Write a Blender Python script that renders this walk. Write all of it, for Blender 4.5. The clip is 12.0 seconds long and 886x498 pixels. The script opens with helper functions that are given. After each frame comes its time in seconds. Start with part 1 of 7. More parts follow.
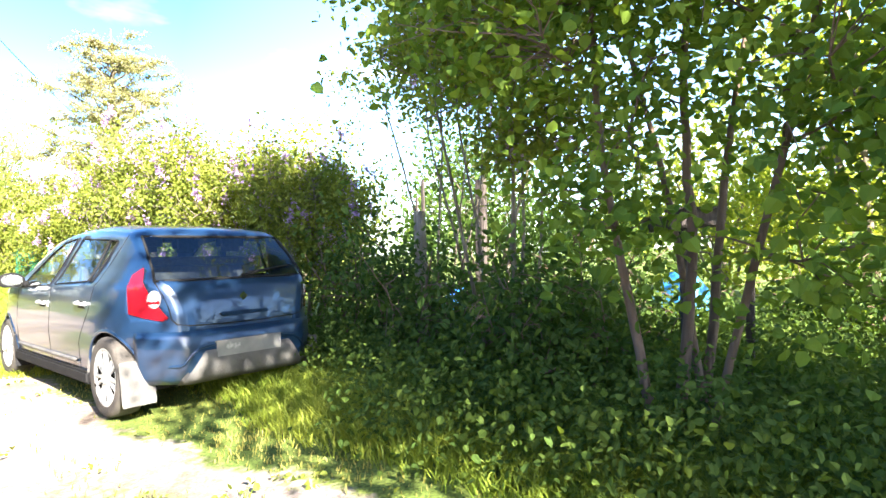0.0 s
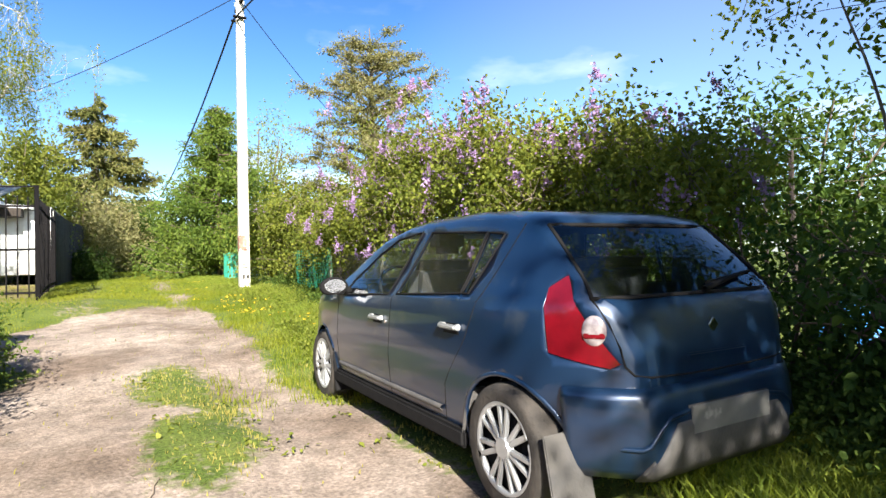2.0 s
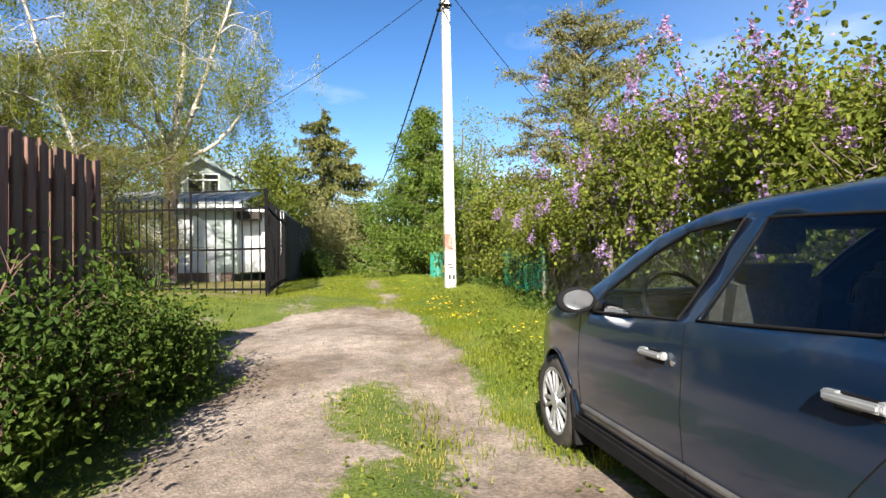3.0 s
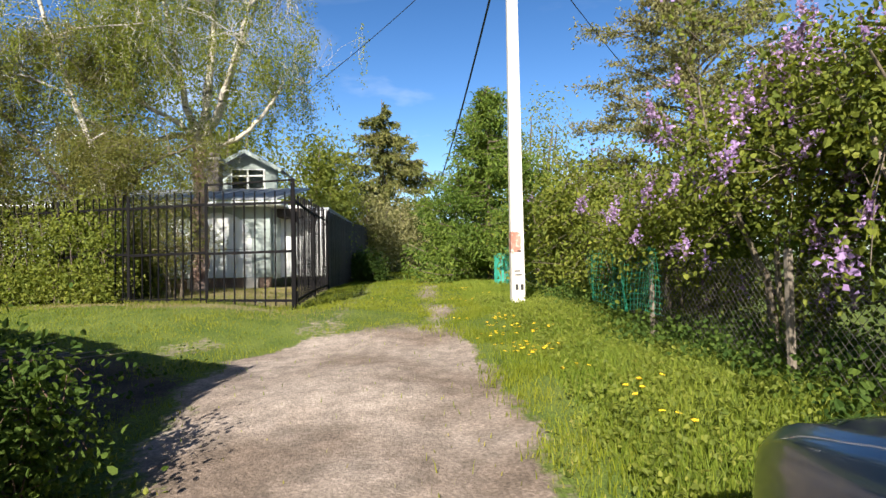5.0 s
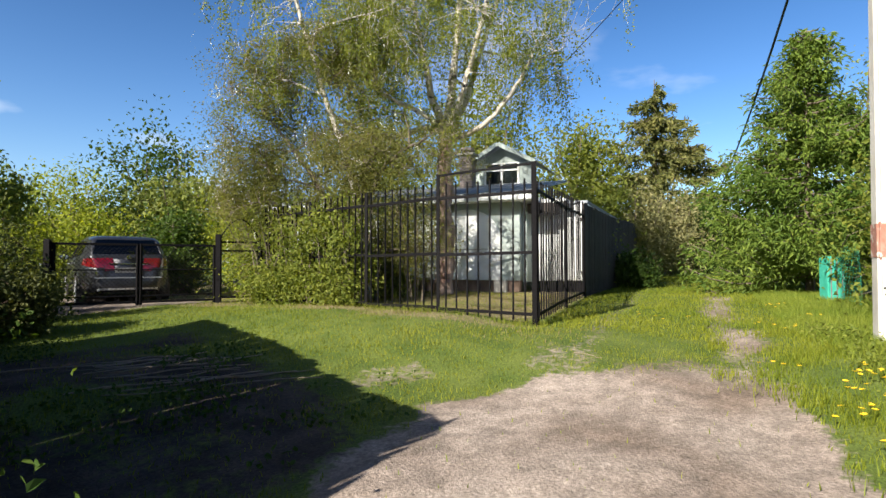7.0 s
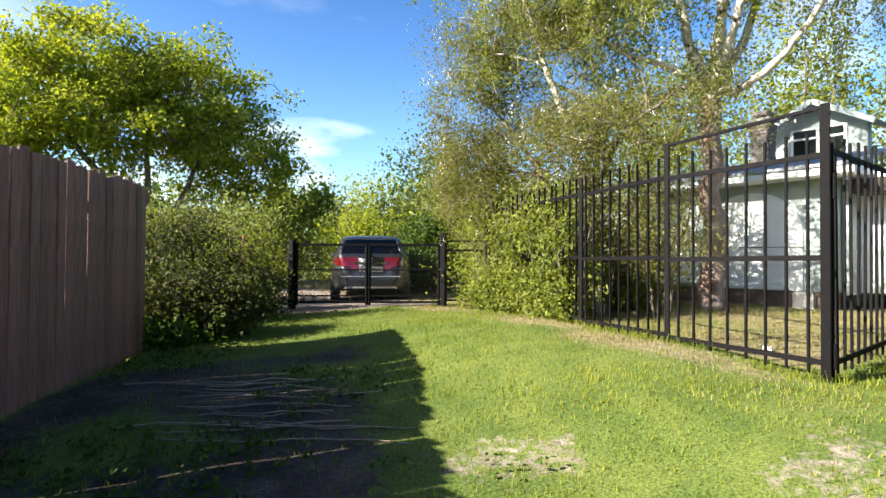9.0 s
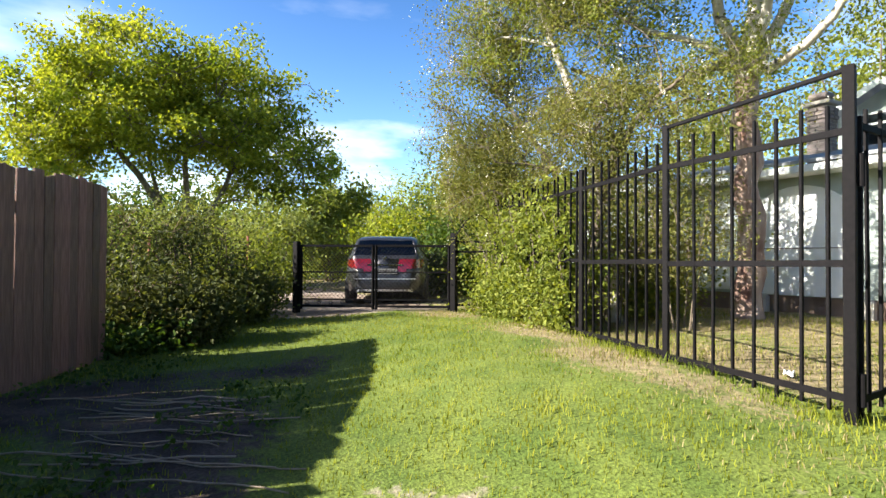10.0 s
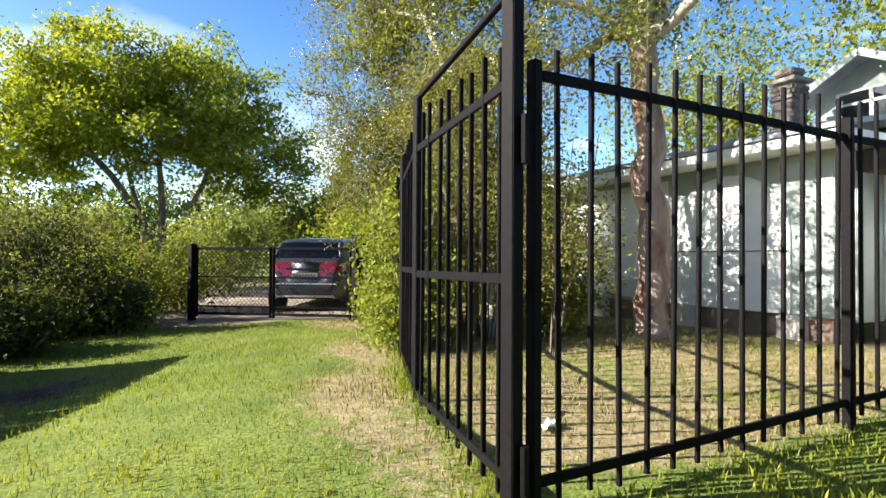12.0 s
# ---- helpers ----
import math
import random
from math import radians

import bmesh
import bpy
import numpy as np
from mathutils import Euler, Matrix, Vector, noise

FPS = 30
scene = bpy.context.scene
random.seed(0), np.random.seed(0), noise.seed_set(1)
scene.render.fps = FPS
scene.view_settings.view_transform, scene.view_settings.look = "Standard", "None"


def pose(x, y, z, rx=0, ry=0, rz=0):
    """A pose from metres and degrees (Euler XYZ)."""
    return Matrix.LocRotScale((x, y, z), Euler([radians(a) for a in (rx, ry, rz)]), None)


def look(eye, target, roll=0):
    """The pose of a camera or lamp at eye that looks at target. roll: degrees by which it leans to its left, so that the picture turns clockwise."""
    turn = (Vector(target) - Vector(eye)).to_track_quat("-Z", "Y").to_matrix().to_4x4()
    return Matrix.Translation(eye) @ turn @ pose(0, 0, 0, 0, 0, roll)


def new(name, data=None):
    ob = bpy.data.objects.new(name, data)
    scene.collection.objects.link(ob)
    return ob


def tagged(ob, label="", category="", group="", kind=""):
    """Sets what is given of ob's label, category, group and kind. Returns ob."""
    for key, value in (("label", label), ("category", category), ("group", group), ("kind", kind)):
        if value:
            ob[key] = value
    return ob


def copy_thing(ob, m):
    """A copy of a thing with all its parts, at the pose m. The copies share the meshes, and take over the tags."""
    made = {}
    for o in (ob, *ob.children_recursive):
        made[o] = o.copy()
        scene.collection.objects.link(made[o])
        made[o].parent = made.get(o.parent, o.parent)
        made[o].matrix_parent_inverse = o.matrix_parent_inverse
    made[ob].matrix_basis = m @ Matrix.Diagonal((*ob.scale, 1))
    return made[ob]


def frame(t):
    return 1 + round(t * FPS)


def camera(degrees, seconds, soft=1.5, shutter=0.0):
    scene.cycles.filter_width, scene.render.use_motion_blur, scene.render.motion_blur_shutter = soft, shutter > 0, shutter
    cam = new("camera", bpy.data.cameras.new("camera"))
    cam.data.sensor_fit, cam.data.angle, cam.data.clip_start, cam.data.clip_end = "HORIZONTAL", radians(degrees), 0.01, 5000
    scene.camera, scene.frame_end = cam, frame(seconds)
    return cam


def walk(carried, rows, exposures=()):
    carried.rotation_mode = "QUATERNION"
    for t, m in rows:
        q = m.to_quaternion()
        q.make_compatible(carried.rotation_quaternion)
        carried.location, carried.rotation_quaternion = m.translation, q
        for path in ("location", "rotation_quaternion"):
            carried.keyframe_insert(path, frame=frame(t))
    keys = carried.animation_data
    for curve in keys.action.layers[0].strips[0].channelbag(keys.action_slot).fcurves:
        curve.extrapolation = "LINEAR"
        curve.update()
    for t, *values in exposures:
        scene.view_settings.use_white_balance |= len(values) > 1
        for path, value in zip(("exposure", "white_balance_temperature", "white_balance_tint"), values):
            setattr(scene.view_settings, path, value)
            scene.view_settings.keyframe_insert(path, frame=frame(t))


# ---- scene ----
cam = camera(76.1, 12.0, 1.5)
METRES, EYE, TILT, LEAN, TURN = 14.4, 1.15, 0.0, 0.0, 40.3
ROWS = [
    (0.0, 0.0, 0.0, 0.0, 0.01, 0.53, 1.34),
    (0.5, -0.0309, 0.0256, 0.0007, 5.18, 0.69, 1.31),
    (1.0, -0.0605, 0.0535, 0.0, 7.64, 0.73, 1.37),
    (1.5, -0.092, 0.0812, 0.0007, 12.67, 0.83, 1.31),
    (2.0, -0.122, 0.1061, 0.0025, 20.13, 1.01, 1.31),
    (2.5, -0.1501, 0.1376, 0.0021, 33.56, 1.27, 1.09),
    (3.0, -0.1803, 0.1735, 0.0042, 40.04, 1.32, 1.0),
    (3.5, -0.2076, 0.2053, 0.0074, 42.99, 1.38, 0.92),
    (5.5, -0.3125, 0.3285, 0.0113, 48.35, 1.46, 0.87),
    (6.0, -0.3435, 0.3529, 0.0118, 51.22, 1.55, 0.58),
    (6.5, -0.3747, 0.3755, 0.0129, 58.52, 1.54, 0.48),
    (7.0, -0.4043, 0.3936, 0.0168, 73.44, 1.55, 0.11),
    (7.5, -0.436, 0.4179, 0.0187, 84.87, 1.46, -0.08),
    (9.5, -0.5654, 0.5168, 0.0287, 106.49, 0.84, -0.28),
    (10.0, -0.5984, 0.5419, 0.0294, 109.57, 0.87, -0.28),
    (10.5, -0.6318, 0.5674, 0.0285, 114.53, 0.82, -0.31),
    (11.0, -0.6664, 0.6027, 0.0293, 116.58, 0.81, -0.22),
    (11.5, -0.6978, 0.639, 0.0307, 116.87, 0.88, -0.26),
    (12.0, -0.7286, 0.6735, 0.0336, 114.5, 0.94, -0.31),
]
EXPOSURES = [(0.0, 3.4), (0.5, 2.8), (1.0, 2.4), (1.5, 2.0), (2.0, 1.7), (2.5, 1.45), (3.5, 1.3), (6.5, 0.98), (7.5, 1.34), (9.5, 1.9), (12.0, 1.87)]
walk(cam, [(t, pose(0, 0, EYE, TILT, LEAN, TURN) @ pose(METRES * x, METRES * y, METRES * z, 90 + pitch, roll, yaw)) for t, x, y, z, yaw, pitch, roll in ROWS], EXPOSURES)

# ---- light ----
SUN = Vector((3.2, -0.9, 1.95)).normalized()
world = bpy.data.worlds.new("sky")
world.use_nodes = True
scene.world = world
wn, wl = world.node_tree.nodes, world.node_tree.links
sky = wn.new("ShaderNodeTexSky")
sky.sky_type, sky.sun_disc = "NISHITA", False
sky.sun_elevation = math.asin(SUN.z)
sky.sun_rotation = math.atan2(SUN.x, SUN.y)
sky.air_density, sky.dust_density, sky.ozone_density = 1.0, 1.2, 2.8
clear = wn.new("ShaderNodeHueSaturation")
clear.inputs["Saturation"].default_value = 1.28
clear.inputs["Hue"].default_value = 0.508
wl.new(sky.outputs[0], clear.inputs["Color"])
coord, stretch, puff, shape = (wn.new("ShaderNode" + k) for k in ("TexCoord", "Mapping", "TexNoise", "ValToRGB"))
stretch.inputs["Scale"].default_value = (1.0, 1.0, 3.2)
stretch.inputs["Location"].default_value = (0.35, 0.1, 0.0)
puff.inputs["Scale"].default_value, puff.inputs["Detail"].default_value = 2.6, 7
shape.color_ramp.elements[0].position, shape.color_ramp.elements[1].position = 0.54, 0.72
height, low, cloudy = wn.new("ShaderNodeSeparateXYZ"), wn.new("ShaderNodeMapRange"), wn.new("ShaderNodeMix")
low.inputs[1].default_value, low.inputs[2].default_value, low.inputs[3].default_value, low.inputs[4].default_value = 0.1, 0.46, 0.95, 0.0
cloudy.data_type = "RGBA"
cloudy.inputs[7].default_value = (8.5, 8.6, 8.8, 1)
wl.new(coord.outputs["Generated"], stretch.inputs[0]), wl.new(stretch.outputs[0], puff.inputs["Vector"]), wl.new(puff.outputs[0], shape.inputs[0])
wl.new(coord.outputs["Generated"], height.inputs[0]), wl.new(height.outputs[2], low.inputs[0])
# a clear sky: pale and bright low down, deep overhead
fall, deep = wn.new("ShaderNodeMapRange"), wn.new("ShaderNodeMix")
fall.inputs[2].default_value, fall.inputs[3].default_value, fall.inputs[4].default_value = 0.85, 1.42, 0.42
deep.data_type, deep.blend_type = "RGBA", "MULTIPLY"
deep.inputs[0].default_value = 1.0
wl.new(height.outputs[2], fall.inputs[0]), wl.new(clear.outputs[0], deep.inputs[6]), wl.new(fall.outputs[0], deep.inputs[7])
# thin cloud to the north-west, spread wide to whiten the overexposed sky there
bank, thick, spread_out = wn.new("ShaderNodeVectorMath"), wn.new("ShaderNodeMapRange"), wn.new("ShaderNodeMath")
bank.operation, bank.inputs[1].default_value = "DOT_PRODUCT", Vector((-0.5, 0.83, 0.22)).normalized()
thick.inputs[1].default_value, thick.inputs[2].default_value, thick.inputs[4].default_value = 0.84, 1.0, 0.1
spread_out.operation, spread_out.use_clamp = "MULTIPLY_ADD", True
wl.new(coord.outputs["Generated"], bank.inputs[0]), wl.new(bank.outputs["Value"], thick.inputs[0])
wl.new(shape.outputs[0], spread_out.inputs[0]), wl.new(low.outputs[0], spread_out.inputs[1]), wl.new(thick.outputs[0], spread_out.inputs[2])
wl.new(spread_out.outputs[0], cloudy.inputs[0]), wl.new(deep.outputs[2], cloudy.inputs[6])
wl.new(cloudy.outputs[2], wn["Background"].inputs[0])
wn["Background"].inputs[1].default_value = 0.08
lamp = bpy.data.lights.new("sun", "SUN")
lamp.energy, lamp.angle, lamp.color = 5.0, radians(0.55), (1.0, 0.92, 0.8)
sun = new("sun", lamp)
sun.matrix_world = look(SUN * 60, (0, 0, 0))

# ---- materials ----
def material(name, base, second=None, scale=8.0, rough=0.7, metal=0.0, bump=0.0, bump_scale=60.0, detail=6.0, spots=None, spot_scale=3.0, spot_at=0.6,
             stretch=(1, 1, 1), random_by=None, leaf=0.0, spec=0.5, coat=0.0):
    """A surface of two colours mixed by noise, with spots of a third, fine relief and a shift from piece to piece."""
    m = bpy.data.materials.new(name)
    m.use_nodes = True
    n, l = m.node_tree.nodes, m.node_tree.links
    p = n["Principled BSDF"]
    p.inputs["Roughness"].default_value, p.inputs["Metallic"].default_value = rough, metal
    p.inputs["Specular IOR Level"].default_value = spec
    p.inputs["Coat Weight"].default_value = coat
    p.inputs["Coat Roughness"].default_value = 0.06
    geo = n.new("ShaderNodeNewGeometry")
    tex = n.new("ShaderNodeTexCoord")
    mp = n.new("ShaderNodeMapping")
    mp.inputs["Scale"].default_value = stretch
    l.new(tex.outputs["Object"], mp.inputs["Vector"])
    noise_a = n.new("ShaderNodeTexNoise")
    noise_a.inputs["Scale"].default_value, noise_a.inputs["Detail"].default_value = scale, detail
    l.new(mp.outputs[0], noise_a.inputs["Vector"])
    ramp = n.new("ShaderNodeValToRGB")
    ramp.color_ramp.elements[0].position, ramp.color_ramp.elements[1].position = 0.32, 0.68
    ramp.color_ramp.elements[0].color = (*base, 1)
    ramp.color_ramp.elements[1].color = (*(second or [c * 1.25 for c in base]), 1)
    l.new(noise_a.outputs[0], ramp.inputs[0])
    colour = ramp.outputs[0]
    if spots:
        ns = n.new("ShaderNodeTexNoise")
        ns.inputs["Scale"].default_value, ns.inputs["Detail"].default_value = spot_scale, 5
        l.new(mp.outputs[0], ns.inputs["Vector"])
        r2 = n.new("ShaderNodeValToRGB")
        r2.color_ramp.elements[0].position, r2.color_ramp.elements[1].position = spot_at, spot_at + 0.08
        l.new(ns.outputs[0], r2.inputs[0])
        mx = n.new("ShaderNodeMix")
        mx.data_type = "RGBA"
        l.new(r2.outputs[0], mx.inputs[0])
        l.new(colour, mx.inputs[6])
        mx.inputs[7].default_value = (*spots, 1)
        colour = mx.outputs[2]
    if random_by:
        source = geo.outputs["Random Per Island"]
        if random_by == "object":
            source = n.new("ShaderNodeObjectInfo").outputs["Random"]
        hsv = n.new("ShaderNodeHueSaturation")
        for key, low, high in (("Value", 0.72, 1.3), ("Hue", 0.485, 0.515)):
            rng = n.new("ShaderNodeMapRange")
            rng.inputs[3].default_value, rng.inputs[4].default_value = low, high
            if key == "Hue":
                rng.inputs[3].default_value, rng.inputs[4].default_value = high, low
            l.new(source, rng.inputs[0])
            l.new(rng.outputs[0], hsv.inputs[key])
        l.new(colour, hsv.inputs["Color"])
        colour = hsv.outputs[0]
    l.new(colour, p.inputs["Base Color"])
    if bump:
        nb = n.new("ShaderNodeTexNoise")
        nb.inputs["Scale"].default_value, nb.inputs["Detail"].default_value = bump_scale, 4
        l.new(mp.outputs[0], nb.inputs["Vector"])
        b = n.new("ShaderNodeBump")
        b.inputs["Strength"].default_value, b.inputs["Distance"].default_value = bump, 0.02
        l.new(nb.outputs[0], b.inputs["Height"])
        l.new(b.outputs[0], p.inputs["Normal"])
    if leaf:
        p.inputs["Specular IOR Level"].default_value = 0.22
        tr = n.new("ShaderNodeBsdfTranslucent")
        gain = n.new("ShaderNodeMix")
        gain.data_type, gain.blend_type = "RGBA", "MULTIPLY"
        gain.inputs[0].default_value = 1.0
        gain.inputs[7].default_value = (1.35, 1.3, 0.5, 1)
        l.new(colour, gain.inputs[6])
        l.new(gain.outputs[2], tr.inputs[0])
        ms = n.new("ShaderNodeMixShader")
        ms.inputs[0].default_value = leaf
        l.new(p.outputs[0], ms.inputs[1])
        l.new(tr.outputs[0], ms.inputs[2])
        l.new(ms.outputs[0], n["Material Output"].inputs[0])
    return m


def glass_material(name, tint, gloss=1.9):
    m = bpy.data.materials.new(name)
    m.use_nodes = True
    n, l = m.node_tree.nodes, m.node_tree.links
    n.remove(n["Principled BSDF"])
    t, g, ms, f = n.new("ShaderNodeBsdfTransparent"), n.new("ShaderNodeBsdfGlossy"), n.new("ShaderNodeMixShader"), n.new("ShaderNodeLayerWeight")
    t.inputs[0].default_value = (*tint, 1)
    g.inputs["Roughness"].default_value = 0.03
    f.inputs[0].default_value = 0.5
    steep, reach = n.new("ShaderNodeMath"), n.new("ShaderNodeMapRange")
    steep.operation, steep.inputs[1].default_value = "POWER", 4.0
    reach.inputs[3].default_value, reach.inputs[4].default_value = ((gloss - 1) / (gloss + 1)) ** 2, 1.0
    l.new(f.outputs["Facing"], steep.inputs[0])
    l.new(steep.outputs[0], reach.inputs[0])
    l.new(reach.outputs[0], ms.inputs[0])
    l.new(t.outputs[0], ms.inputs[1])
    l.new(g.outputs[0], ms.inputs[2])
    l.new(ms.outputs[0], n["Material Output"].inputs[0])
    return m


LEAF_LILAC = material("lilac_leaf", (0.118, 0.155, 0.024), (0.2, 0.228, 0.038), 1.5, 0.62, leaf=0.42, random_by="island")
LEAF_MAPLE = material("maple_leaf", (0.09, 0.16, 0.02), (0.15, 0.225, 0.03), 1.2, 0.62, leaf=0.4, random_by="island")
LEAF_BIRCH = material("birch_leaf", (0.15, 0.19, 0.034), (0.215, 0.24, 0.05), 1.0, 0.62, leaf=0.45, random_by="island")
LEAF_PALE = material("pale_leaf", (0.165, 0.215, 0.05), (0.22, 0.25, 0.08), 1.0, 0.62, leaf=0.4, random_by="island")
LEAF_GREY = material("grey_olive_leaf", (0.2, 0.205, 0.085), (0.27, 0.255, 0.12), 1.0, 0.62, leaf=0.35, random_by="island")
LEAF_APPLE = material("fruit_leaf", (0.13, 0.145, 0.034), (0.2, 0.2, 0.062), 1.0, 0.62, leaf=0.4, random_by="island")
LEAF_DARK = material("shrub_leaf", (0.042, 0.082, 0.014), (0.075, 0.125, 0.022), 1.5, 0.62, leaf=0.38, random_by="island")
LEAF_FRESH = material("fresh_leaf", (0.19, 0.25, 0.026), (0.3, 0.325, 0.045), 0.8, 0.62, leaf=0.45, random_by="island")
LEAF_HEDGE = material("hedge_leaf", (0.135, 0.178, 0.028), (0.205, 0.234, 0.045), 1.5, 0.62, leaf=0.4, random_by="island")
# dark olive leaf, with some of the thicket's shade put into its colour
LEAF_THICKET_SHADED = material("shaded_thicket_leaf", (0.05, 0.068, 0.02), (0.105, 0.115, 0.036), 1.2, 0.65, leaf=0.32, random_by="island")
NEEDLE = material("spruce_needle", (0.115, 0.135, 0.04), (0.18, 0.175, 0.055), 0.7, 0.6, leaf=0.15, random_by="island")
NEEDLE_GREEN = material("fir_needle", (0.085, 0.15, 0.024), (0.15, 0.21, 0.036), 0.7, 0.6, leaf=0.3, random_by="island")
GRASS = material("grass_blade", (0.135, 0.185, 0.018), (0.225, 0.245, 0.027), 0.7, 0.5, leaf=0.4, random_by="island")
GRASS_LUSH = material("lush_grass_blade", (0.15, 0.215, 0.026), (0.23, 0.275, 0.042), 0.9, 0.55, leaf=0.42, random_by="island")
GRASS_WORN = material("worn_grass_blade", (0.22, 0.22, 0.05), (0.32, 0.29, 0.09), 0.9, 0.55, leaf=0.35, random_by="island")
LEAF_UNDER = material("undergrowth_leaf", (0.05, 0.095, 0.017), (0.09, 0.14, 0.024), 1.5, 0.75, leaf=0.4, random_by="island")
GRASS_DRY = material("dry_grass_blade", (0.21, 0.18, 0.085), (0.29, 0.245, 0.13), 0.9, 0.6, leaf=0.3, random_by="island")
LILAC = material("lilac_blossom", (0.31, 0.2, 0.44), (0.46, 0.32, 0.55), 6, 0.6, leaf=0.3, random_by="island")
WHITE_PETAL = material("white_petal", (0.75, 0.75, 0.68), None, 6, 0.6, leaf=0.3)
YELLOW_PETAL = material("dandelion_petal", (0.8, 0.55, 0.02), None, 30, 0.6)
BARK = material("bark", (0.09, 0.07, 0.05), (0.2, 0.165, 0.12), 14, 0.9, bump=0.9, bump_scale=40, stretch=(1, 1, 0.25))
BARK_RED = material("young_bark", (0.085, 0.053, 0.036), (0.17, 0.11, 0.075), 12, 0.85, bump=0.7, bump_scale=40, stretch=(1, 1, 0.25))
BIRCH_BARK = material("birch_bark", (0.42, 0.37, 0.3), (0.62, 0.58, 0.52), 3, 0.8, bump=0.5, spots=(0.05, 0.045, 0.04), spot_scale=5, spot_at=0.57, stretch=(1, 1, 2.2))
BIRCH_BASE = material("old_birch_bark", (0.17, 0.085, 0.066), (0.46, 0.36, 0.3), 6, 0.9, bump=0.9, bump_scale=30, stretch=(1, 1, 0.4))
BLACK_STEEL = material("black_painted_steel", (0.004, 0.004, 0.005), (0.008, 0.007, 0.008), 30, 0.65, bump=0.05, bump_scale=90, spots=(0.022, 0.012, 0.009), spot_scale=11, spot_at=0.72, spec=0.1)
BROWN_PLANK = material("brown_stained_plank", (0.14, 0.072, 0.056), (0.24, 0.135, 0.105), 9, 0.7, bump=0.5, bump_scale=50, stretch=(6, 6, 0.5), random_by="object", spots=(0.06, 0.035, 0.028), spot_scale=4, spot_at=0.66)
DARK_PLANK = material("dark_weathered_plank", (0.03, 0.023, 0.02), (0.06, 0.047, 0.04), 9, 0.8, bump=0.5, stretch=(6, 6, 0.5), random_by="object")
GREY_WOOD = material("grey_weathered_wood", (0.17, 0.14, 0.11), (0.28, 0.24, 0.19), 10, 0.85, bump=0.6, stretch=(5, 5, 0.5))
CONCRETE = material("whitewashed_concrete", (0.52, 0.49, 0.44), (0.68, 0.65, 0.6), 5, 0.85, bump=0.35, bump_scale=45, spots=(0.36, 0.33, 0.29), spot_scale=2.4, spot_at=0.62, stretch=(1, 1, 0.5))
WHITE_WALL = material("white_painted_wall", (0.74, 0.77, 0.77), (0.82, 0.85, 0.85), 2.5, 0.75, bump=0.2, bump_scale=70, spots=(0.56, 0.57, 0.54), spot_scale=1.6, spot_at=0.62)
GREEN_WALL = material("pale_green_wall", (0.32, 0.38, 0.365), (0.39, 0.45, 0.43), 2.5, 0.8, bump=0.2, bump_scale=60)
PLINTH = material("brown_plinth", (0.16, 0.11, 0.085), (0.24, 0.17, 0.13), 5, 0.9, bump=0.5)
ROOF_METAL = material("grey_metal_roof", (0.26, 0.28, 0.3), (0.33, 0.35, 0.38), 2, 0.6, metal=0.15, bump=0.1)
BRICK_OLD = material("old_chimney_brick", (0.15, 0.125, 0.115), (0.25, 0.215, 0.2), 6, 0.9, bump=0.4, random_by="object")
MORTAR = material("mortar", (0.3, 0.28, 0.25), (0.36, 0.34, 0.3), 20, 0.95, bump=0.4)
CAR_BLUE = material("dark_blue_car_paint", (0.005, 0.023, 0.066), (0.012, 0.032, 0.074), 2.2, 0.32, metal=0.35, coat=0.85, spots=(0.032, 0.048, 0.078), spot_scale=3.2, spot_at=0.62)
CAR_GREY = material("dark_grey_car_paint", (0.02, 0.022, 0.028), (0.028, 0.03, 0.036), 3, 0.35, metal=0.3, coat=0.7)
SILVER = material("silver_plastic", (0.42, 0.44, 0.46), (0.52, 0.54, 0.56), 8, 0.4, metal=0.55, spots=(0.3, 0.28, 0.25), spot_scale=6, spot_at=0.66)
CHROME = material("chrome", (0.7, 0.7, 0.7), None, 8, 0.15, metal=1.0)
RUBBER = material("tyre_rubber", (0.025, 0.024, 0.023), (0.06, 0.052, 0.045), 9, 0.85, bump=0.3)
BLACK_PLASTIC = material("black_plastic", (0.012, 0.012, 0.013), (0.016, 0.016, 0.017), 12, 0.85, bump=0.1, spec=0.08)
MUDFLAP = material("dusty_grey_mudflap", (0.06, 0.06, 0.063), (0.11, 0.105, 0.1), 6, 0.7, bump=0.2)
RED_LAMP = material("red_lamp_plastic", (0.1, 0.003, 0.007), (0.16, 0.004, 0.01), 10, 0.15, coat=1.0)
CLEAR_LAMP = material("clear_lamp_plastic", (0.12, 0.09, 0.1), (0.36, 0.33, 0.34), 25, 0.12, coat=1.0)
PLATE_WHITE = material("number_plate", (0.15, 0.15, 0.147), (0.21, 0.21, 0.2), 8, 0.5, spots=(0.42, 0.4, 0.37), spot_scale=9, spot_at=0.62)
SEAT = material("dark_grey_seat_cloth", (0.03, 0.03, 0.034), (0.05, 0.05, 0.055), 40, 0.9, bump=0.3)
SEAT_PALE = material("beige_trim", (0.3, 0.28, 0.24), None, 20, 0.8)
CAR_GLASS = glass_material("car_glass", (0.9, 0.94, 0.92), 1.5)
REAR_GLASS = glass_material("rear_car_glass", (0.72, 0.8, 0.8), 2.3)
DARK_GLASS = glass_material("tinted_glass", (0.12, 0.14, 0.15))
WINDOW_GLASS = glass_material("window_glass", (0.7, 0.75, 0.75))
GREEN_NET = material("green_plastic_net", (0.01, 0.2, 0.11), (0.02, 0.28, 0.16), 6, 0.6)
WIRE = material("galvanised_wire", (0.1, 0.095, 0.09), (0.17, 0.15, 0.13), 10, 0.6, metal=0.5)
CABLE = material("black_cable", (0.012, 0.012, 0.012), None, 10, 0.6)
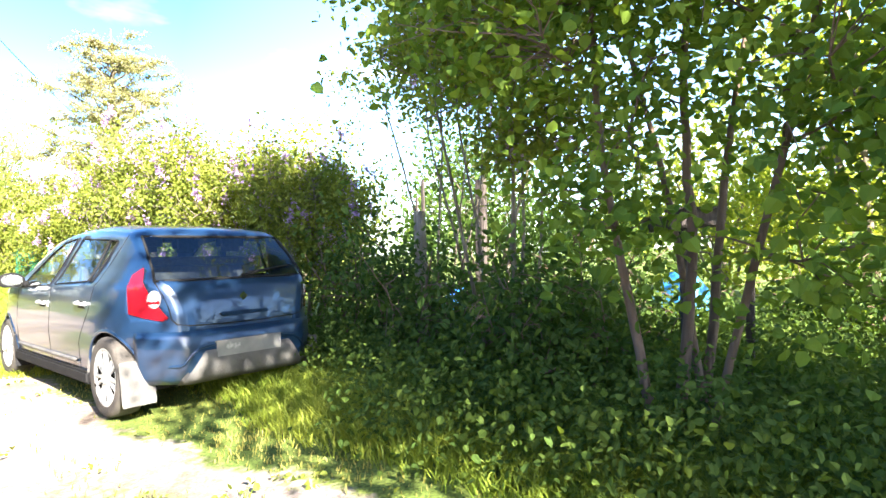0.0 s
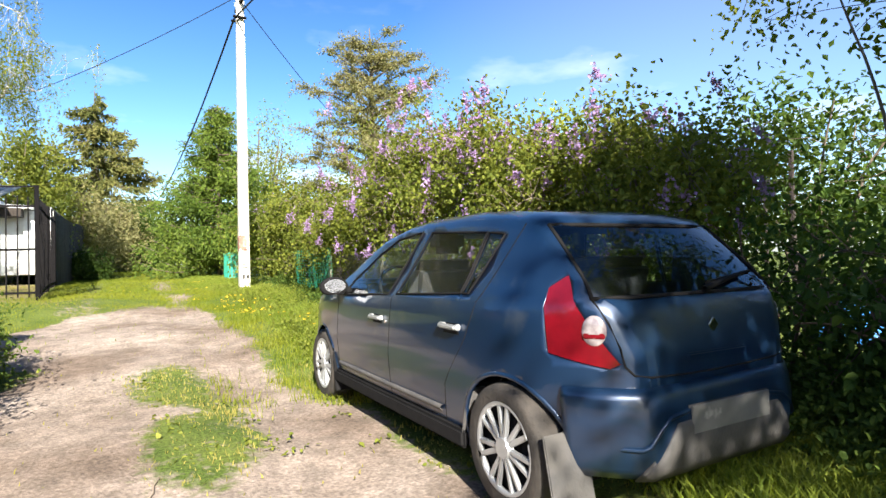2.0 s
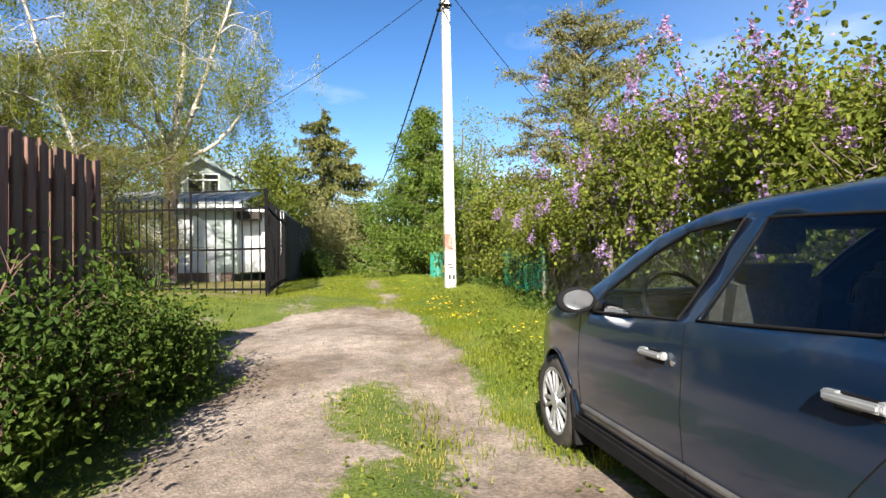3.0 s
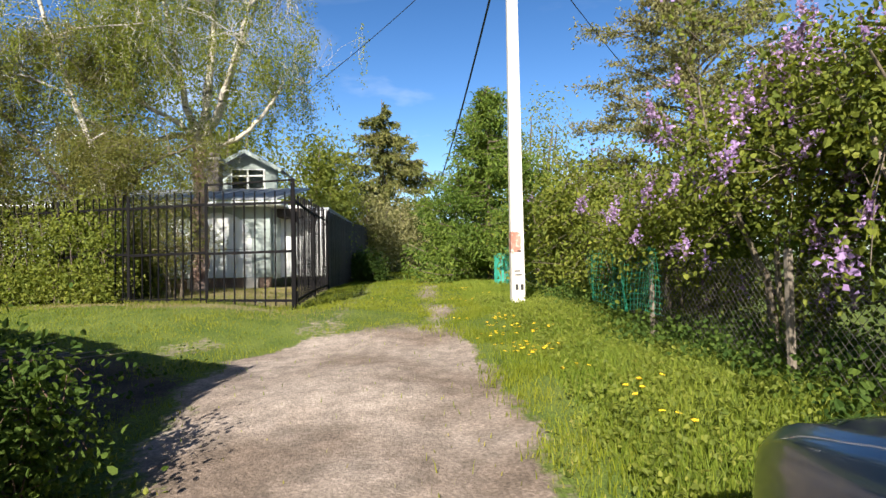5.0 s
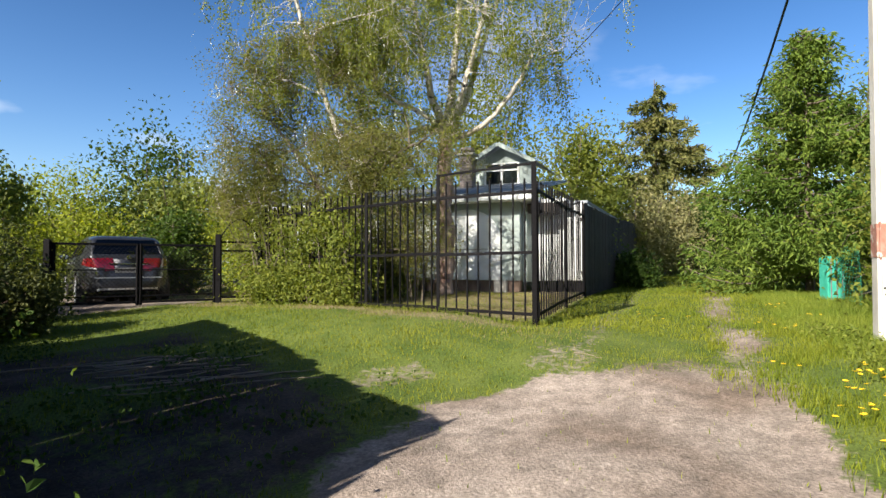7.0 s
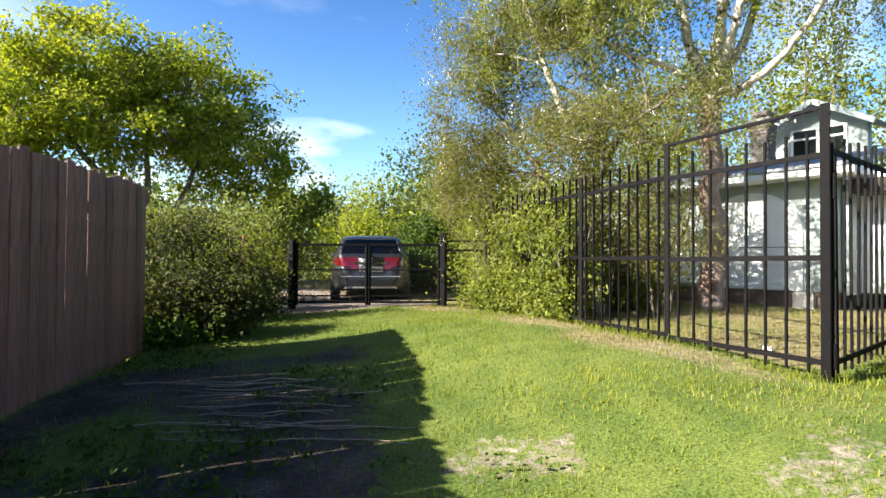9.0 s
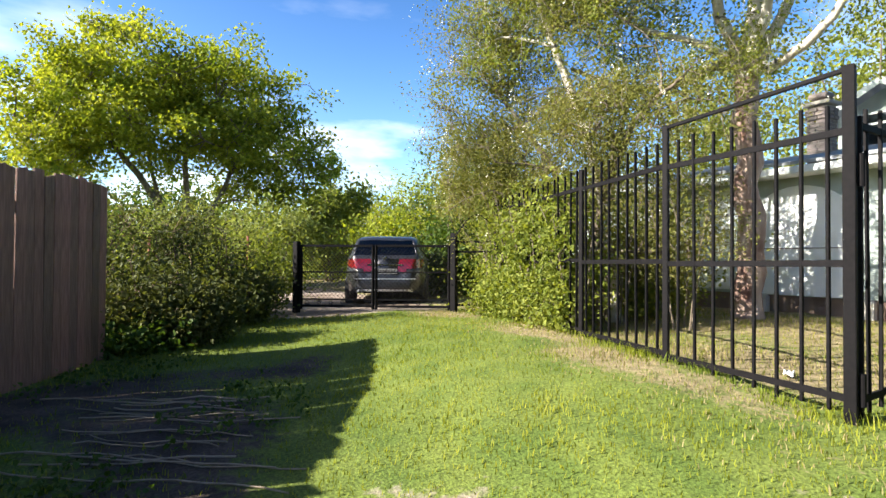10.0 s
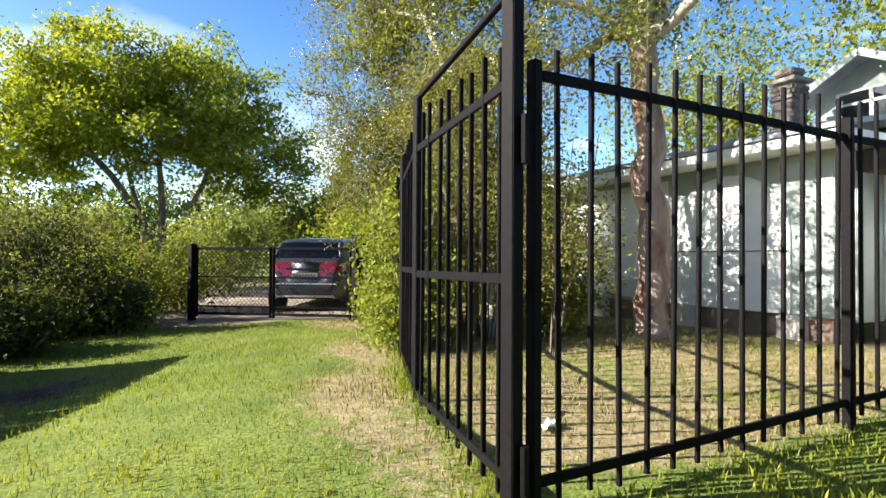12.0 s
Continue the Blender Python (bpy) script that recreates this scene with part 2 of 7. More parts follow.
BLUE_PLASTIC = material("blue_plastic_sheet", (0.03, 0.2, 0.55), (0.05, 0.26, 0.62), 5, 0.5)
RUST_RED = material("rust_red_paint", (0.3, 0.1, 0.07), (0.4, 0.17, 0.12), 12, 0.85, bump=0.4)
INK = material("black_paint", (0.02, 0.02, 0.02), None, 10, 0.7)
STRAW = material("dry_stick", (0.24, 0.19, 0.14), (0.34, 0.28, 0.21), 10, 0.9, random_by="object")
TERRACOTTA = material("terracotta_roof", (0.3, 0.12, 0.07), (0.4, 0.18, 0.1), 4, 0.85, bump=0.3)
RUST_PATCH = material("worn_rust_red_paint", (0.3, 0.12, 0.085), (0.42, 0.22, 0.17), 12, 0.85, bump=0.4, spots=(0.55, 0.52, 0.47), spot_scale=9, spot_at=0.5)

# ---- helpers of the place ----
def thing(name, label, category, at=(0, 0, 0), turn=0.0, group="", kind=""):
    ob = new(name)
    ob.empty_display_size = 0.2
    ob.matrix_basis = pose(*at, 0, 0, turn)
    return tagged(ob, label, category, group, kind)


def part(name, bm, mat, parent=None, label="", smooth=False):
    """One mesh object from a bmesh (or from mesh data that is shared), under a thing or a part."""
    if isinstance(bm, bpy.types.Mesh):
        me = bm
    else:
        me = bpy.data.meshes.new(name)
        bm.to_mesh(me)
        bm.free()
        for m in mat if isinstance(mat, (list, tuple)) else [mat]:
            me.materials.append(m)
        if smooth:
            me.polygons.foreach_set("use_smooth", [True] * len(me.polygons))
    ob = new(name, me)
    ob.parent = parent
    return tagged(ob, label)


def world_of(ob):
    return (world_of(ob.parent) if ob.parent else Matrix()) @ ob.matrix_basis


def place(ob, m):
    """Puts a part at a pose of the world."""
    ob.matrix_basis = world_of(ob.parent).inverted() @ m if ob.parent else m
    return ob


def soup(name, verts, faces, mats, which=None, smooth=False):
    """A mesh from arrays: all quads or all triangles."""
    verts, faces = np.asarray(verts, np.float32), np.asarray(faces, np.int32)
    me = bpy.data.meshes.new(name)
    k = faces.shape[1]
    me.vertices.add(len(verts))
    me.vertices.foreach_set("co", verts.ravel())
    me.loops.add(faces.size)
    me.loops.foreach_set("vertex_index", faces.ravel())
    me.polygons.add(len(faces))
    me.polygons.foreach_set("loop_start", np.arange(0, faces.size, k, dtype=np.int32))
    me.polygons.foreach_set("loop_total", np.full(len(faces), k, np.int32))
    if which is not None:
        me.polygons.foreach_set("material_index", np.asarray(which, np.int32))
    me.polygons.foreach_set("use_smooth", np.full(len(faces), smooth, bool))
    for m in mats:
        me.materials.append(m)
    me.update(calc_edges=True)
    return me


def box(bm, centre, size, bevel=0.0, turn=None):
    m = Matrix.Translation(centre) @ (turn or Matrix()) @ Matrix.Diagonal((*size, 1))
    made = bmesh.ops.create_cube(bm, size=1, matrix=m)
    if bevel:
        edges = {e for v in made["verts"] for e in v.link_edges}
        bmesh.ops.bevel(bm, geom=list(edges), offset=bevel, segments=2, affect="EDGES", clamp_overlap=True)
    return bm


def boxed(centre, size, bevel=0.0, turn=None):
    return box(bmesh.new(), centre, size, bevel, turn)


def rod(bm, a, b, r, r2=None, n=8):
    a, b = Vector(a), Vector(b)
    d = b - a
    m = Matrix.Translation((a + b) / 2) @ d.to_track_quat("Z", "Y").to_matrix().to_4x4()
    bmesh.ops.create_cone(bm, cap_ends=True, segments=n, radius1=r, radius2=r if r2 is None else r2, depth=d.length, matrix=m)
    return bm


def tube_arrays(points, radii, n=6):
    """Verts and quads of a tube along points."""
    pts = np.asarray(points, float)
    tan = np.gradient(pts, axis=0)
    tan /= np.linalg.norm(tan, axis=1)[:, None] + 1e-9
    ref = np.where(np.abs(tan[:, 2:3]) > 0.9, [[1.0, 0, 0]], [[0, 0, 1.0]])
    u = np.cross(tan, ref)
    u /= np.linalg.norm(u, axis=1)[:, None] + 1e-9
    v = np.cross(tan, u)
    a = np.arange(n) * 2 * np.pi / n
    ring = np.cos(a)[None, :, None] * u[:, None] + np.sin(a)[None, :, None] * v[:, None]
    verts = (pts[:, None] + ring * np.asarray(radii, float)[:, None, None]).reshape(-1, 3)
    k = np.arange(len(pts) - 1)[:, None] * n
    j = np.arange(n)[None]
    quads = np.stack([k + j, k + (j + 1) % n, k + n + (j + 1) % n, k + n + j], -1).reshape(-1, 4)
    return verts, quads


def tubes(name, lines, mat, n=6, mats=None, which=None, thin=0.0):
    vs, fs, w, at = [], [], [], 0
    for i, (pts, radii) in enumerate(lines):
        v, f = tube_arrays(pts, radii, 3 if max(radii) < thin else n)
        vs.append(v), fs.append(f + at)
        w.append(np.full(len(f), 0 if which is None else which[i]))
        at += len(v)
    return soup(name, np.concatenate(vs), np.concatenate(fs), mats or [mat], np.concatenate(w), True)


HILL = np.array([(2, 0, 0.0), (0, 0, 0.0), (-4, 0, 0.03), (-4.4, 1.5, 0.02), (-7, 1.5, 0.06), (-7, 0, 0.12), (-9, 0.5, 0.24), (-12, -0.9, 0.28), (-11, 0.4, 0.34),
                 (-14.3, 0.6, 0.44), (-15.5, -1.4, 0.56), (-15.7, -2.9, 0.7), (-16.2, -4.4, 0.68), (-16.9, -8.4, 0.6), (-14.5, -10, 0.55), (-12, -5, 0.42), (-8.8, -1.8, 0.16),
                 (-20, -4, 0.76), (-22, 0.5, 0.72), (-30, 0.5, 0.9), (-14.7, 2.3, 0.62), (-10, 3, 0.42), (-4, 3, 0.2), (-1, 2.6, 0.22), (-1, 4.5, 0.25), (-15.5, -14, 0.6), (-24, -10, 0.75), (-40, 0, 1.0), (5, -3, 0.0), (-4, -2.5, 0.05)])


def land(x, y):
    """The height of the ground."""
    x, y = np.asarray(x, float), np.asarray(y, float)
    d = (x[..., None] - HILL[:, 0]) ** 2 + (y[..., None] - HILL[:, 1]) ** 2
    w = 1.0 / (d + 0.8) ** 2
    return (w * HILL[:, 2]).sum(-1) / w.sum(-1)


def ground_z(x, y):
    return float(land(x, y))


def wave(x, y, s, seed=0.0):
    """Smooth noise from -1 to 1 without a repeat in sight."""
    a = np.sin(x * s + 1.7 * np.sin(y * s * 0.73 + seed) + seed) + np.sin(y * s * 1.13 + 1.9 * np.sin(x * s * 0.61 - seed * 1.3) + 2.1 * seed)
    b = np.sin((x + y) * s * 2.3 + seed * 3.1 + np.sin(y * s * 3.1)) + np.sin((x - y) * s * 2.1 - seed + np.sin(x * s * 2.7))
    return a * 0.35 + b * 0.15


def smooth(a, b, v):
    t = np.clip((v - a) / (b - a), 0, 1)
    return t * t * (3 - 2 * t)


def gravel(x, y):
    """How bare and gravelly the ground is, 0 to 1."""
    edge = 0.3 * wave(x, y, 1.1, 1.0) + 0.2 * wave(x, y, 4.0, 2.0) + 0.1 * wave(x, y, 11.0, 4.0)
    right = np.interp(x, [-16, -13.5, -11.6, -9.6, -7.5, -6.5, -2.5, 0, 4], [1.2, 1.2, 1.32, 1.42, 1.3, 1.6, 1.6, 1.4, 1.3])
    left = np.interp(x, [-16, -13.6, -12.7, -12.1, -11, -9.6, -8.8, -6, -2, 2], [-0.3, -0.5, -0.9, -1.25, -1.3, -1.2, -0.95, -0.85, -1.1, -1.3])
    yard = smooth(-0.22, 0.26, right + 0.5 * edge - y) * smooth(-0.3, 0.3, y - left + edge) * smooth(-15.6, -12.4, x + 1.6 * edge)
    island = np.exp(-(((x + 6.8) / 1.7) ** 2 + ((y - 0.45 + 0.5 * edge) / 0.4) ** 2) * 1.3) + 0.6 * np.exp(-(((x + 2.4) / 1.2) ** 2 + ((y - 1.0) / 0.35) ** 2))
    yard = yard * (1 - np.clip(island * (1.15 + 1.2 * wave(x, y, 3.0, 6.0)), 0, 0.72))
    track = np.exp(-((y - 1.0 + 0.3 * edge) / 0.33) ** 2) * np.clip(0.66 + 0.45 * wave(x, y, 2.4, 3), 0.3, 0.85) + np.exp(-((y + 0.55 + 0.3 * edge) / 0.24) ** 2) * 0.45
    track = track * smooth(-11, -13, x) * smooth(-30, -22, x)
    bare = 0.5 * np.exp(-(((x + 12.9 + edge) / 0.55) ** 2 + ((y + 1.95 - edge) / 0.4) ** 2) ** 1.1)
    bare = np.maximum(bare, np.exp(-(((x + 13.9 + edge) / 0.8) ** 2 + ((y + 0.8 - edge) / 0.4) ** 2) ** 1.1) * 0.5)
    bare = np.maximum(bare, smooth(-8.6, -9.4, y) * smooth(-17.6, -17.0, x) * smooth(-13.6, -14.2, x) * 0.85)
    return np.clip(np.maximum(np.maximum(yard, track), bare), 0, 1)


def dry(x, y):
    """How straw-like the grass is: along the steel fence and in the yard behind it."""
    line = np.interp(y, [-9, -8.4, -5.9, -4.4, -2.9, -1.4, 0], [-17.1, -17.0, -16.7, -16.2, -15.7, -15.5, -15.4])
    band = np.exp(-((x - line - 0.35) / 0.55) ** 2) * smooth(0.2, -1.2, y)
    yard = smooth(0.0, -0.4, x - line) * smooth(-1.2, -1.7, y) * 0.8
    return np.clip(np.maximum(band * np.clip(0.6 + 0.9 * wave(x, y, 1.6, 3.0), 0.2, 1), yard * (0.85 + 0.4 * wave(x, y, 2.0, 3.0))), 0, 1)


def shade_earth(x, y):
    """How much dark trodden soil shows beside the brown fence, spread and darkened to deepen the fence's shade."""
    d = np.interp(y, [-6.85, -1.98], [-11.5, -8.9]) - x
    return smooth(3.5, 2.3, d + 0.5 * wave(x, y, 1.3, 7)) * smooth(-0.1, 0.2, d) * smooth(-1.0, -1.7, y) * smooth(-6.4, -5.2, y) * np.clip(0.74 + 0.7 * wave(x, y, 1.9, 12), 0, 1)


def rough_verge(x, y):
    """How high and rank the grass stands."""
    right = np.interp(x, [-30, -16, -12, -9, -7, -6, -3.6, -2.5, 0, 4], [1.6, 1.5, 1.75, 1.5, 1.6, 2.2, 1.9, 1.6, 1.5, 1.5])
    return smooth(0.0, 0.5, y - right) + smooth(-1.2, -1.7, y) * smooth(-9.2, -8.7, x)


# ---- ground ----
def spread(lo, hi, step, far):
    core = list(np.arange(lo, hi + step / 2, step))
    out, s = [], step
    v = hi
    while v < far:
        s *= 1.35
        v += s
        out.append(v)
    out2, s, v = [], step, lo
    while v > -far:
        s *= 1.35
        v -= s
        out2.append(v)
    return np.array(out2[::-1] + core + out)


gx, gy = spread(-24, 4, 0.125, 1500), spread(-11, 5, 0.125, 1500)
GX, GY = np.meshgrid(gx, gy, indexing="ij")
GZ = land(GX, GY)
near = smooth(40, 25, np.hypot(GX + 10, GY))
GZ = GZ + near * (0.012 * wave(GX, GY, 2.2, 4) + 0.008 * wave(GX, GY, 7, 5)) - near * 0.03 * np.exp(-((GY - 0.95) / 0.3) ** 2)
idx = np.arange(GX.size).reshape(GX.shape)
quads = np.stack([idx[:-1, :-1], idx[1:, :-1], idx[1:, 1:], idx[:-1, 1:]], -1).reshape(-1, 4)


def ground_material():
    m = bpy.data.materials.new("ground")
    m.use_nodes = True
    n, l = m.node_tree.nodes, m.node_tree.links
    p = n["Principled BSDF"]
    p.inputs["Roughness"].default_value = 0.95
    p.inputs["Specular IOR Level"].default_value = 0.2
    tex = n.new("ShaderNodeTexCoord")

    def noise_ramp(scale, a, b, lo=0.35, hi=0.65, detail=6):
        t, r = n.new("ShaderNodeTexNoise"), n.new("ShaderNodeValToRGB")
        t.inputs["Scale"].default_value, t.inputs["Detail"].default_value = scale, detail
        l.new(tex.outputs["Object"], t.inputs["Vector"])
        r.color_ramp.elements[0].position, r.color_ramp.elements[1].position = lo, hi
        r.color_ramp.elements[0].color, r.color_ramp.elements[1].color = (*a, 1), (*b, 1)
        l.new(t.outputs[0], r.inputs[0])
        return r.outputs[0]

    def mix(f, a, b, kind="MIX"):
        x = n.new("ShaderNodeMix")
        x.data_type, x.blend_type = "RGBA", kind
        l.new(f, x.inputs[0]) if hasattr(f, "node") else None
        if not hasattr(f, "node"):
            x.inputs[0].default_value = f
        l.new(a, x.inputs[6]), l.new(b, x.inputs[7])
        return x.outputs[2]

    def named(name):
        a = n.new("ShaderNodeAttribute")
        a.attribute_name = name
        return a.outputs["Fac"]

    stone = n.new("ShaderNodeTexVoronoi")
    stone.inputs["Scale"].default_value = 55
    l.new(tex.outputs["Object"], stone.inputs["Vector"])
    pebble = n.new("ShaderNodeValToRGB")
    for e, (pos, c) in zip(pebble.color_ramp.elements, ((0.0, (0.8, 0.77, 0.75)), (1.0, (1.25, 1.2, 1.16)))):
        e.position, e.color = pos, (*c, 1)
    l.new(stone.outputs["Color"], pebble.inputs[0])
    soil = noise_ramp(0.9, (0.185, 0.15, 0.125), (0.345, 0.305, 0.275))
    soil = mix(1.0, soil, noise_ramp(6, (0.78, 0.78, 0.77), (1.18, 1.17, 1.16)), "MULTIPLY")
    soil = mix(1.0, soil, noise_ramp(40, (0.78, 0.77, 0.76), (1.2, 1.2, 1.2)), "MULTIPLY")
    soil = mix(1.0, soil, pebble.outputs[0], "MULTIPLY")
    turf = noise_ramp(2.1, (0.078, 0.118, 0.023), (0.13, 0.165, 0.035))
    turf = mix(1.0, turf, noise_ramp(55, (0.6, 0.6, 0.6), (1.35, 1.35, 1.3)), "MULTIPLY")
    straw = noise_ramp(9, (0.17, 0.145, 0.075), (0.29, 0.235, 0.14))
    straw = mix(1.0, straw, noise_ramp(70, (0.65, 0.65, 0.65), (1.3, 1.3, 1.3)), "MULTIPLY")
    edge = n.new("ShaderNodeTexNoise")
    edge.inputs["Scale"].default_value, edge.inputs["Detail"].default_value = 14, 8
    l.new(tex.outputs["Object"], edge.inputs["Vector"])

    def broken(value):
        a = n.new("ShaderNodeMath")
        a.operation = "ADD"
        b = n.new("ShaderNodeMapRange")
        b.inputs[1].default_value, b.inputs[2].default_value = 0.85, 1.15
        l.new(value, a.inputs[0]), l.new(edge.outputs[0], a.inputs[1])
        l.new(a.outputs[0], b.inputs[0])
        return b.outputs[0]

    green = mix(broken(named("dry")), turf, straw)
    # dark soil beside the fence, with part of the fence's shade in its colour
    shade_mould = mix(1.0, noise_ramp(3, (0.042, 0.032, 0.027), (0.09, 0.07, 0.058)), noise_ramp(45, (0.7, 0.7, 0.7), (1.3, 1.3, 1.3)), "MULTIPLY")
    l.new(mix(broken(named("shade_earth")), mix(broken(named("gravel")), green, soil), shade_mould), p.inputs["Base Color"])
    b = n.new("ShaderNodeBump")
    b.inputs["Strength"].default_value, b.inputs["Distance"].default_value = 0.55, 0.02
    nb = n.new("ShaderNodeTexNoise")
    nb.inputs["Scale"].default_value, nb.inputs["Detail"].default_value = 60, 5
    l.new(tex.outputs["Object"], nb.inputs["Vector"])
    l.new(nb.outputs[0], b.inputs["Height"])
    l.new(b.outputs[0], p.inputs["Normal"])
    return m


ground_mesh = soup("ground", np.stack([GX, GY, GZ], -1).reshape(-1, 3), quads, [ground_material()], None, True)
for key, field in (("gravel", gravel(GX, GY) * near), ("dry", dry(GX, GY) * near), ("shade_earth", shade_earth(GX, GY) * near)):
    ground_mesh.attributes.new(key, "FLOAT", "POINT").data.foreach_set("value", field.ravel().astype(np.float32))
tagged(new("ground", ground_mesh), "gravel track and mown grass ground rising gently along a lane", "ground", kind="structure")

rng = np.random.default_rng(7)


def leaves(pos, size, up=0.5, width=0.6, droop=0.0, gen=rng, out=None):
    """Verts and quads of folded leaves at pos: base, side, tip, side."""
    n = len(pos)
    axis = gen.normal(size=(n, 3))
    axis[:, 2] -= droop
    if out is not None:
        axis += out
    axis /= np.linalg.norm(axis, axis=1)[:, None]
    nor = gen.normal(size=(n, 3))
    nor[:, 2] += up * 3
    side = np.cross(axis, nor)
    side /= np.linalg.norm(side, axis=1)[:, None] + 1e-9
    nor = np.cross(side, axis)
    s = size * gen.uniform(0.65, 1.3, n)[:, None]
    mid = pos + axis * s * 0.45
    fold = nor * s * 0.12
    v = np.stack([pos, mid + side * s * width * 0.5 + fold, pos + axis * s - fold * 0.6, mid - side * s * width * 0.5 + fold], 1).reshape(-1, 3)
    return v, np.arange(n * 4).reshape(-1, 4)


def fine_leaves(pos, size, up=0.5, width=0.6, droop=0.0, gen=rng):
    """Leaves of two halves folded along the midrib, with a rounded outline."""
    n = len(pos)
    axis = gen.normal(size=(n, 3))
    axis[:, 2] -= droop + 0.25
    axis /= np.linalg.norm(axis, axis=1)[:, None]
    nor = gen.normal(size=(n, 3))
    nor[:, 2] += up * 3
    side = np.cross(axis, nor)
    side /= np.linalg.norm(side, axis=1)[:, None] + 1e-9
    nor = np.cross(side, axis)
    s = size * gen.uniform(0.6, 1.3, n)[:, None]
    tip = pos + axis * s - nor * s * gen.uniform(0, 0.25, n)[:, None]
    lift = nor * s * gen.uniform(0.02, 0.2, n)[:, None]
    a, b = pos + axis * s * 0.22 + lift, pos + axis * s * 0.66 + lift * 0.6
    w = side * s * width * 0.5
    v = np.stack([pos, a + w * 0.95, b + w * 0.8, tip, b - w * 0.8, a - w * 0.95], 1).reshape(-1, 3)
    k = np.arange(n)[:, None] * 6
    return v, np.concatenate([k + [[0, 1, 2, 3]], k + [[0, 3, 4, 5]]], 0)


def crown_points(blobs, k, gen, hollow=0.45):
    """k points in a set of ellipsoids (centre, radii), nearer the outside."""
    vol = np.array([np.prod(b[1]) ** 0.8 for b in blobs])
    pick = gen.choice(len(blobs), k, p=vol / vol.sum())
    d = gen.normal(size=(k, 3))
    d /= np.linalg.norm(d, axis=1)[:, None]
    lump = 1 + 0.3 * np.sin(d[:, 0] * 5 + pick) * np.sin(d[:, 1] * 6 + 2 * pick) + 0.2 * np.sin(d[:, 2] * 9 + d[:, 0] * 7 + pick)
    lump = lump * np.where(gen.random(k) < 0.12, gen.uniform(1.05, 1.35, k), 1)
    r = (hollow + (1 - hollow) * gen.random(k) ** 0.6) * lump
    c, e = np.array([b[0] for b in blobs], float)[pick], np.array([b[1] for b in blobs], float)[pick]
    return c + d * r[:, None] * e


def bend(a, b, gen, sag=0.0, k=6, wob=0.08):
    t = np.linspace(0, 1, k)[:, None]
    a, b = np.asarray(a, float), np.asarray(b, float)
    p = a + (b - a) * t
    w = gen.normal(size=3) * np.linalg.norm(b - a) * wob
    p = p + np.sin(t * np.pi) * w + np.sin(t * 2 * np.pi) * gen.normal(size=3) * np.linalg.norm(b - a) * wob * 0.4
    p[:, 2] += np.sin(t[:, 0] * np.pi) * sag
    return p


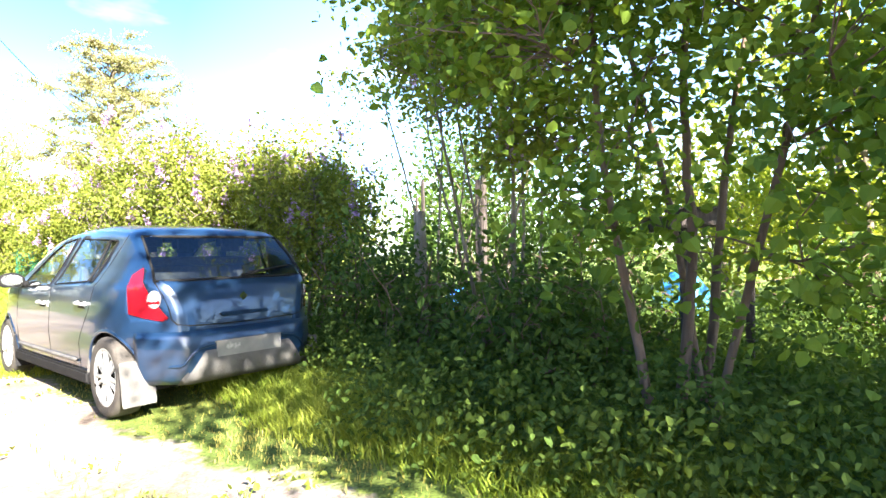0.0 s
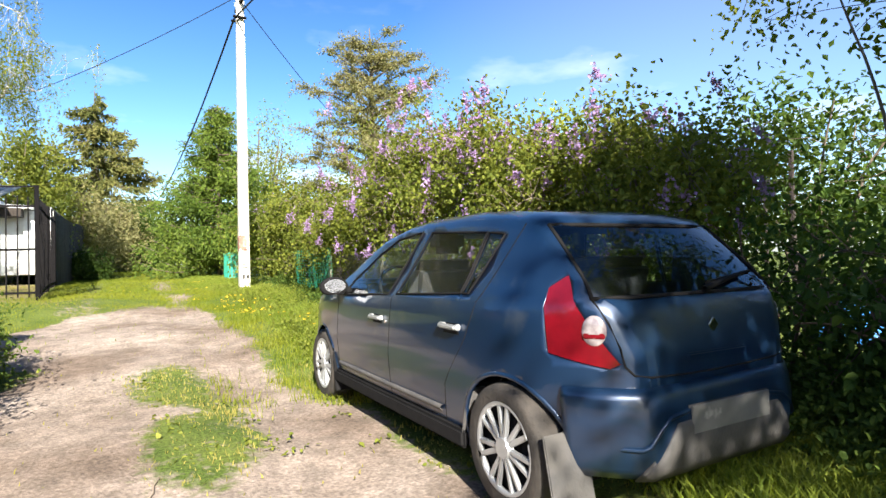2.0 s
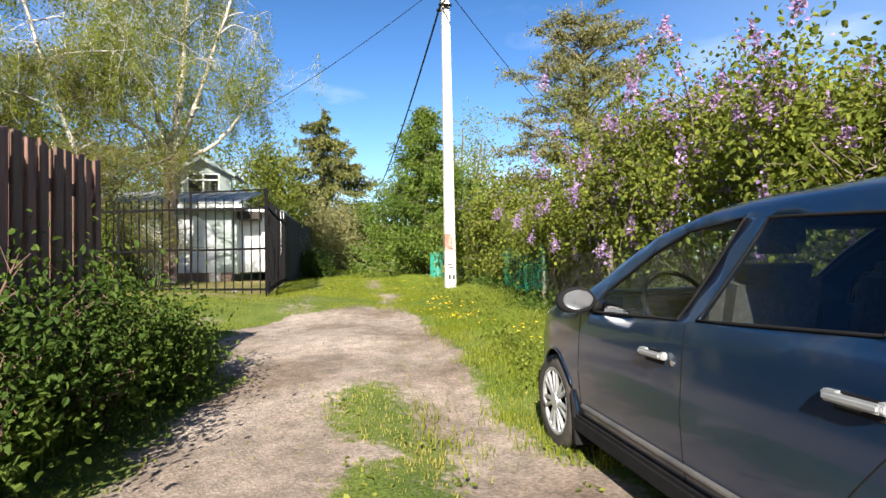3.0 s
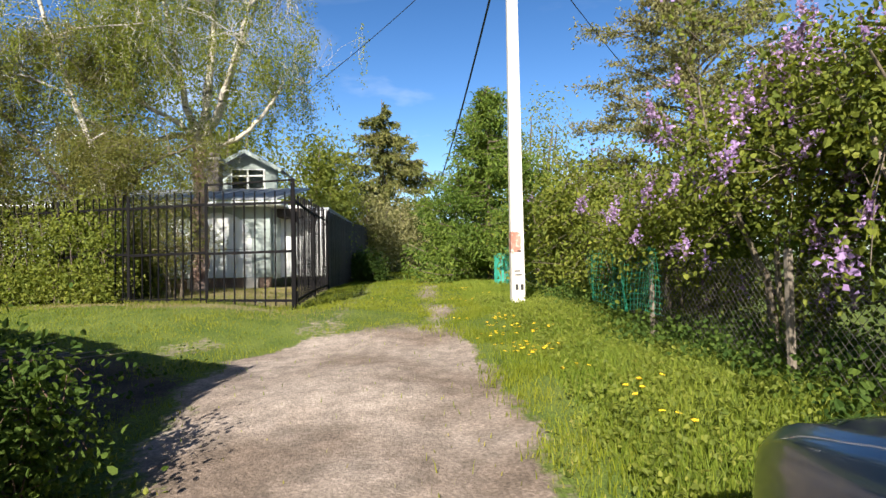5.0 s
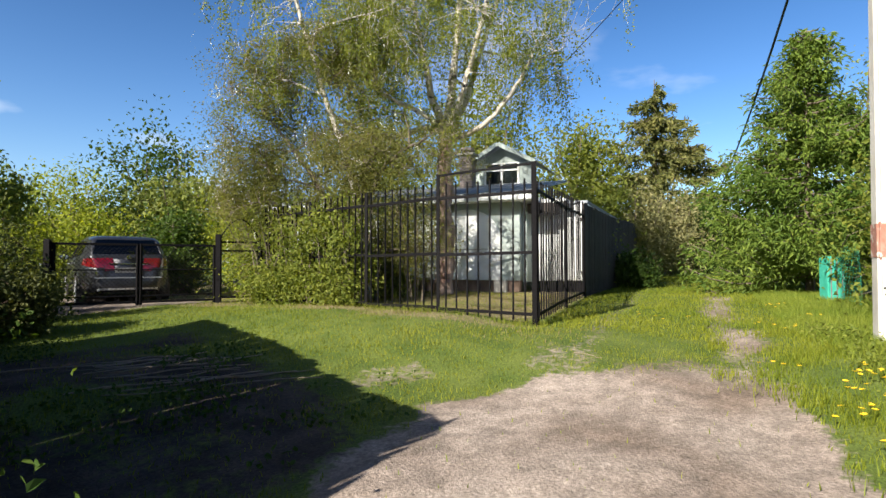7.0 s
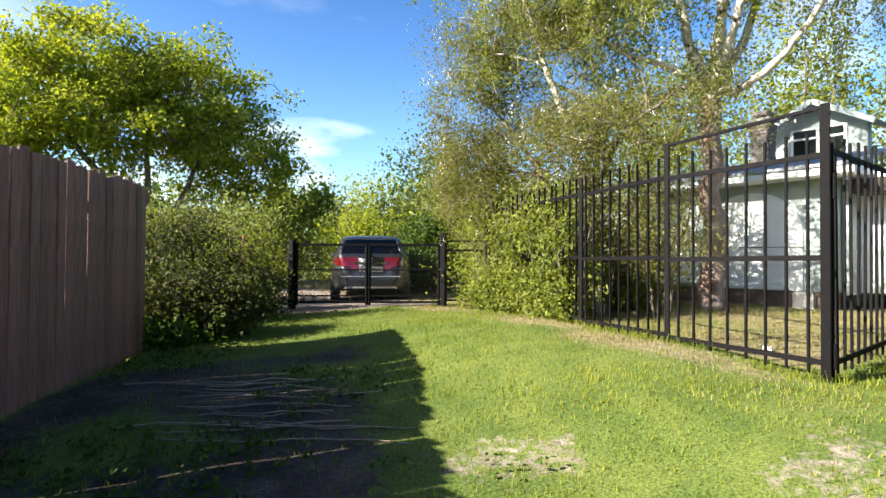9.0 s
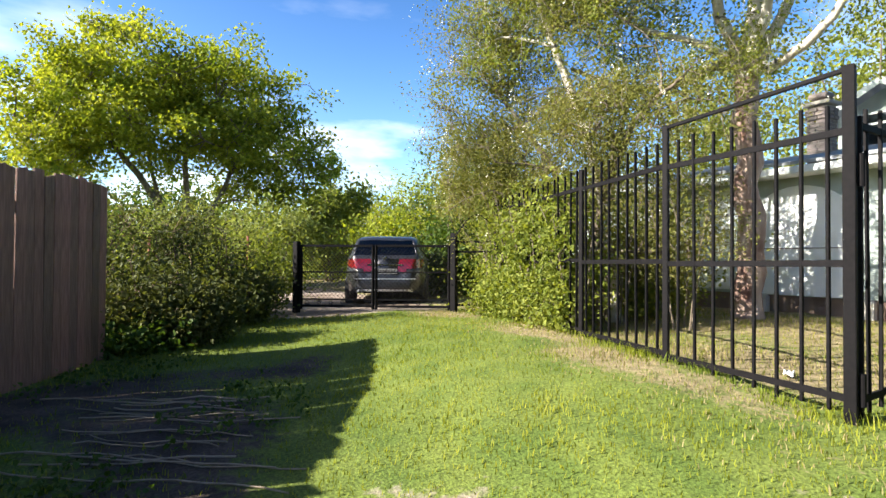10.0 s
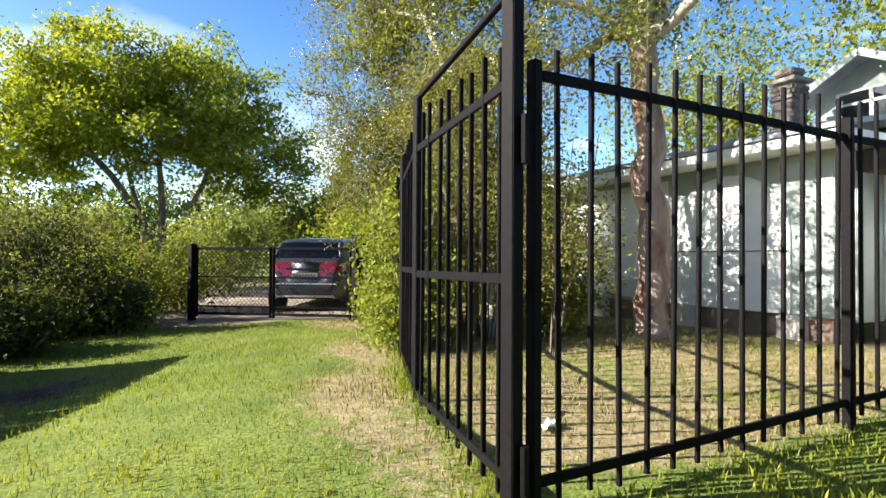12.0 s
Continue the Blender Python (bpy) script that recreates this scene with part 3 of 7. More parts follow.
def tree(name, label, category, at, stems, blobs, clusters, per, leaf_size, spread_r, leaf_mat, bark, seed, limbs=14, twig=0.006, flowers=None, up=0.5,
         droop=0.0, width=0.6, bark2=None, group="", hollow=0.45, kind="", flat=1.0, low_bark=None, folded=False, gaps=0.0):
    """A woody plant. stems: (points, radius low, radius high), relative to its foot; blobs: ellipsoids that the crown fills; flowers: (share of clusters, blossoms each, size, material)."""
    gen = np.random.default_rng(seed)
    z = ground_z(at[0], at[1]) if len(at) == 2 else at[2]
    ob = thing(name, label, category, (at[0], at[1], z - 0.03), group=group, kind=kind)
    lines, which, nodes = [], [], []
    for pts, r0, r1 in stems:
        pts = np.asarray(pts, float)
        t = np.linspace(0, len(pts) - 1, len(pts) * 4)
        fine = np.stack([np.interp(t, np.arange(len(pts)), pts[:, i]) for i in range(3)], 1)
        fine[1:-1] = (fine[:-2] + fine[1:-1] * 2 + fine[2:]) / 4
        fine[1:-1] += gen.normal(size=(len(fine) - 2, 3)) * r0 * 0.12
        rad = np.linspace(r0, r1, len(fine))
        rad[0] *= 1.25
        lines.append((fine, rad)), which.append(2 if low_bark and not which else 0)
        nodes += [(p, r) for p, r in zip(fine[len(fine) // 4:], rad[len(fine) // 4:])]
    centres = crown_points(blobs, int(clusters * (1 + gaps)), gen, hollow)
    if gaps:
        # leave the crown open between its boughs
        q = centres * (2.1 if max(c[2] for c in centres) > 4.5 else 3.4)
        clump = np.sin(q[:, 0] + 1.3 * np.sin(q[:, 1] + seed)) + np.sin(q[:, 1] * 1.1 + 1.2 * np.sin(q[:, 2] + seed)) + np.sin(q[:, 2] * 1.3 + 1.1 * np.sin(q[:, 0]))
        centres = centres[np.argsort(-(clump + gen.normal(size=len(centres)) * 0.5))[:clusters]]
    centres[:, 2] = np.maximum(centres[:, 2], 0.12)
    np_nodes, np_rad = np.array([p for p, _ in nodes]), np.array([r for _, r in nodes])
    order = gen.permutation(len(centres))
    for i in order[:limbs]:
        c = centres[i]
        cost = np.linalg.norm(np_nodes - c, axis=1) + 0.9 * np.maximum(0, np_nodes[:, 2] - c[2] + 0.1)
        j = int(np.argmin(cost))
        line = bend(np_nodes[j], c, gen, 0.06 * np.linalg.norm(c - np_nodes[j]), 7)
        r0 = max(np_rad[j] * 0.55, twig * 1.6)
        rad = np.linspace(r0, twig, 7)
        lines.append((line, rad)), which.append(1 if bark2 else 0)
        np_nodes, np_rad = np.concatenate([np_nodes, line[2:]]), np.concatenate([np_rad, rad[2:]])
    for i in order[limbs:]:
        c = centres[i]
        d = np.linalg.norm(np_nodes - c, axis=1)
        j = int(np.argmin(d))
        if d[j] > 0.05:
            lines.append((bend(np_nodes[j], c, gen, 0.03, 3, 0.12), np.linspace(min(twig * 1.3, np_rad[j] * 0.8), twig * 0.45, 3)))
            which.append(1 if bark2 else 0)
    if droop >= 0.2:
        for c in centres[::2]:
            lines.append((np.array([c, c + [gen.normal() * 0.05, gen.normal() * 0.05, -droop * 1.2], c + [gen.normal() * 0.1, gen.normal() * 0.1, -droop * 2.6]]), np.array([0.004, 0.003, 0.002])))
            which.append(1 if bark2 else 0)
    part("trunk", tubes("trunk", lines, bark, 7, [bark, bark2 or bark, low_bark or bark], which, 0.016), None, ob)
    off = gen.normal(size=(len(centres), per, 3)) * spread_r
    off[..., 2] *= flat
    if droop >= 0.2:
        u = gen.random((len(centres), per, 1))
        drop = gen.uniform(0.35, 1.0, (len(centres), 1, 1)) * droop * 4
        sway = gen.normal(size=(len(centres), 1, 3)) * [0.16, 0.16, 0]
        off = gen.normal(size=(len(centres), per, 3)) * [0.07, 0.07, 0.05] + u * (sway + [0, 0, -1] * drop)
    elif droop:
        off[..., 2] -= np.abs(gen.normal(size=(len(centres), per))) * droop
    pos = (centres[:, None] + off).reshape(-1, 3)
    pos = pos[pos[:, 2] > 0.02]
    v, f = (fine_leaves if folded else leaves)(pos, leaf_size, up, width, droop * 2, gen)
    part("crown", soup("crown", v, f, [leaf_mat]), None, ob)
    if flowers:
        share, count, size, mat = flowers
        mid = np.mean([b[0] for b in blobs], axis=0)
        tops = centres[gen.random(len(centres)) < share]
        tops = tops + (tops - mid) * 0.12 + np.array([0, 0, 0.05])
        if size > 0.02:
            t = np.abs(gen.normal(size=(len(tops), count, 1)))
            off = gen.normal(size=(len(tops), count, 3)) * 0.034 * np.maximum(0.2, 1.3 - t)
            tilt = np.concatenate([gen.normal(size=(len(tops), 1, 2)) * 0.35, np.ones((len(tops), 1, 1))], 2)
            pos = (tops[:, None] + off + tilt * t * 0.085).reshape(-1, 3)
        else:
            pos = (tops[:, None] + gen.normal(size=(len(tops), count, 3)) * spread_r).reshape(-1, 3)
        v, f = leaves(pos, max(size, 0.02), 0.3, 1.0, 0, gen)
        part("blossoms", soup("blossoms", v, f, [mat]), None, ob, "blossom clusters")
    return ob

# ---- fences ----
CORNER = (-15.52, -1.37)
YARD_LINE = [(-15.52, -1.37), (-15.72, -2.87), (-16.21, -4.40), (-16.70, -5.90), (-17.05, -7.25)]


def along(a, b, step):
    a, b = Vector((*a, 0)), Vector((*b, 0))
    k = max(1, int(round((b - a).length / step)))
    return [a + (b - a) * (i / k) for i in range(k + 1)], math.degrees(math.atan2(b.y - a.y, b.x - a.x))


def bar_mesh(length, size, name="bar"):
    bm = boxed((0, 0, length / 2), (size, size, length), 0.003)
    me = bpy.data.meshes.new(name)
    bm.to_mesh(me)
    bm.free()
    me.materials.append(BLACK_STEEL)
    return me


def beam(name, a, b, w, h, mat, parent, label=""):
    a, b = Vector(a), Vector(b)
    d = b - a
    bm = boxed((0, 0, 0), (d.length, w, h), min(w, h) * 0.12)
    ob = part(name, bm, mat, parent, label)
    place(ob, Matrix.Translation((a + b) / 2) @ d.to_track_quat("X", "Z").to_matrix().to_4x4())
    return ob


def steel_panel(parent, a, b, bars, low, rail_low, rail_high, top, mesh, mid=None, inset=0.05):
    """Rails and upright bars between two posts; heights are given at either end."""
    a, b = Vector((*a, 0)), Vector((*b, 0))
    turn = math.degrees(math.atan2(b.y - a.y, b.x - a.x))

    def at(t, h):
        p = a + (b - a) * t
        p.z = h[0] + (h[1] - h[0]) * t
        return p
    rails = [rail_low, rail_high] + ([mid] if mid else [])
    for h in rails:
        beam("rail", at(0.015, h), at(0.985, h), 0.022, 0.045, BLACK_STEEL, parent)
    for i in range(bars):
        t = (i + 0.75) / (bars + 0.5)
        p = at(t, low)
        ob = part("bar", mesh, None, parent)
        place(ob, pose(p.x, p.y, p.z + 0.012 * math.sin(i * 2.4), random.uniform(-0.4, 0.4), random.uniform(-0.4, 0.4), turn))


def steel_post(parent, x, y, low, top, size=0.06):
    ob = part("post", boxed((0, 0, (top - low) / 2), (size, size, top - low), 0.004), BLACK_STEEL, parent)
    place(ob, pose(x, y, low, 0, 0, 15))
    return ob


yard_fence = thing("steel_fence", "black painted steel bar fence round the white house", "fence", (CORNER[0], CORNER[1], 0.5))
BAR_A, BAR_B = bar_mesh(1.93, 0.022), bar_mesh(1.93, 0.022)
tops = [2.77, 2.72, 2.58, 2.56, 2.52]
lows = [0.4, 0.55, 0.55, 0.52, 0.5]
for (x, y), top, low in zip(YARD_LINE, tops, lows):
    steel_post(yard_fence, x, y, low, top, 0.068 if top == 2.77 else 0.048)
for i in range(4):
    a, b = YARD_LINE[i], YARD_LINE[i + 1]
    g = (0.62, 0.66, 0.66, 0.63, 0.6)
    h = (g[i], g[i + 1])
    steel_panel(yard_fence, a, b, 8 if i == 0 else 9, h, (h[0] + 0.1, h[1] + 0.08), (2.37, 2.36), 2.55, BAR_A, (1.55, 1.53))
    if i == 0:
        beam("top_rail", (*a, tops[i] - 0.02), (*b, tops[i + 1] - 0.02), 0.03, 0.03, BLACK_STEEL, yard_fence)
side_fence = thing("steel_fence", "black painted steel bar fence panel beside the grassy lane", "fence", (CORNER[0] - 0.1, CORNER[1], 0.5))
SIDE_END = (-17.96, -1.45)
steel_post(side_fence, CORNER[0] - 0.11, CORNER[1] - 0.005, 0.45, 2.47, 0.05)
steel_post(side_fence, *SIDE_END, 0.6, 2.5, 0.06)
steel_panel(side_fence, (CORNER[0] - 0.11, CORNER[1]), SIDE_END, 13, (0.6, 0.68), (0.7, 0.78), (2.41, 2.38), 2.6, BAR_B)
steel_post(side_fence, -19.78, -1.46, 0.65, 2.5, 0.06)
steel_panel(side_fence, SIDE_END, (-19.78, -1.46), 10, (0.68, 0.72), (0.78, 0.82), (2.38, 2.38), 2.6, BAR_B)
for z in (0.78, 2.12):
    ob = part("hinge", rod(bmesh.new(), (0, 0, -0.1), (0, 0, 0.1), 0.02, n=10), BLACK_STEEL, side_fence)
    place(ob, pose(CORNER[0] - 0.03, CORNER[1] + 0.05, z))

# the dark board fence that goes on along the lane
lane_fence = thing("board_fence", "dark weathered board fence along the grassy lane", "fence", (-18, -1.5, 0.6))
plank_dark = boxed((0, 0, 0.98), (0.135, 0.022, 1.96), 0.004)
dark_mesh = bpy.data.meshes.new("plank")
plank_dark.to_mesh(dark_mesh)
plank_dark.free()
dark_mesh.materials.append(DARK_PLANK)
spots, turn = along((-19.9, -1.47), (-30.5, -1.35), 0.14)
for p in spots:
    ob = part("plank", dark_mesh, None, lane_fence)
    place(ob, pose(p.x, p.y + random.uniform(-0.006, 0.006), ground_z(p.x, p.y) - 0.02 + random.uniform(-0.02, 0.02), 0, random.uniform(-0.6, 0.6), turn))
for h in (0.5, 1.6):
    for k in range(4):
        x0, x1 = -19.9 - k * 2.65, -19.9 - (k + 1) * 2.65
        beam("rail", (x0, -1.51, ground_z(x0, -1.5) + h), (x1, -1.50, ground_z(x1, -1.5) + h), 0.04, 0.08, DARK_PLANK, lane_fence)


def plank_fence(name, label, a, b, step, width, height, mat, drop=0.0, both=False):
    """Planks on two rails; with both, a second row behind covers the gaps."""
    fence = thing(name, label, "fence", (*a, ground_z(*a)))
    me = bpy.data.meshes.new("plank")
    bm = boxed((0, 0, height / 2), (width, 0.022, height), 0.004)
    bm.to_mesh(me)
    bm.free()
    me.materials.append(mat)
    kinds = [me]
    for slant, wide in ((0.02, 1.055), (-0.03, 1.05), (0.0, 1.06), (0.045, 1.04), (-0.012, 1.03)):
        # sawn a little askew, some swollen tight against the next
        bm = boxed((0, 0, height / 2), (width * wide, 0.022, height), 0.004)
        for v in bm.verts:
            if v.co.z > height / 2:
                v.co.z += slant * v.co.x / width
        other = bpy.data.meshes.new("plank")
        bm.to_mesh(other)
        bm.free()
        other.materials.append(mat)
        kinds.append(other)
    spots, turn = along(a, b, step)
    side = Vector((-math.sin(radians(turn)), math.cos(radians(turn)), 0))
    for i, p in enumerate(spots):
        z = ground_z(p.x, p.y) - 0.02 - drop
        q = p + side * random.uniform(-0.003, 0.003)
        place(part("plank", random.choice(kinds), None, fence), pose(q.x, q.y, z + random.uniform(-0.03, 0.03), random.uniform(-0.4, 0.4), random.uniform(-0.35, 0.35), turn))
        if both and i < len(spots) - 1:
            q = p + (spots[i + 1] - p) * 0.5 - side * 0.072
            place(part("plank", me, None, fence), pose(q.x, q.y, z + random.uniform(-0.02, 0.02), 0, random.uniform(-0.5, 0.5), turn))
    (x0, y0), (x1, y1) = a, b
    for h in (0.4, height - 0.3):
        o = side * -0.036
        beam("rail", (x0 + o.x, y0 + o.y, ground_z(*a) + h - drop), (x1 + o.x, y1 + o.y, ground_z(*b) + h - drop), 0.044, 0.09, mat, fence)
    k = max(2, int(math.dist(a, b) / 2.2) + 1)
    for i in range(k):
        t = i / (k - 1)
        x, y = x0 + (x1 - x0) * t + side.x * -0.11, y0 + (y1 - y0) * t + side.y * -0.11
        place(part("post", boxed((0, 0, height / 2), (0.07, 0.07, height - 0.05), 0.006), mat, fence), pose(x, y, ground_z(x, y) - 0.03, 0, 0, turn))
    return fence


WOOD_CORNER, WOOD_END = (-8.83, -1.85), (-11.5, -6.85)
plank_fence("wooden_fence", "tall brown stained double-sided plank fence beside the track", (-8.83, -1.85), (2.5, -2.25), 0.165, 0.1, 1.97, BROWN_PLANK, both=True)
yard_side = plank_fence("wooden_fence", "tall brown stained close plank fence beside the lawn", (-11.5, -6.85), (-8.9, -1.98), 0.128, 0.1262, 1.95, BROWN_PLANK)

# ---- house ----
def house():
    hs = thing("house", "white and pale green house with grey metal roof", "house", (-20.5, -5.0, 0.7))

    def add(name, bm, mat, label="", parent=None):
        ob = part(name, bm, mat, hs, label)
        place(ob, Matrix())
        return ob

    add("wall", boxed((-20.62, -6.4, 1.92), (0.24, 6.8, 1.8), 0.01), GREEN_WALL, "pale green plastered wall")
    add("wall", boxed((-23.9, -3.12, 1.92), (6.32, 0.24, 1.8), 0.01), GREEN_WALL)
    add("wall", boxed((-23.9, -9.68, 1.92), (6.32, 0.24, 1.8), 0.01), GREEN_WALL)
    add("wall", boxed((-27.2, -6.4, 1.92), (0.24, 6.8, 1.8), 0.01), GREEN_WALL)
    add("plinth", boxed((-20.64, -6.4, 0.82), (0.2, 6.76, 0.42), 0.02), PLINTH, "brown stone plinth")
    for y in (-3.45, -4.9, -6.6, -8.4):
        add("plinth_pier", boxed((-20.5, y, 0.82), (0.16, 0.3, 0.4), 0.02), CONCRETE, "pale stone pier")
    # the arched white panel
    bm = bmesh.new()
    pts = [(-5.1, 1.03), (-3.46, 1.03)] + [(-4.28 + 0.82 * math.cos(a), 1.98 + 0.7 * math.sin(a)) for a in np.linspace(0, math.pi, 17)]
    f = bm.faces.new([bm.verts.new((-20.5, y, z)) for y, z in pts])
    if f.normal.x < 0:
        f.normal_flip()
    r = bmesh.ops.extrude_face_region(bm, geom=[f])
    bmesh.ops.translate(bm, verts=[v for v in r["geom"] if isinstance(v, bmesh.types.BMVert)], vec=(0.03, 0, 0))
    bmesh.ops.recalc_face_normals(bm, faces=bm.faces)
    add("arched_panel", bm, WHITE_WALL, "white painted arched panel")
    add("panel_joint", boxed((-20.466, -4.28, 1.74), (0.012, 1.62, 0.012)), DARK_PLANK, "dark joint between the white panels")
    add("wall_panel", boxed((-20.485, -6.15, 1.9), (0.03, 1.9, 1.66), 0.008), WHITE_WALL, "white painted panel")
    # the lower wing nearer the lane
    add("wall", boxed((-21.32, -2.3, 1.88), (0.2, 1.4, 1.75), 0.01), WHITE_WALL, "white boarded wing wall")
    for k in range(8):
        add("board", boxed((-21.208, -2.93 + k * 0.18, 1.88), (0.02, 0.172, 1.72), 0.004), WHITE_WALL)
    add("wall", boxed((-24.3, -1.75, 1.9), (5.8, 0.2, 1.8), 0.01), WHITE_WALL)
    add("door_frame", boxed((-20.95, -2.94, 1.88), (0.5, 0.1, 1.8), 0.01), GREEN_WALL)
    add("lintel", boxed((-20.9, -2.55, 2.66), (0.6, 0.6, 0.22), 0.01), DARK_PLANK, "dark timber lintel")
    # eaves and roof
    add("eave", boxed((-20.4, -6.2, 2.86), (0.8, 7.2, 0.1), 0.01), WHITE_WALL, "white eave board")
    add("eave", boxed((-21.1, -2.45, 2.82), (0.8, 0.9, 0.09), 0.01), WHITE_WALL)
    add("roof", boxed((-24.4, -2.3, 2.85), (5.8, 1.3, 0.06), 0.01), ROOF_METAL, "flat grey metal wing roof")
    bm = bmesh.new()
    a = [(-20.0, -10.1, 2.93), (-20.0, -2.7, 2.93), (-24.4, -2.7, 3.75), (-24.4, -10.1, 3.75)]
    f = bm.faces.new([bm.verts.new(p) for p in a])
    r = bmesh.ops.extrude_face_region(bm, geom=[f])
    bmesh.ops.translate(bm, verts=[v for v in r["geom"] if isinstance(v, bmesh.types.BMVert)], vec=(0, 0, 0.05))
    bmesh.ops.recalc_face_normals(bm, faces=bm.faces)
    lower = add("roof", bm, ROOF_METAL, "grey sheet metal roof slope")
    for k in range(15):
        y = -9.9 + k * 0.5
        ob = beam("roof_seam", (-20.0, y, 2.99), (-24.4, y, 3.81), 0.02, 0.03, ROOF_METAL, hs)
    add("attic_wall", boxed((-24.5, -4.65, 4.0), (0.24, 1.8, 0.9), 0.01), GREEN_WALL, "pale green attic wall")
    bm = bmesh.new()
    for s in (1, -1):
        bm.faces.new([bm.verts.new(p) for p in ((-24.0, -4.65, 4.98), (-24.0, -4.65 + 1.15 * s, 4.35), (-27.4, -4.65 + 1.15 * s, 4.35), (-27.4, -4.65, 4.98))])
    bmesh.ops.solidify(bm, geom=bm.faces[:], thickness=0.07)
    add("roof", bm, ROOF_METAL, "grey metal gable roof")
    bm = bmesh.new()
    bm.faces.new([bm.verts.new(p) for p in ((-24.38, -5.55, 4.45), (-24.38, -3.75, 4.45), (-24.38, -4.65, 4.92))])
    r = bmesh.ops.extrude_face_region(bm, geom=bm.faces[:])
    bmesh.ops.translate(bm, verts=[v for v in r["geom"] if isinstance(v, bmesh.types.BMVert)], vec=(-0.2, 0, 0))
    bmesh.ops.recalc_face_normals(bm, faces=bm.faces)
    add("gable", bm, GREEN_WALL)
    for s in (1, -1):
        beam("barge_board", (-23.98, -4.65, 4.95), (-23.98, -4.65 + 1.15 * s, 4.32), 0.04, 0.12, GREEN_WALL, hs, "pale green barge board")
    win = add("window", boxed((-24.36, -4.65, 4.1), (0.04, 1.1, 0.68), 0.005), WHITE_WALL, "white framed attic window")
    for dy in (-0.26, 0.26):
        for dz, hgt in ((-0.1, 0.38), (0.22, 0.16)):
            part("pane", boxed((-24.335, -4.65 + dy, 4.1 + dz), (0.012, 0.45, hgt), 0.0), DARK_GLASS, win)
    return hs


house()


def chimney(x, y, z0, z1):
    ch = thing("chimney", "old brick chimney with a stepped cap on the house roof", "chimney", (x, y, z0))
    part("core", boxed((0, 0, (z1 - z0) / 2), (0.33, 0.33, z1 - z0)), MORTAR, ch)
    bm = boxed((0, 0, 0), (0.165, 0.05, 0.062), 0.004)
    me = bpy.data.meshes.new("brick")
    bm.to_mesh(me)
    bm.free()
    me.materials.append(BRICK_OLD)
    rows_of = int((z1 - z0) / 0.075)
    for k in range(rows_of):
        grow = 0.035 if k > rows_of - 4 else 0.0
        for s in range(4):
            a = s * 90
            for j in (-0.5, 0.5):
                ob = part("brick", me, None, ch)
                ob.matrix_local = pose(0, 0, 0, 0, 0, a) @ pose(j * 0.18 + (0.02 if k % 2 else -0.02), -0.155 - grow, 0.05 + k * 0.075)
    part("cap", boxed((0, 0, z1 - z0 + 0.05), (0.5, 0.5, 0.07), 0.01), MORTAR, ch)
    part("cap_hood", boxed((0, 0, z1 - z0 + 0.2), (0.34, 0.34, 0.1), 0.02), BRICK_OLD, ch)


chimney(-23.35, -5.35, 3.4, 4.5)

# ---- pole and cables ----
def utility_pole(x, y):
    z = ground_z(x, y)
    pole = thing("utility_pole", "whitewashed concrete utility pole with rust red patch and black markings", "utility pole", (x, y, z))
    bm = bmesh.new()
    for zz, w in ((-0.2, 0.25), (8.6, 0.15)):
        for sx, sy in ((-1, -1), (1, -1), (1, 1), (-1, 1)):
            bm.verts.new((sx * w / 2, sy * w * 0.42, zz))
    bm.verts.ensure_lookup_table()
    for i in range(4):
        j = (i + 1) % 4
        bm.faces.new([bm.verts[k] for k in (i, j, j + 4, i + 4)])
    bm.faces.new([bm.verts[k] for k in (4, 5, 6, 7)])
    bmesh.ops.bevel(bm, geom=[e for e in bm.edges if abs(e.verts[0].co.z - e.verts[1].co.z) > 1], offset=0.03, segments=2, affect="EDGES")
    shaft = part("shaft", bm, CONCRETE, pole)
    part("paint_patch", boxed((0.003, -0.02, 1.0), (0.24, 0.17, 0.36), 0.02), RUST_PATCH, shaft, "rust red worn paint patch")
    for k, (dy, zz, w, h) in enumerate(((-0.02, 0.55, 0.1, 0.02), (0.0, 0.49, 0.12, 0.02), (-0.03, 0.3, 0.05, 0.09), (0.05, 0.3, 0.05, 0.09), (0.02, 0.86, 0.07, 0.02))):
        part("marking", boxed((0.125, dy, zz), (0.004, w * 0.9, h)), INK, shaft)
    part("arm", boxed((0, 0, 6.1), (0.9, 0.07, 0.07), 0.008), BLACK_STEEL, pole)
    for s in (-0.4, 0.05, 0.4):
        bm = rod(bmesh.new(), (s, 0, 6.13), (s, 0, 6.24), 0.018)
        rod(bm, (s, 0, 6.2), (s, 0, 6.27), 0.04, 0.03)
        part("insulator", bm, WHITE_WALL, pole)
    for s in (-0.12, 0.14):
        part("bracket", rod(bmesh.new(), (s, -0.16, 5.75), (s, 0.1, 5.75), 0.03), BLACK_STEEL, pole)
    return pole


POLE = (-14.78, 2.27)
utility_pole(*POLE)
PZ = ground_z(*POLE)


def hanging(name, label, a, b, sag, r):
    a, b = np.array(a, float), np.array(b, float)
    t = np.linspace(0, 1, 24)[:, None]
    p = a + (b - a) * t
    p[:, 2] -= (4 * t * (1 - t))[:, 0] * sag
    tagged(new(name, tubes(name, [(p, np.full(24, r))], CABLE, 6)), label, "cable", "overhead cables")


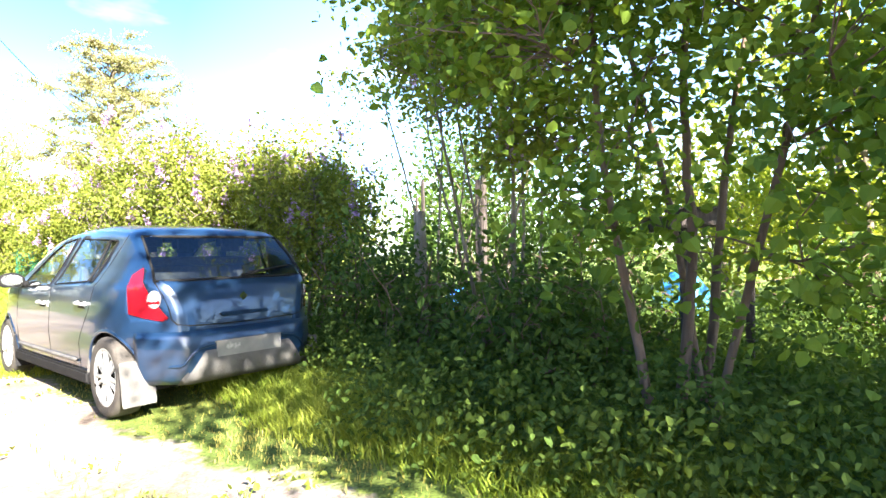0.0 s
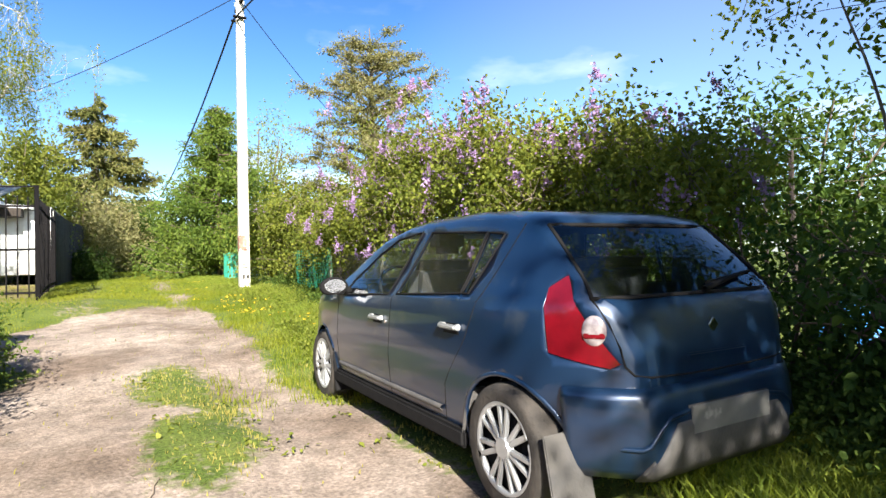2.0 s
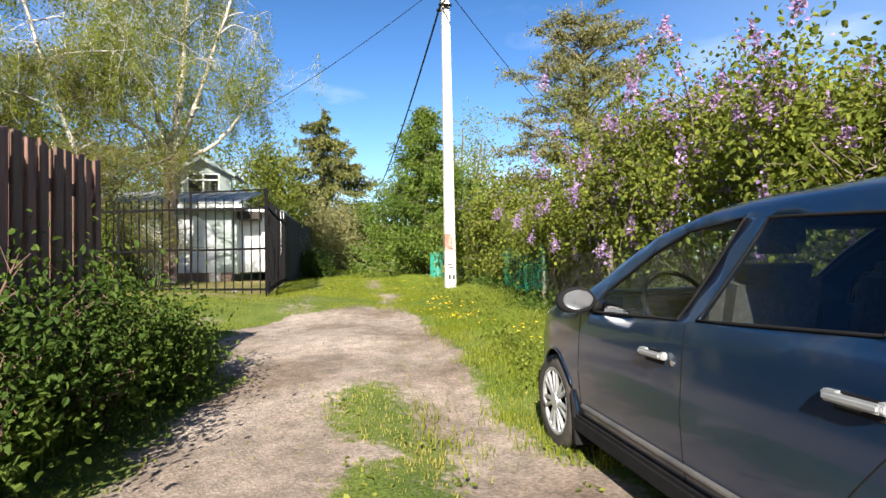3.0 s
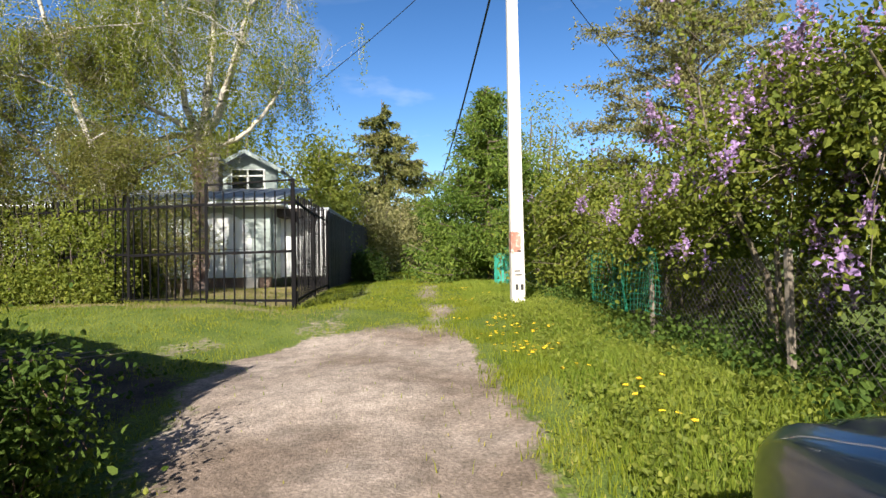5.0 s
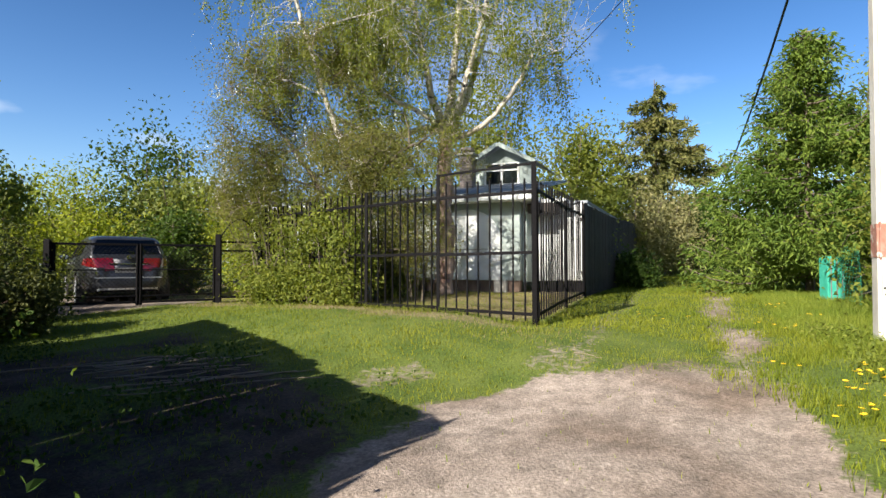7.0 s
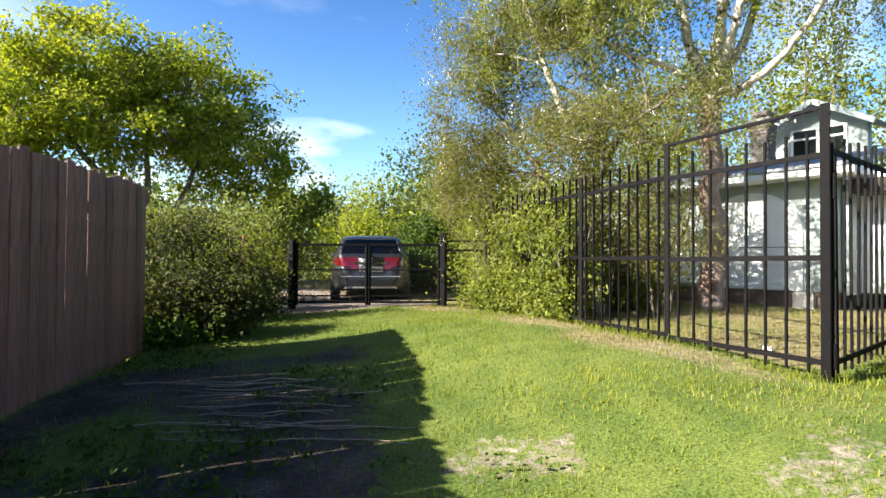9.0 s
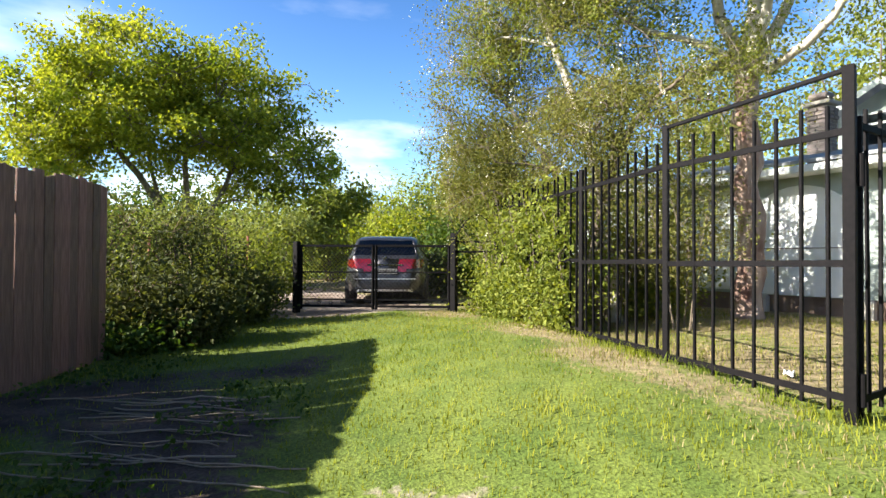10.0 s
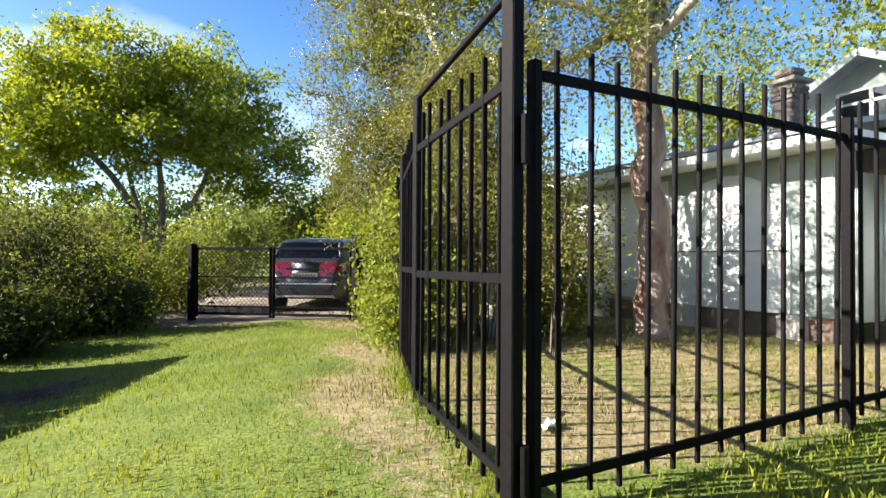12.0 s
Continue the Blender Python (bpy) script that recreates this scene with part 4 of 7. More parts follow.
hanging("overhead_cable", "thick black overhead cable strung from the concrete pole", (POLE[0], POLE[1] - 0.12, PZ + 5.75), (-46, 1.2, 5.0), 1.2, 0.022)
hanging("overhead_cable", "thin overhead wire strung from the pole toward the birches", (POLE[0], POLE[1] - 0.1, PZ + 6.2), (-24, -4.5, 5.6), 0.25, 0.008)
hanging("overhead_cable", "thin overhead wire strung from the pole over the lilacs", (POLE[0], POLE[1], PZ + 6.2), (-21.0, 9.0, 3.9), 0.3, 0.009)
hanging("overhead_cable", "thick black overhead cable strung along the track", (POLE[0], POLE[1] - 0.12, PZ + 5.75), (22, 6.0, 6.5), 0.7, 0.018)

# ---- far gate ----
def chain_link(name, a, b, low, high, parent, mat, pitch=0.055, r=0.0022):
    """A woven wire mesh between two points of the plan."""
    a, b = np.array([*a, 0.0]), np.array([*b, 0.0])
    length, h = np.linalg.norm(b - a), high - low
    d = (b - a) / length
    lines = []
    k = int((length + h) / pitch)
    for i in range(k):
        for s in (1, -1):
            x0 = i * pitch - (h if s == 1 else 0)
            p0, p1 = np.array([x0, 0.0]), np.array([x0 + s * h, h])
            lo, hi = max(0, min(p0[0], p1[0])), min(length, max(p0[0], p1[0]))
            if hi - lo < 0.02:
                continue
            z0, z1 = [low + (x - x0) * s for x in ((lo, hi) if s == 1 else (hi, lo))]
            xa, xb = (lo, hi) if s == 1 else (hi, lo)
            lines.append((np.array([a + d * xa + [0, 0, z0], a + d * xb + [0, 0, z1]]), np.array([r, r])))
    ob = part(name, tubes(name, lines, mat, 3), None, parent, "diamond wire mesh")
    place(ob, Matrix())
    return ob


GATE_L, GATE_R = (-14.52, -9.98), (-16.93, -8.38)
GZ0 = ground_z(*GATE_L)
gate = thing("metal_gate", "low double-leaf black metal gate with diamond wire mesh", "gate", (*GATE_L, GZ0))
gm = ((GATE_L[0] + GATE_R[0]) / 2, (GATE_L[1] + GATE_R[1]) / 2)


def lerp2(a, b, t):
    return (a[0] + (b[0] - a[0]) * t, a[1] + (b[1] - a[1]) * t)


for p, top, size in ((GATE_L, 1.86, 0.11), (GATE_R, 2.02, 0.11)):
    place(part("gate_post", boxed((0, 0, 0.7), (size, size, top - 0.5), 0.01), BLACK_STEEL, gate), pose(p[0], p[1], top - 0.7 - (top - 0.5) / 2, 0, 0, 33))
for t0, t1 in ((0.03, 0.49), (0.51, 0.97)):
    a, b = lerp2(GATE_L, GATE_R, t0), lerp2(GATE_L, GATE_R, t1)
    leaf = part("leaf", boxed((0, 0, -0.62), (0.05, 0.05, 0.05), 0.01), BLACK_STEEL, gate)
    place(leaf, pose(*lerp2(a, b, 0.5), 1.3))
    for z in (0.68, 1.3, 1.78):
        beam("leaf_rail", (*a, z), (*b, z), 0.04, 0.045 if z != 1.3 else 0.025, BLACK_STEEL, leaf)
    for q in (a, b):
        beam("leaf_stile", (*q, 0.62), (*q, 1.8), 0.045, 0.045, BLACK_STEEL, leaf)
    beam("leaf_rail", (*a, 0.8), (*b, 0.8), 0.03, 0.03, BLACK_STEEL, leaf)
    for k in range(6):
        c = lerp2(a, b, (k + 0.5) / 6)
        u = np.array([b[0] - a[0], b[1] - a[1]]) / math.dist(a, b)
        curl = np.array([(c[0] + u[0] * 0.05 * q * math.cos(w), c[1] + u[1] * 0.05 * q * math.cos(w), 0.742 + 0.045 * q * math.sin(w)) for w, q in zip(np.linspace(0, 9.0 if k % 2 else -9.0, 18), np.linspace(1.0, 0.35, 18))])
        place(part("scroll", tubes("scroll", [(curl, np.full(18, 0.006))], BLACK_STEEL, 5), None, leaf), Matrix())
    chain_link("wire_mesh", a, b, 0.8, 1.76, leaf, BLACK_STEEL, 0.075, 0.004)
wicket = thing("metal_gate", "narrow black metal wicket gate frame beside the double gate", "gate", (-17.3, -8.1, GZ0))
WK = (-17.62, -7.9)
place(part("gate_post", boxed((0, 0, 0), (0.09, 0.09, 1.45), 0.01), BLACK_STEEL, wicket), pose(*WK, 1.25))
for z in (0.72, 1.68, 1.86):
    beam("rail", (*GATE_R, z), (*WK, z), 0.035, 0.04, BLACK_STEEL, wicket)
arch_pts = [(*lerp2(GATE_R, WK, t), 1.9 + 0.45 * math.sin(math.pi * t)) for t in np.linspace(0, 1, 12)]
ob = part("arch", tubes("arch", [(np.array(arch_pts), np.full(12, 0.014))], BLACK_STEEL), None, wicket)
place(ob, Matrix())
for i in range(3):
    a = lerp2(GATE_L, (-10.6, -12.2), 0.2 + 0.4 * i)
    fp = thing("fence_post", "rusty thin steel post of an old wire fence", "fence post", (*a, ground_z(*a)))
    part("shaft", rod(bmesh.new(), (0, 0, -0.05), (0, 0, 1.4), 0.022), RUST_RED, fp)

# ---- cars ----
def cut_convex(bm, poly, axes, keep):
    """Cuts the faces that keep() accepts along the sides of a convex outline in the plane of two axes. Returns a test for inside."""
    poly = [Vector(p) for p in poly]
    mid = sum(poly, Vector((0, 0))) / len(poly)
    planes = []
    for i, p in enumerate(poly):
        q = poly[(i + 1) % len(poly)]
        e = q - p
        nrm = Vector((e.y, -e.x)).normalized()
        if nrm.dot(mid - p) < 0:
            nrm = -nrm
        planes.append((p, nrm))
    lo = [min(p[i] for p in poly) - 0.02 for i in (0, 1)]
    hi = [max(p[i] for p in poly) + 0.02 for i in (0, 1)]

    def close(f):
        us, vs = [v.co[axes[0]] for v in f.verts], [v.co[axes[1]] for v in f.verts]
        return max(us) > lo[0] and min(us) < hi[0] and max(vs) > lo[1] and min(vs) < hi[1] and keep(f)
    for p, nrm in planes:
        co, no = Vector((0, 0, 0)), Vector((0, 0, 0))
        co[axes[0]], co[axes[1]], no[axes[0]], no[axes[1]] = p.x, p.y, nrm.x, nrm.y
        faces = [f for f in bm.faces if close(f)]
        geom = list({g for f in faces for g in (*f.verts, *f.edges, f)})
        bmesh.ops.bisect_plane(bm, geom=geom, dist=0.0004, plane_co=co, plane_no=no)

    def inside(c):
        return all((Vector((c[axes[0]], c[axes[1]])) - p).dot(nrm) > -0.0005 for p, nrm in planes)
    return inside


def car(name, label, spec, paint, glass, at, turn, lod=1.0):
    """A hatchback or an estate. Its own x runs from the tail (0) forwards; spec holds the outlines of its shape."""
    ob = thing(name, label, "car", at, turn)
    S, TOP = spec["top"]
    hw, belt, low, length = spec["half"], spec["belt"], spec["low"], spec["length"]

    def top(s):
        return float(np.interp(s, S, TOP))

    def wide(s):
        e = abs(s - length / 2) / (length / 2)
        return hw * (1 - 0.4 * e ** 9 - 0.02 * e ** 2) if s < length / 2 else hw * (1 - 0.36 * e ** 5)

    def section(s):
        w, zt = wide(s), top(s)
        lo = low + (0.1 * max(0, 0.35 - s) / 0.35 if s < 0.35 else 0.1 * max(0, s - length + 0.3) / 0.3)
        be = min(belt + 0.05 * (1 - s / length), zt - 0.05)
        cab = min(1, max(0, (zt - be) / 0.45))
        pts = []
        for t in np.linspace(0, 1, 9):
            y = w * (1 - 0.075 * (1 - t) ** 3 - 0.035 * t ** 2.5)
            if 0.42 < t < 0.6:
                y += 0.004
            pts.append((y, lo + (be - lo) * t))
        wb = pts[-1][0]
        yr = wb * (0.95 - 0.2 * cab)
        for t in (0.12, 0.35, 0.6, 0.82, 0.93):
            pts.append((wb + (yr - wb) * t ** 0.85 * 1.0, be + (zt - be) * (t if cab > 0.3 else t ** 0.6) * 0.965))
        pts += [(yr * 0.95, zt - 0.02 * cab - 0.004), (yr * 0.84, zt + 0.002), (yr * 0.5, zt + 0.012), (0, zt + 0.016)]
        return pts
    stations = sorted({round(x, 3) for x in (*np.linspace(0, 0.12, 5), *np.linspace(0.12, 0.7, 15), *np.linspace(0.7, length - 0.6, int(30 * lod)), *np.linspace(length - 0.6, length, 9))})
    bm = bmesh.new()
    grid = []
    for s in stations:
        half = section(s)
        ring = [(s, y, z) for y, z in half] + [(s, -y, z) for y, z in half[-2::-1]]
        grid.append([bm.verts.new(p) for p in ring])
    for a, b in zip(grid, grid[1:]):
        for i in range(len(a) - 1):
            bm.faces.new((a[i], a[i + 1], b[i + 1], b[i]))
    for cap in (grid[0], grid[-1]):
        n = len(cap)
        for i in range(n // 2):
            quad = [cap[i], cap[i + 1], cap[n - 2 - i], cap[n - 1 - i]]
            quad = list(dict.fromkeys(quad))
            if len(quad) > 2:
                bm.faces.new(quad)
    bmesh.ops.recalc_face_normals(bm, faces=bm.faces)

    def side_y(s, z):
        p = section(s)
        return float(np.interp(z, [q[1] for q in p], [q[0] for q in p]))
    kinds = {}
    jobs = []
    for poly in spec["side_glass"]:
        jobs.append(("side_glass", poly, (0, 2), lambda f: abs(f.normal.y) > 0.35 and f.calc_center_median().z > belt - 0.1))
    rear, front = spec["rear_glass"], spec["windscreen"]
    jobs.append(("rear_glass", rear, (1, 2), lambda f: f.calc_center_median().x < 0.75 and f.normal.x < -0.25 and f.calc_center_median().z > belt - 0.15))
    jobs.append(("windscreen", front, (1, 2), lambda f: length * 0.5 < f.calc_center_median().x < length * 0.75 and f.normal.x > 0.15 and abs(f.normal.y) < 0.6))
    for wx in spec["axles"]:
        R = spec["arch"]
        circle = [(wx + R * math.cos(a), spec["wheel"] + R * math.sin(a)) for a in np.linspace(0, 2 * math.pi, 20, endpoint=False)]
        jobs.append(("arch_hole", circle, (0, 2), lambda f: abs(f.calc_center_median().y) > hw * 0.55))
    jobs.append(("lamp", spec["lamp"], (0, 2), lambda f: abs(f.calc_center_median().y) > spec["lamp_in"] and f.calc_center_median().x < 0.6))
    if "bumper" in spec:
        jobs.append(("bumper", spec["bumper"], (1, 2), lambda f: f.calc_center_median().x < 0.3 and f.normal.x < -0.3))
    tests = []
    for kind, poly, axes, keep in jobs:
        tests.append((kind, cut_convex(bm, poly, axes, keep), keep))
    bm.faces.ensure_lookup_table()
    groups = {}
    for f in bm.faces:
        c = f.calc_center_median()
        kind = "body"
        for k, inside, keep in tests:
            if keep(f) and inside(c):
                kind = k
                if k == "side_glass":
                    kind = ("side_glass", round(np.mean([p[0] for p in spec["side_glass"][[j for j, t in enumerate(tests) if t[1] is inside][0]]]), 1), c.y > 0)
                if k == "lamp":
                    kind = ("lamp", c.y > 0)
                break
        groups.setdefault(kind, []).append(f)
    looks = {"side_glass": ("side_window", glass), "rear_glass": ("rear_window", spec.get("rear_mat", glass)), "windscreen": ("windscreen", glass), "lamp": ("tail_lamp", RED_LAMP), "bumper": ("bumper_trim", SILVER)}
    body = None
    for kind in ["body"] + [k for k in groups if k != "body"]:
        faces = groups[kind]
        base = kind if isinstance(kind, str) else kind[0]
        if base == "arch_hole":
            continue
        sub = bmesh.new()
        seen = {}
        for f in faces:
            vs = []
            for v in f.verts:
                if v not in seen:
                    seen[v] = sub.verts.new(v.co)
                vs.append(seen[v])
            try:
                sub.faces.new(vs)
            except ValueError:
                pass
        if base == "body":
            body = part("body", sub, paint, ob, smooth=True)
            mod = body.modifiers.new("skin", "SOLIDIFY")
            mod.thickness, mod.offset = 0.012, -1.0
        else:
            pn, mat = looks[base]
            if base == "lamp":
                bmesh.ops.translate(sub, verts=sub.verts, vec=(-0.006, 0.004 if kind[1] else -0.004, 0))
            part(pn, sub, mat, ob, smooth=True)
    bm.free()

    # rubber seals round the side windows, door seams, sill
    for sgn in (1, -1):
        for poly in spec["side_glass"]:
            pts = []
            for i, p in enumerate(poly):
                q = poly[(i + 1) % len(poly)]
                for t in np.linspace(0, 1, 7)[:-1]:
                    s, z = p[0] + (q[0] - p[0]) * t, p[1] + (q[1] - p[1]) * t
                    pts.append((s, sgn * (side_y(s, z) + 0.002), z))
            pts.append(pts[0])
            part("window_seal", tubes("window_seal", [(np.array(pts), np.full(len(pts), 0.0065))], BLACK_PLASTIC, 5), None, ob)
        for seam in spec["seams"]:
            pts = []
            for p, q in zip(seam, seam[1:]):
                for t in np.linspace(0, 1, 8):
                    s, z = p[0] + (q[0] - p[0]) * t, p[1] + (q[1] - p[1]) * t
                    pts.append((s, sgn * (side_y(s, z) - 0.001), z))
            part("door_seam", tubes("door_seam", [(np.array(pts), np.full(len(pts), 0.0035))], BLACK_PLASTIC, 4), None, ob)
        for hs, hz in spec["handles"]:
            y = side_y(hs, hz)
            bm2 = boxed((hs, sgn * (y + 0.028), hz), (0.17, 0.018, 0.027), 0.008)
            box(bm2, (hs + 0.07, sgn * (y + 0.012), hz), (0.05, 0.03, 0.03), 0.006)
            box(bm2, (hs - 0.08, sgn * (y + 0.012), hz), (0.03, 0.03, 0.03), 0.006)
            hd = part("door_handle", bm2, SILVER, ob, "silver door handle")
            part("handle_cup", boxed((hs, sgn * (y + 0.001), hz - 0.012), (0.15, 0.006, 0.055), 0.0025), BLACK_PLASTIC, hd)
            part("lock", rod(bmesh.new(), (hs - 0.13, sgn * (y - 0.004), hz - 0.02), (hs - 0.13, sgn * (y + 0.006), hz - 0.02), 0.012, n=12), CHROME, hd) if hs > length * 0.4 else None
        ms, mz = spec["mirror"]
        y = side_y(ms, mz - 0.02)
        bm2 = bmesh.new()
        bmesh.ops.create_uvsphere(bm2, u_segments=20, v_segments=12, radius=1, matrix=Matrix.Translation((ms, sgn * (y + 0.12), mz)) @ Matrix.Diagonal((0.06, 0.11, 0.072, 1)))
        for v in bm2.verts:
            v.co.x = max(v.co.x, ms - 0.03)
            v.co.z = max(v.co.z, mz - 0.06)
        mir = part("wing_mirror", bm2, spec["mirror_mat"], ob, "black wing mirror", True)
        bm2 = bmesh.new()
        bmesh.ops.create_cone(bm2, cap_ends=True, segments=20, radius1=1, radius2=1, depth=1, matrix=Matrix.Translation((ms - 0.031, sgn * (y + 0.12), mz + 0.006)) @ Matrix.Diagonal((0.006, 0.082, 0.05, 1)) @ pose(0, 0, 0, 0, 90, 0))
        part("mirror_glass", bm2, CHROME, mir)
        part("mirror_foot", boxed((ms, sgn * (y + 0.01), mz - 0.03), (0.05, 0.06, 0.05), 0.012), BLACK_PLASTIC, mir)
        wl = spec["axles"]
        part("sill", boxed(((wl[0] + wl[1]) / 2, sgn * (wide(length / 2) * 0.955), low + 0.03), (wl[1] - wl[0] - 2 * spec["arch"] + 0.02, 0.05, 0.09), 0.015), BLACK_PLASTIC, ob)
        for wx in wl:
            R, wr = spec["arch"], spec["tyre"]
            arc = [(wx + (R + 0.004) * math.cos(a), sgn * (side_y(min(max(wx + R * math.cos(a), 0.02), length - 0.02), max(low + 0.03, spec["wheel"] + R * math.sin(a))) - 0.004), spec["wheel"] + R * math.sin(a)) for a in np.linspace(-0.25, math.pi + 0.25, 24)]
            part("arch_lip", tubes("arch_lip", [(np.array(arc), np.full(len(arc), 0.012))], spec["lip"], 6), None, ob)
            bm2 = bmesh.new()
            bmesh.ops.create_cone(bm2, cap_ends=False, segments=24, radius1=R + 0.006, radius2=R + 0.006, depth=0.24, matrix=Matrix.Translation((wx, sgn * (hw - 0.31), spec["wheel"])) @ pose(0, 0, 0, 90))
            bmesh.ops.delete(bm2, geom=[f for f in bm2.faces if f.calc_center_median().z < low + 0.02], context="FACES")
            part("wheel_well", bm2, BLACK_PLASTIC, ob)
            wheel(ob, wx, sgn * (hw - 0.115), spec["wheel"], wr, sgn)
            if spec.get("flaps"):
                fx = wx - wr - 0.045
                bm2 = boxed((fx, sgn * (hw - 0.12), 0.27), (0.012, 0.22, 0.3), 0.005, pose(0, 0, 0, 0, 12, 0))
                part("mud_flap", bm2, MUDFLAP if fx < 1.0 else BLACK_PLASTIC, ob, "dusty grey mud flap" if fx < 1.0 else "")
    # floor, seats and wheel inside
    part("floor_pan", boxed((length / 2, 0, low + 0.08), (length - 1.1, hw * 1.45, 0.1), 0.02), BLACK_PLASTIC, ob)
    z0 = low + 0.11
    for s, ys, wid in ((length * 0.51, (0.36, -0.36), 0.5), (length * 0.29, (0.0,), 1.25)):
        for y in ys:
            bm2 = boxed((s + 0.15, y, z0 + 0.22), (0.5, wid, 0.2), 0.06)
            box(bm2, (s - 0.14, y, z0 + 0.52), (0.16, wid, 0.58), 0.06, pose(0, 0, 0, 0, -14, 0))
            seat = part("seat", bm2, SEAT, ob)
            for hy in ((0,) if wid < 1 else (-0.36, 0.36)):
                part("headrest", boxed((s - 0.26, y + hy, z0 + 0.93), (0.1, 0.26, 0.17), 0.045), SEAT, seat)
    bm2 = bmesh.new()
    mwh = Matrix.Translation((length * 0.625, 0.36, z0 + 0.6)) @ pose(0, 0, 0, 0, -62, 0)
    part("steering_wheel", tubes("steering_wheel", [(np.array([tuple(mwh @ Vector((0.18 * math.cos(a), 0.18 * math.sin(a), 0))) for a in np.linspace(0, 2 * math.pi, 25)]), np.full(25, 0.014))], BLACK_PLASTIC), None, ob)
    bm2.free()
    part("dashboard", boxed((length * 0.69, 0, z0 + 0.5), (0.34, hw * 1.6, 0.26), 0.07), BLACK_PLASTIC, ob)
    # tail
    zp, sp = spec["plate"]
    pl = part("number_plate", boxed((sp, 0, zp), (0.012, 0.52, 0.112), 0.003), PLATE_WHITE, ob, "dusty number plate")
    for k in range(spec.get("characters", 0)):
        part("character", boxed((sp - 0.008, -0.2 + k * 0.057, zp), (0.003, 0.03, 0.05)), INK, pl)
    return ob, body, side_y, section


def wheel(parent, x, y, z, r, sgn):
    """A tyre with tread and a many-spoked cover."""
    bm = bmesh.new()
    prof = [(0.72, -0.09), (0.9, -0.098), (0.975, -0.082), (1.0, -0.05), (1.0, 0.05), (0.975, 0.082), (0.9, 0.098), (0.72, 0.09)]
    n = 40
    rings = [[bm.verts.new((x + r * f * math.cos(a), y + w, z + r * f * math.sin(a))) for f, w in prof] for a in np.linspace(0, 2 * math.pi, n, endpoint=False)]
    for i in range(n):
        a, b = rings[i], rings[(i + 1) % n]
        for j in range(len(prof) - 1):
            bm.faces.new((a[j], b[j], b[j + 1], a[j + 1]))
    bmesh.ops.recalc_face_normals(bm, faces=bm.faces)
    wh = part("wheel", rod(bmesh.new(), (x, y - 0.05, z), (x, y + 0.05, z), r * 0.3, n=16), BLACK_PLASTIC, parent)
    part("tyre", bm, RUBBER, wh, smooth=True)
    out = y + sgn * 0.075
    part("dish", rod(bmesh.new(), (x, out - sgn * 0.03, z), (x, out - sgn * 0.035, z), r * 0.72, n=32), BLACK_PLASTIC, wh)
    bm = bmesh.new()
    rim = [(x + r * 0.7 * math.cos(a), out, z + r * 0.7 * math.sin(a)) for a in np.linspace(0, 2 * math.pi, 41)]
    part("rim", tubes("rim", [(np.array(rim), np.full(41, 0.016))], SILVER, 8), None, wh)
    for k in range(14):
        a = k * 2 * math.pi / 14 + (0.06 if k % 2 else -0.06)
        ca, sa = math.cos(a), math.sin(a)
        box(bm, (x + r * 0.42 * ca, out + sgn * 0.008 * 0, z + r * 0.42 * sa), (r * 0.54, 0.022, 0.026), 0.006, pose(0, 0, 0, 0, -math.degrees(a), 0))
    part("spokes", bm, SILVER, wh)
    part("hub_cap", rod(bmesh.new(), (x, out - sgn * 0.01, z), (x, out + sgn * 0.018, z), r * 0.2, r * 0.16, n=20), SILVER, wh)


K = 0.905


def fore(s):
    """The tail is short: lengths behind the rear axle are drawn in."""
    return s * 0.8 if s < 0.5 else s - 0.1


HATCH = dict(
    length=3.88, half=0.815, belt=0.97 * K, low=0.21, wheel=0.285, tyre=0.285, arch=0.325, axles=(0.53, 3.095),
    top=([0, 0.015, 0.03, 0.05, 0.085, 0.13, 0.29, 0.45, 0.5, 0.6, 0.85] + [fore(s) for s in (1.2, 1.7, 1.95, 2.2, 2.45, 2.75, 2.9, 3.2, 3.5, 3.72, 3.87, 3.94, 3.98)],
         [0.49, 0.63, 0.77, 0.86, 0.925, 0.968, 1.135, 1.285, 1.318, 1.343, 1.37] + [K * z for z in (1.53, 1.525, 1.505, 1.45, 1.32, 1.13, 1.045, 1.0, 0.94, 0.85, 0.74, 0.64, 0.5)]),
    side_glass=[[(0.835, 0.957), (0.885, 0.955), (0.83, 1.26), (0.69, 1.248)], [(0.905, 0.955), (1.63, 0.922), (1.44, 1.29), (0.85, 1.262)], [(1.75, 0.915), (2.55, 0.882), (2.46, 0.985), (2.13, 1.175), (1.9, 1.265), (1.565, 1.298)]],
    rear_glass=[(-0.6, 0.955), (0.6, 0.955), (0.55, 1.275), (-0.55, 1.275)], windscreen=[(-0.66, 1.09 * K), (0.66, 1.09 * K), (0.54, 1.43 * K), (-0.54, 1.43 * K)],
    lamp=[(0.29, 0.735), (0.325, 1.0), (0.26, 1.052), (0.06, 0.70), (0.085, 0.682)], lamp_in=0.5, rear_mat=REAR_GLASS,
    seams=[[(0.56, 1.29), (0.74, 0.92), (0.82, 0.745), (1.02, 0.49), (1.05, 0.3)], [(1.69, 0.9), (1.735, 0.29)], [(2.66, 0.86), (2.7, 0.29)], [(1.05, 0.295), (2.7, 0.295)]],
    handles=[(0.95, 0.79), (1.89, 0.765)], mirror=(2.5, 0.945), mirror_mat=BLACK_PLASTIC, lip=CAR_BLUE, flaps=True, plate=(0.46, -0.046))
CAR_AT = (-3.874, 2.275, 0.055)
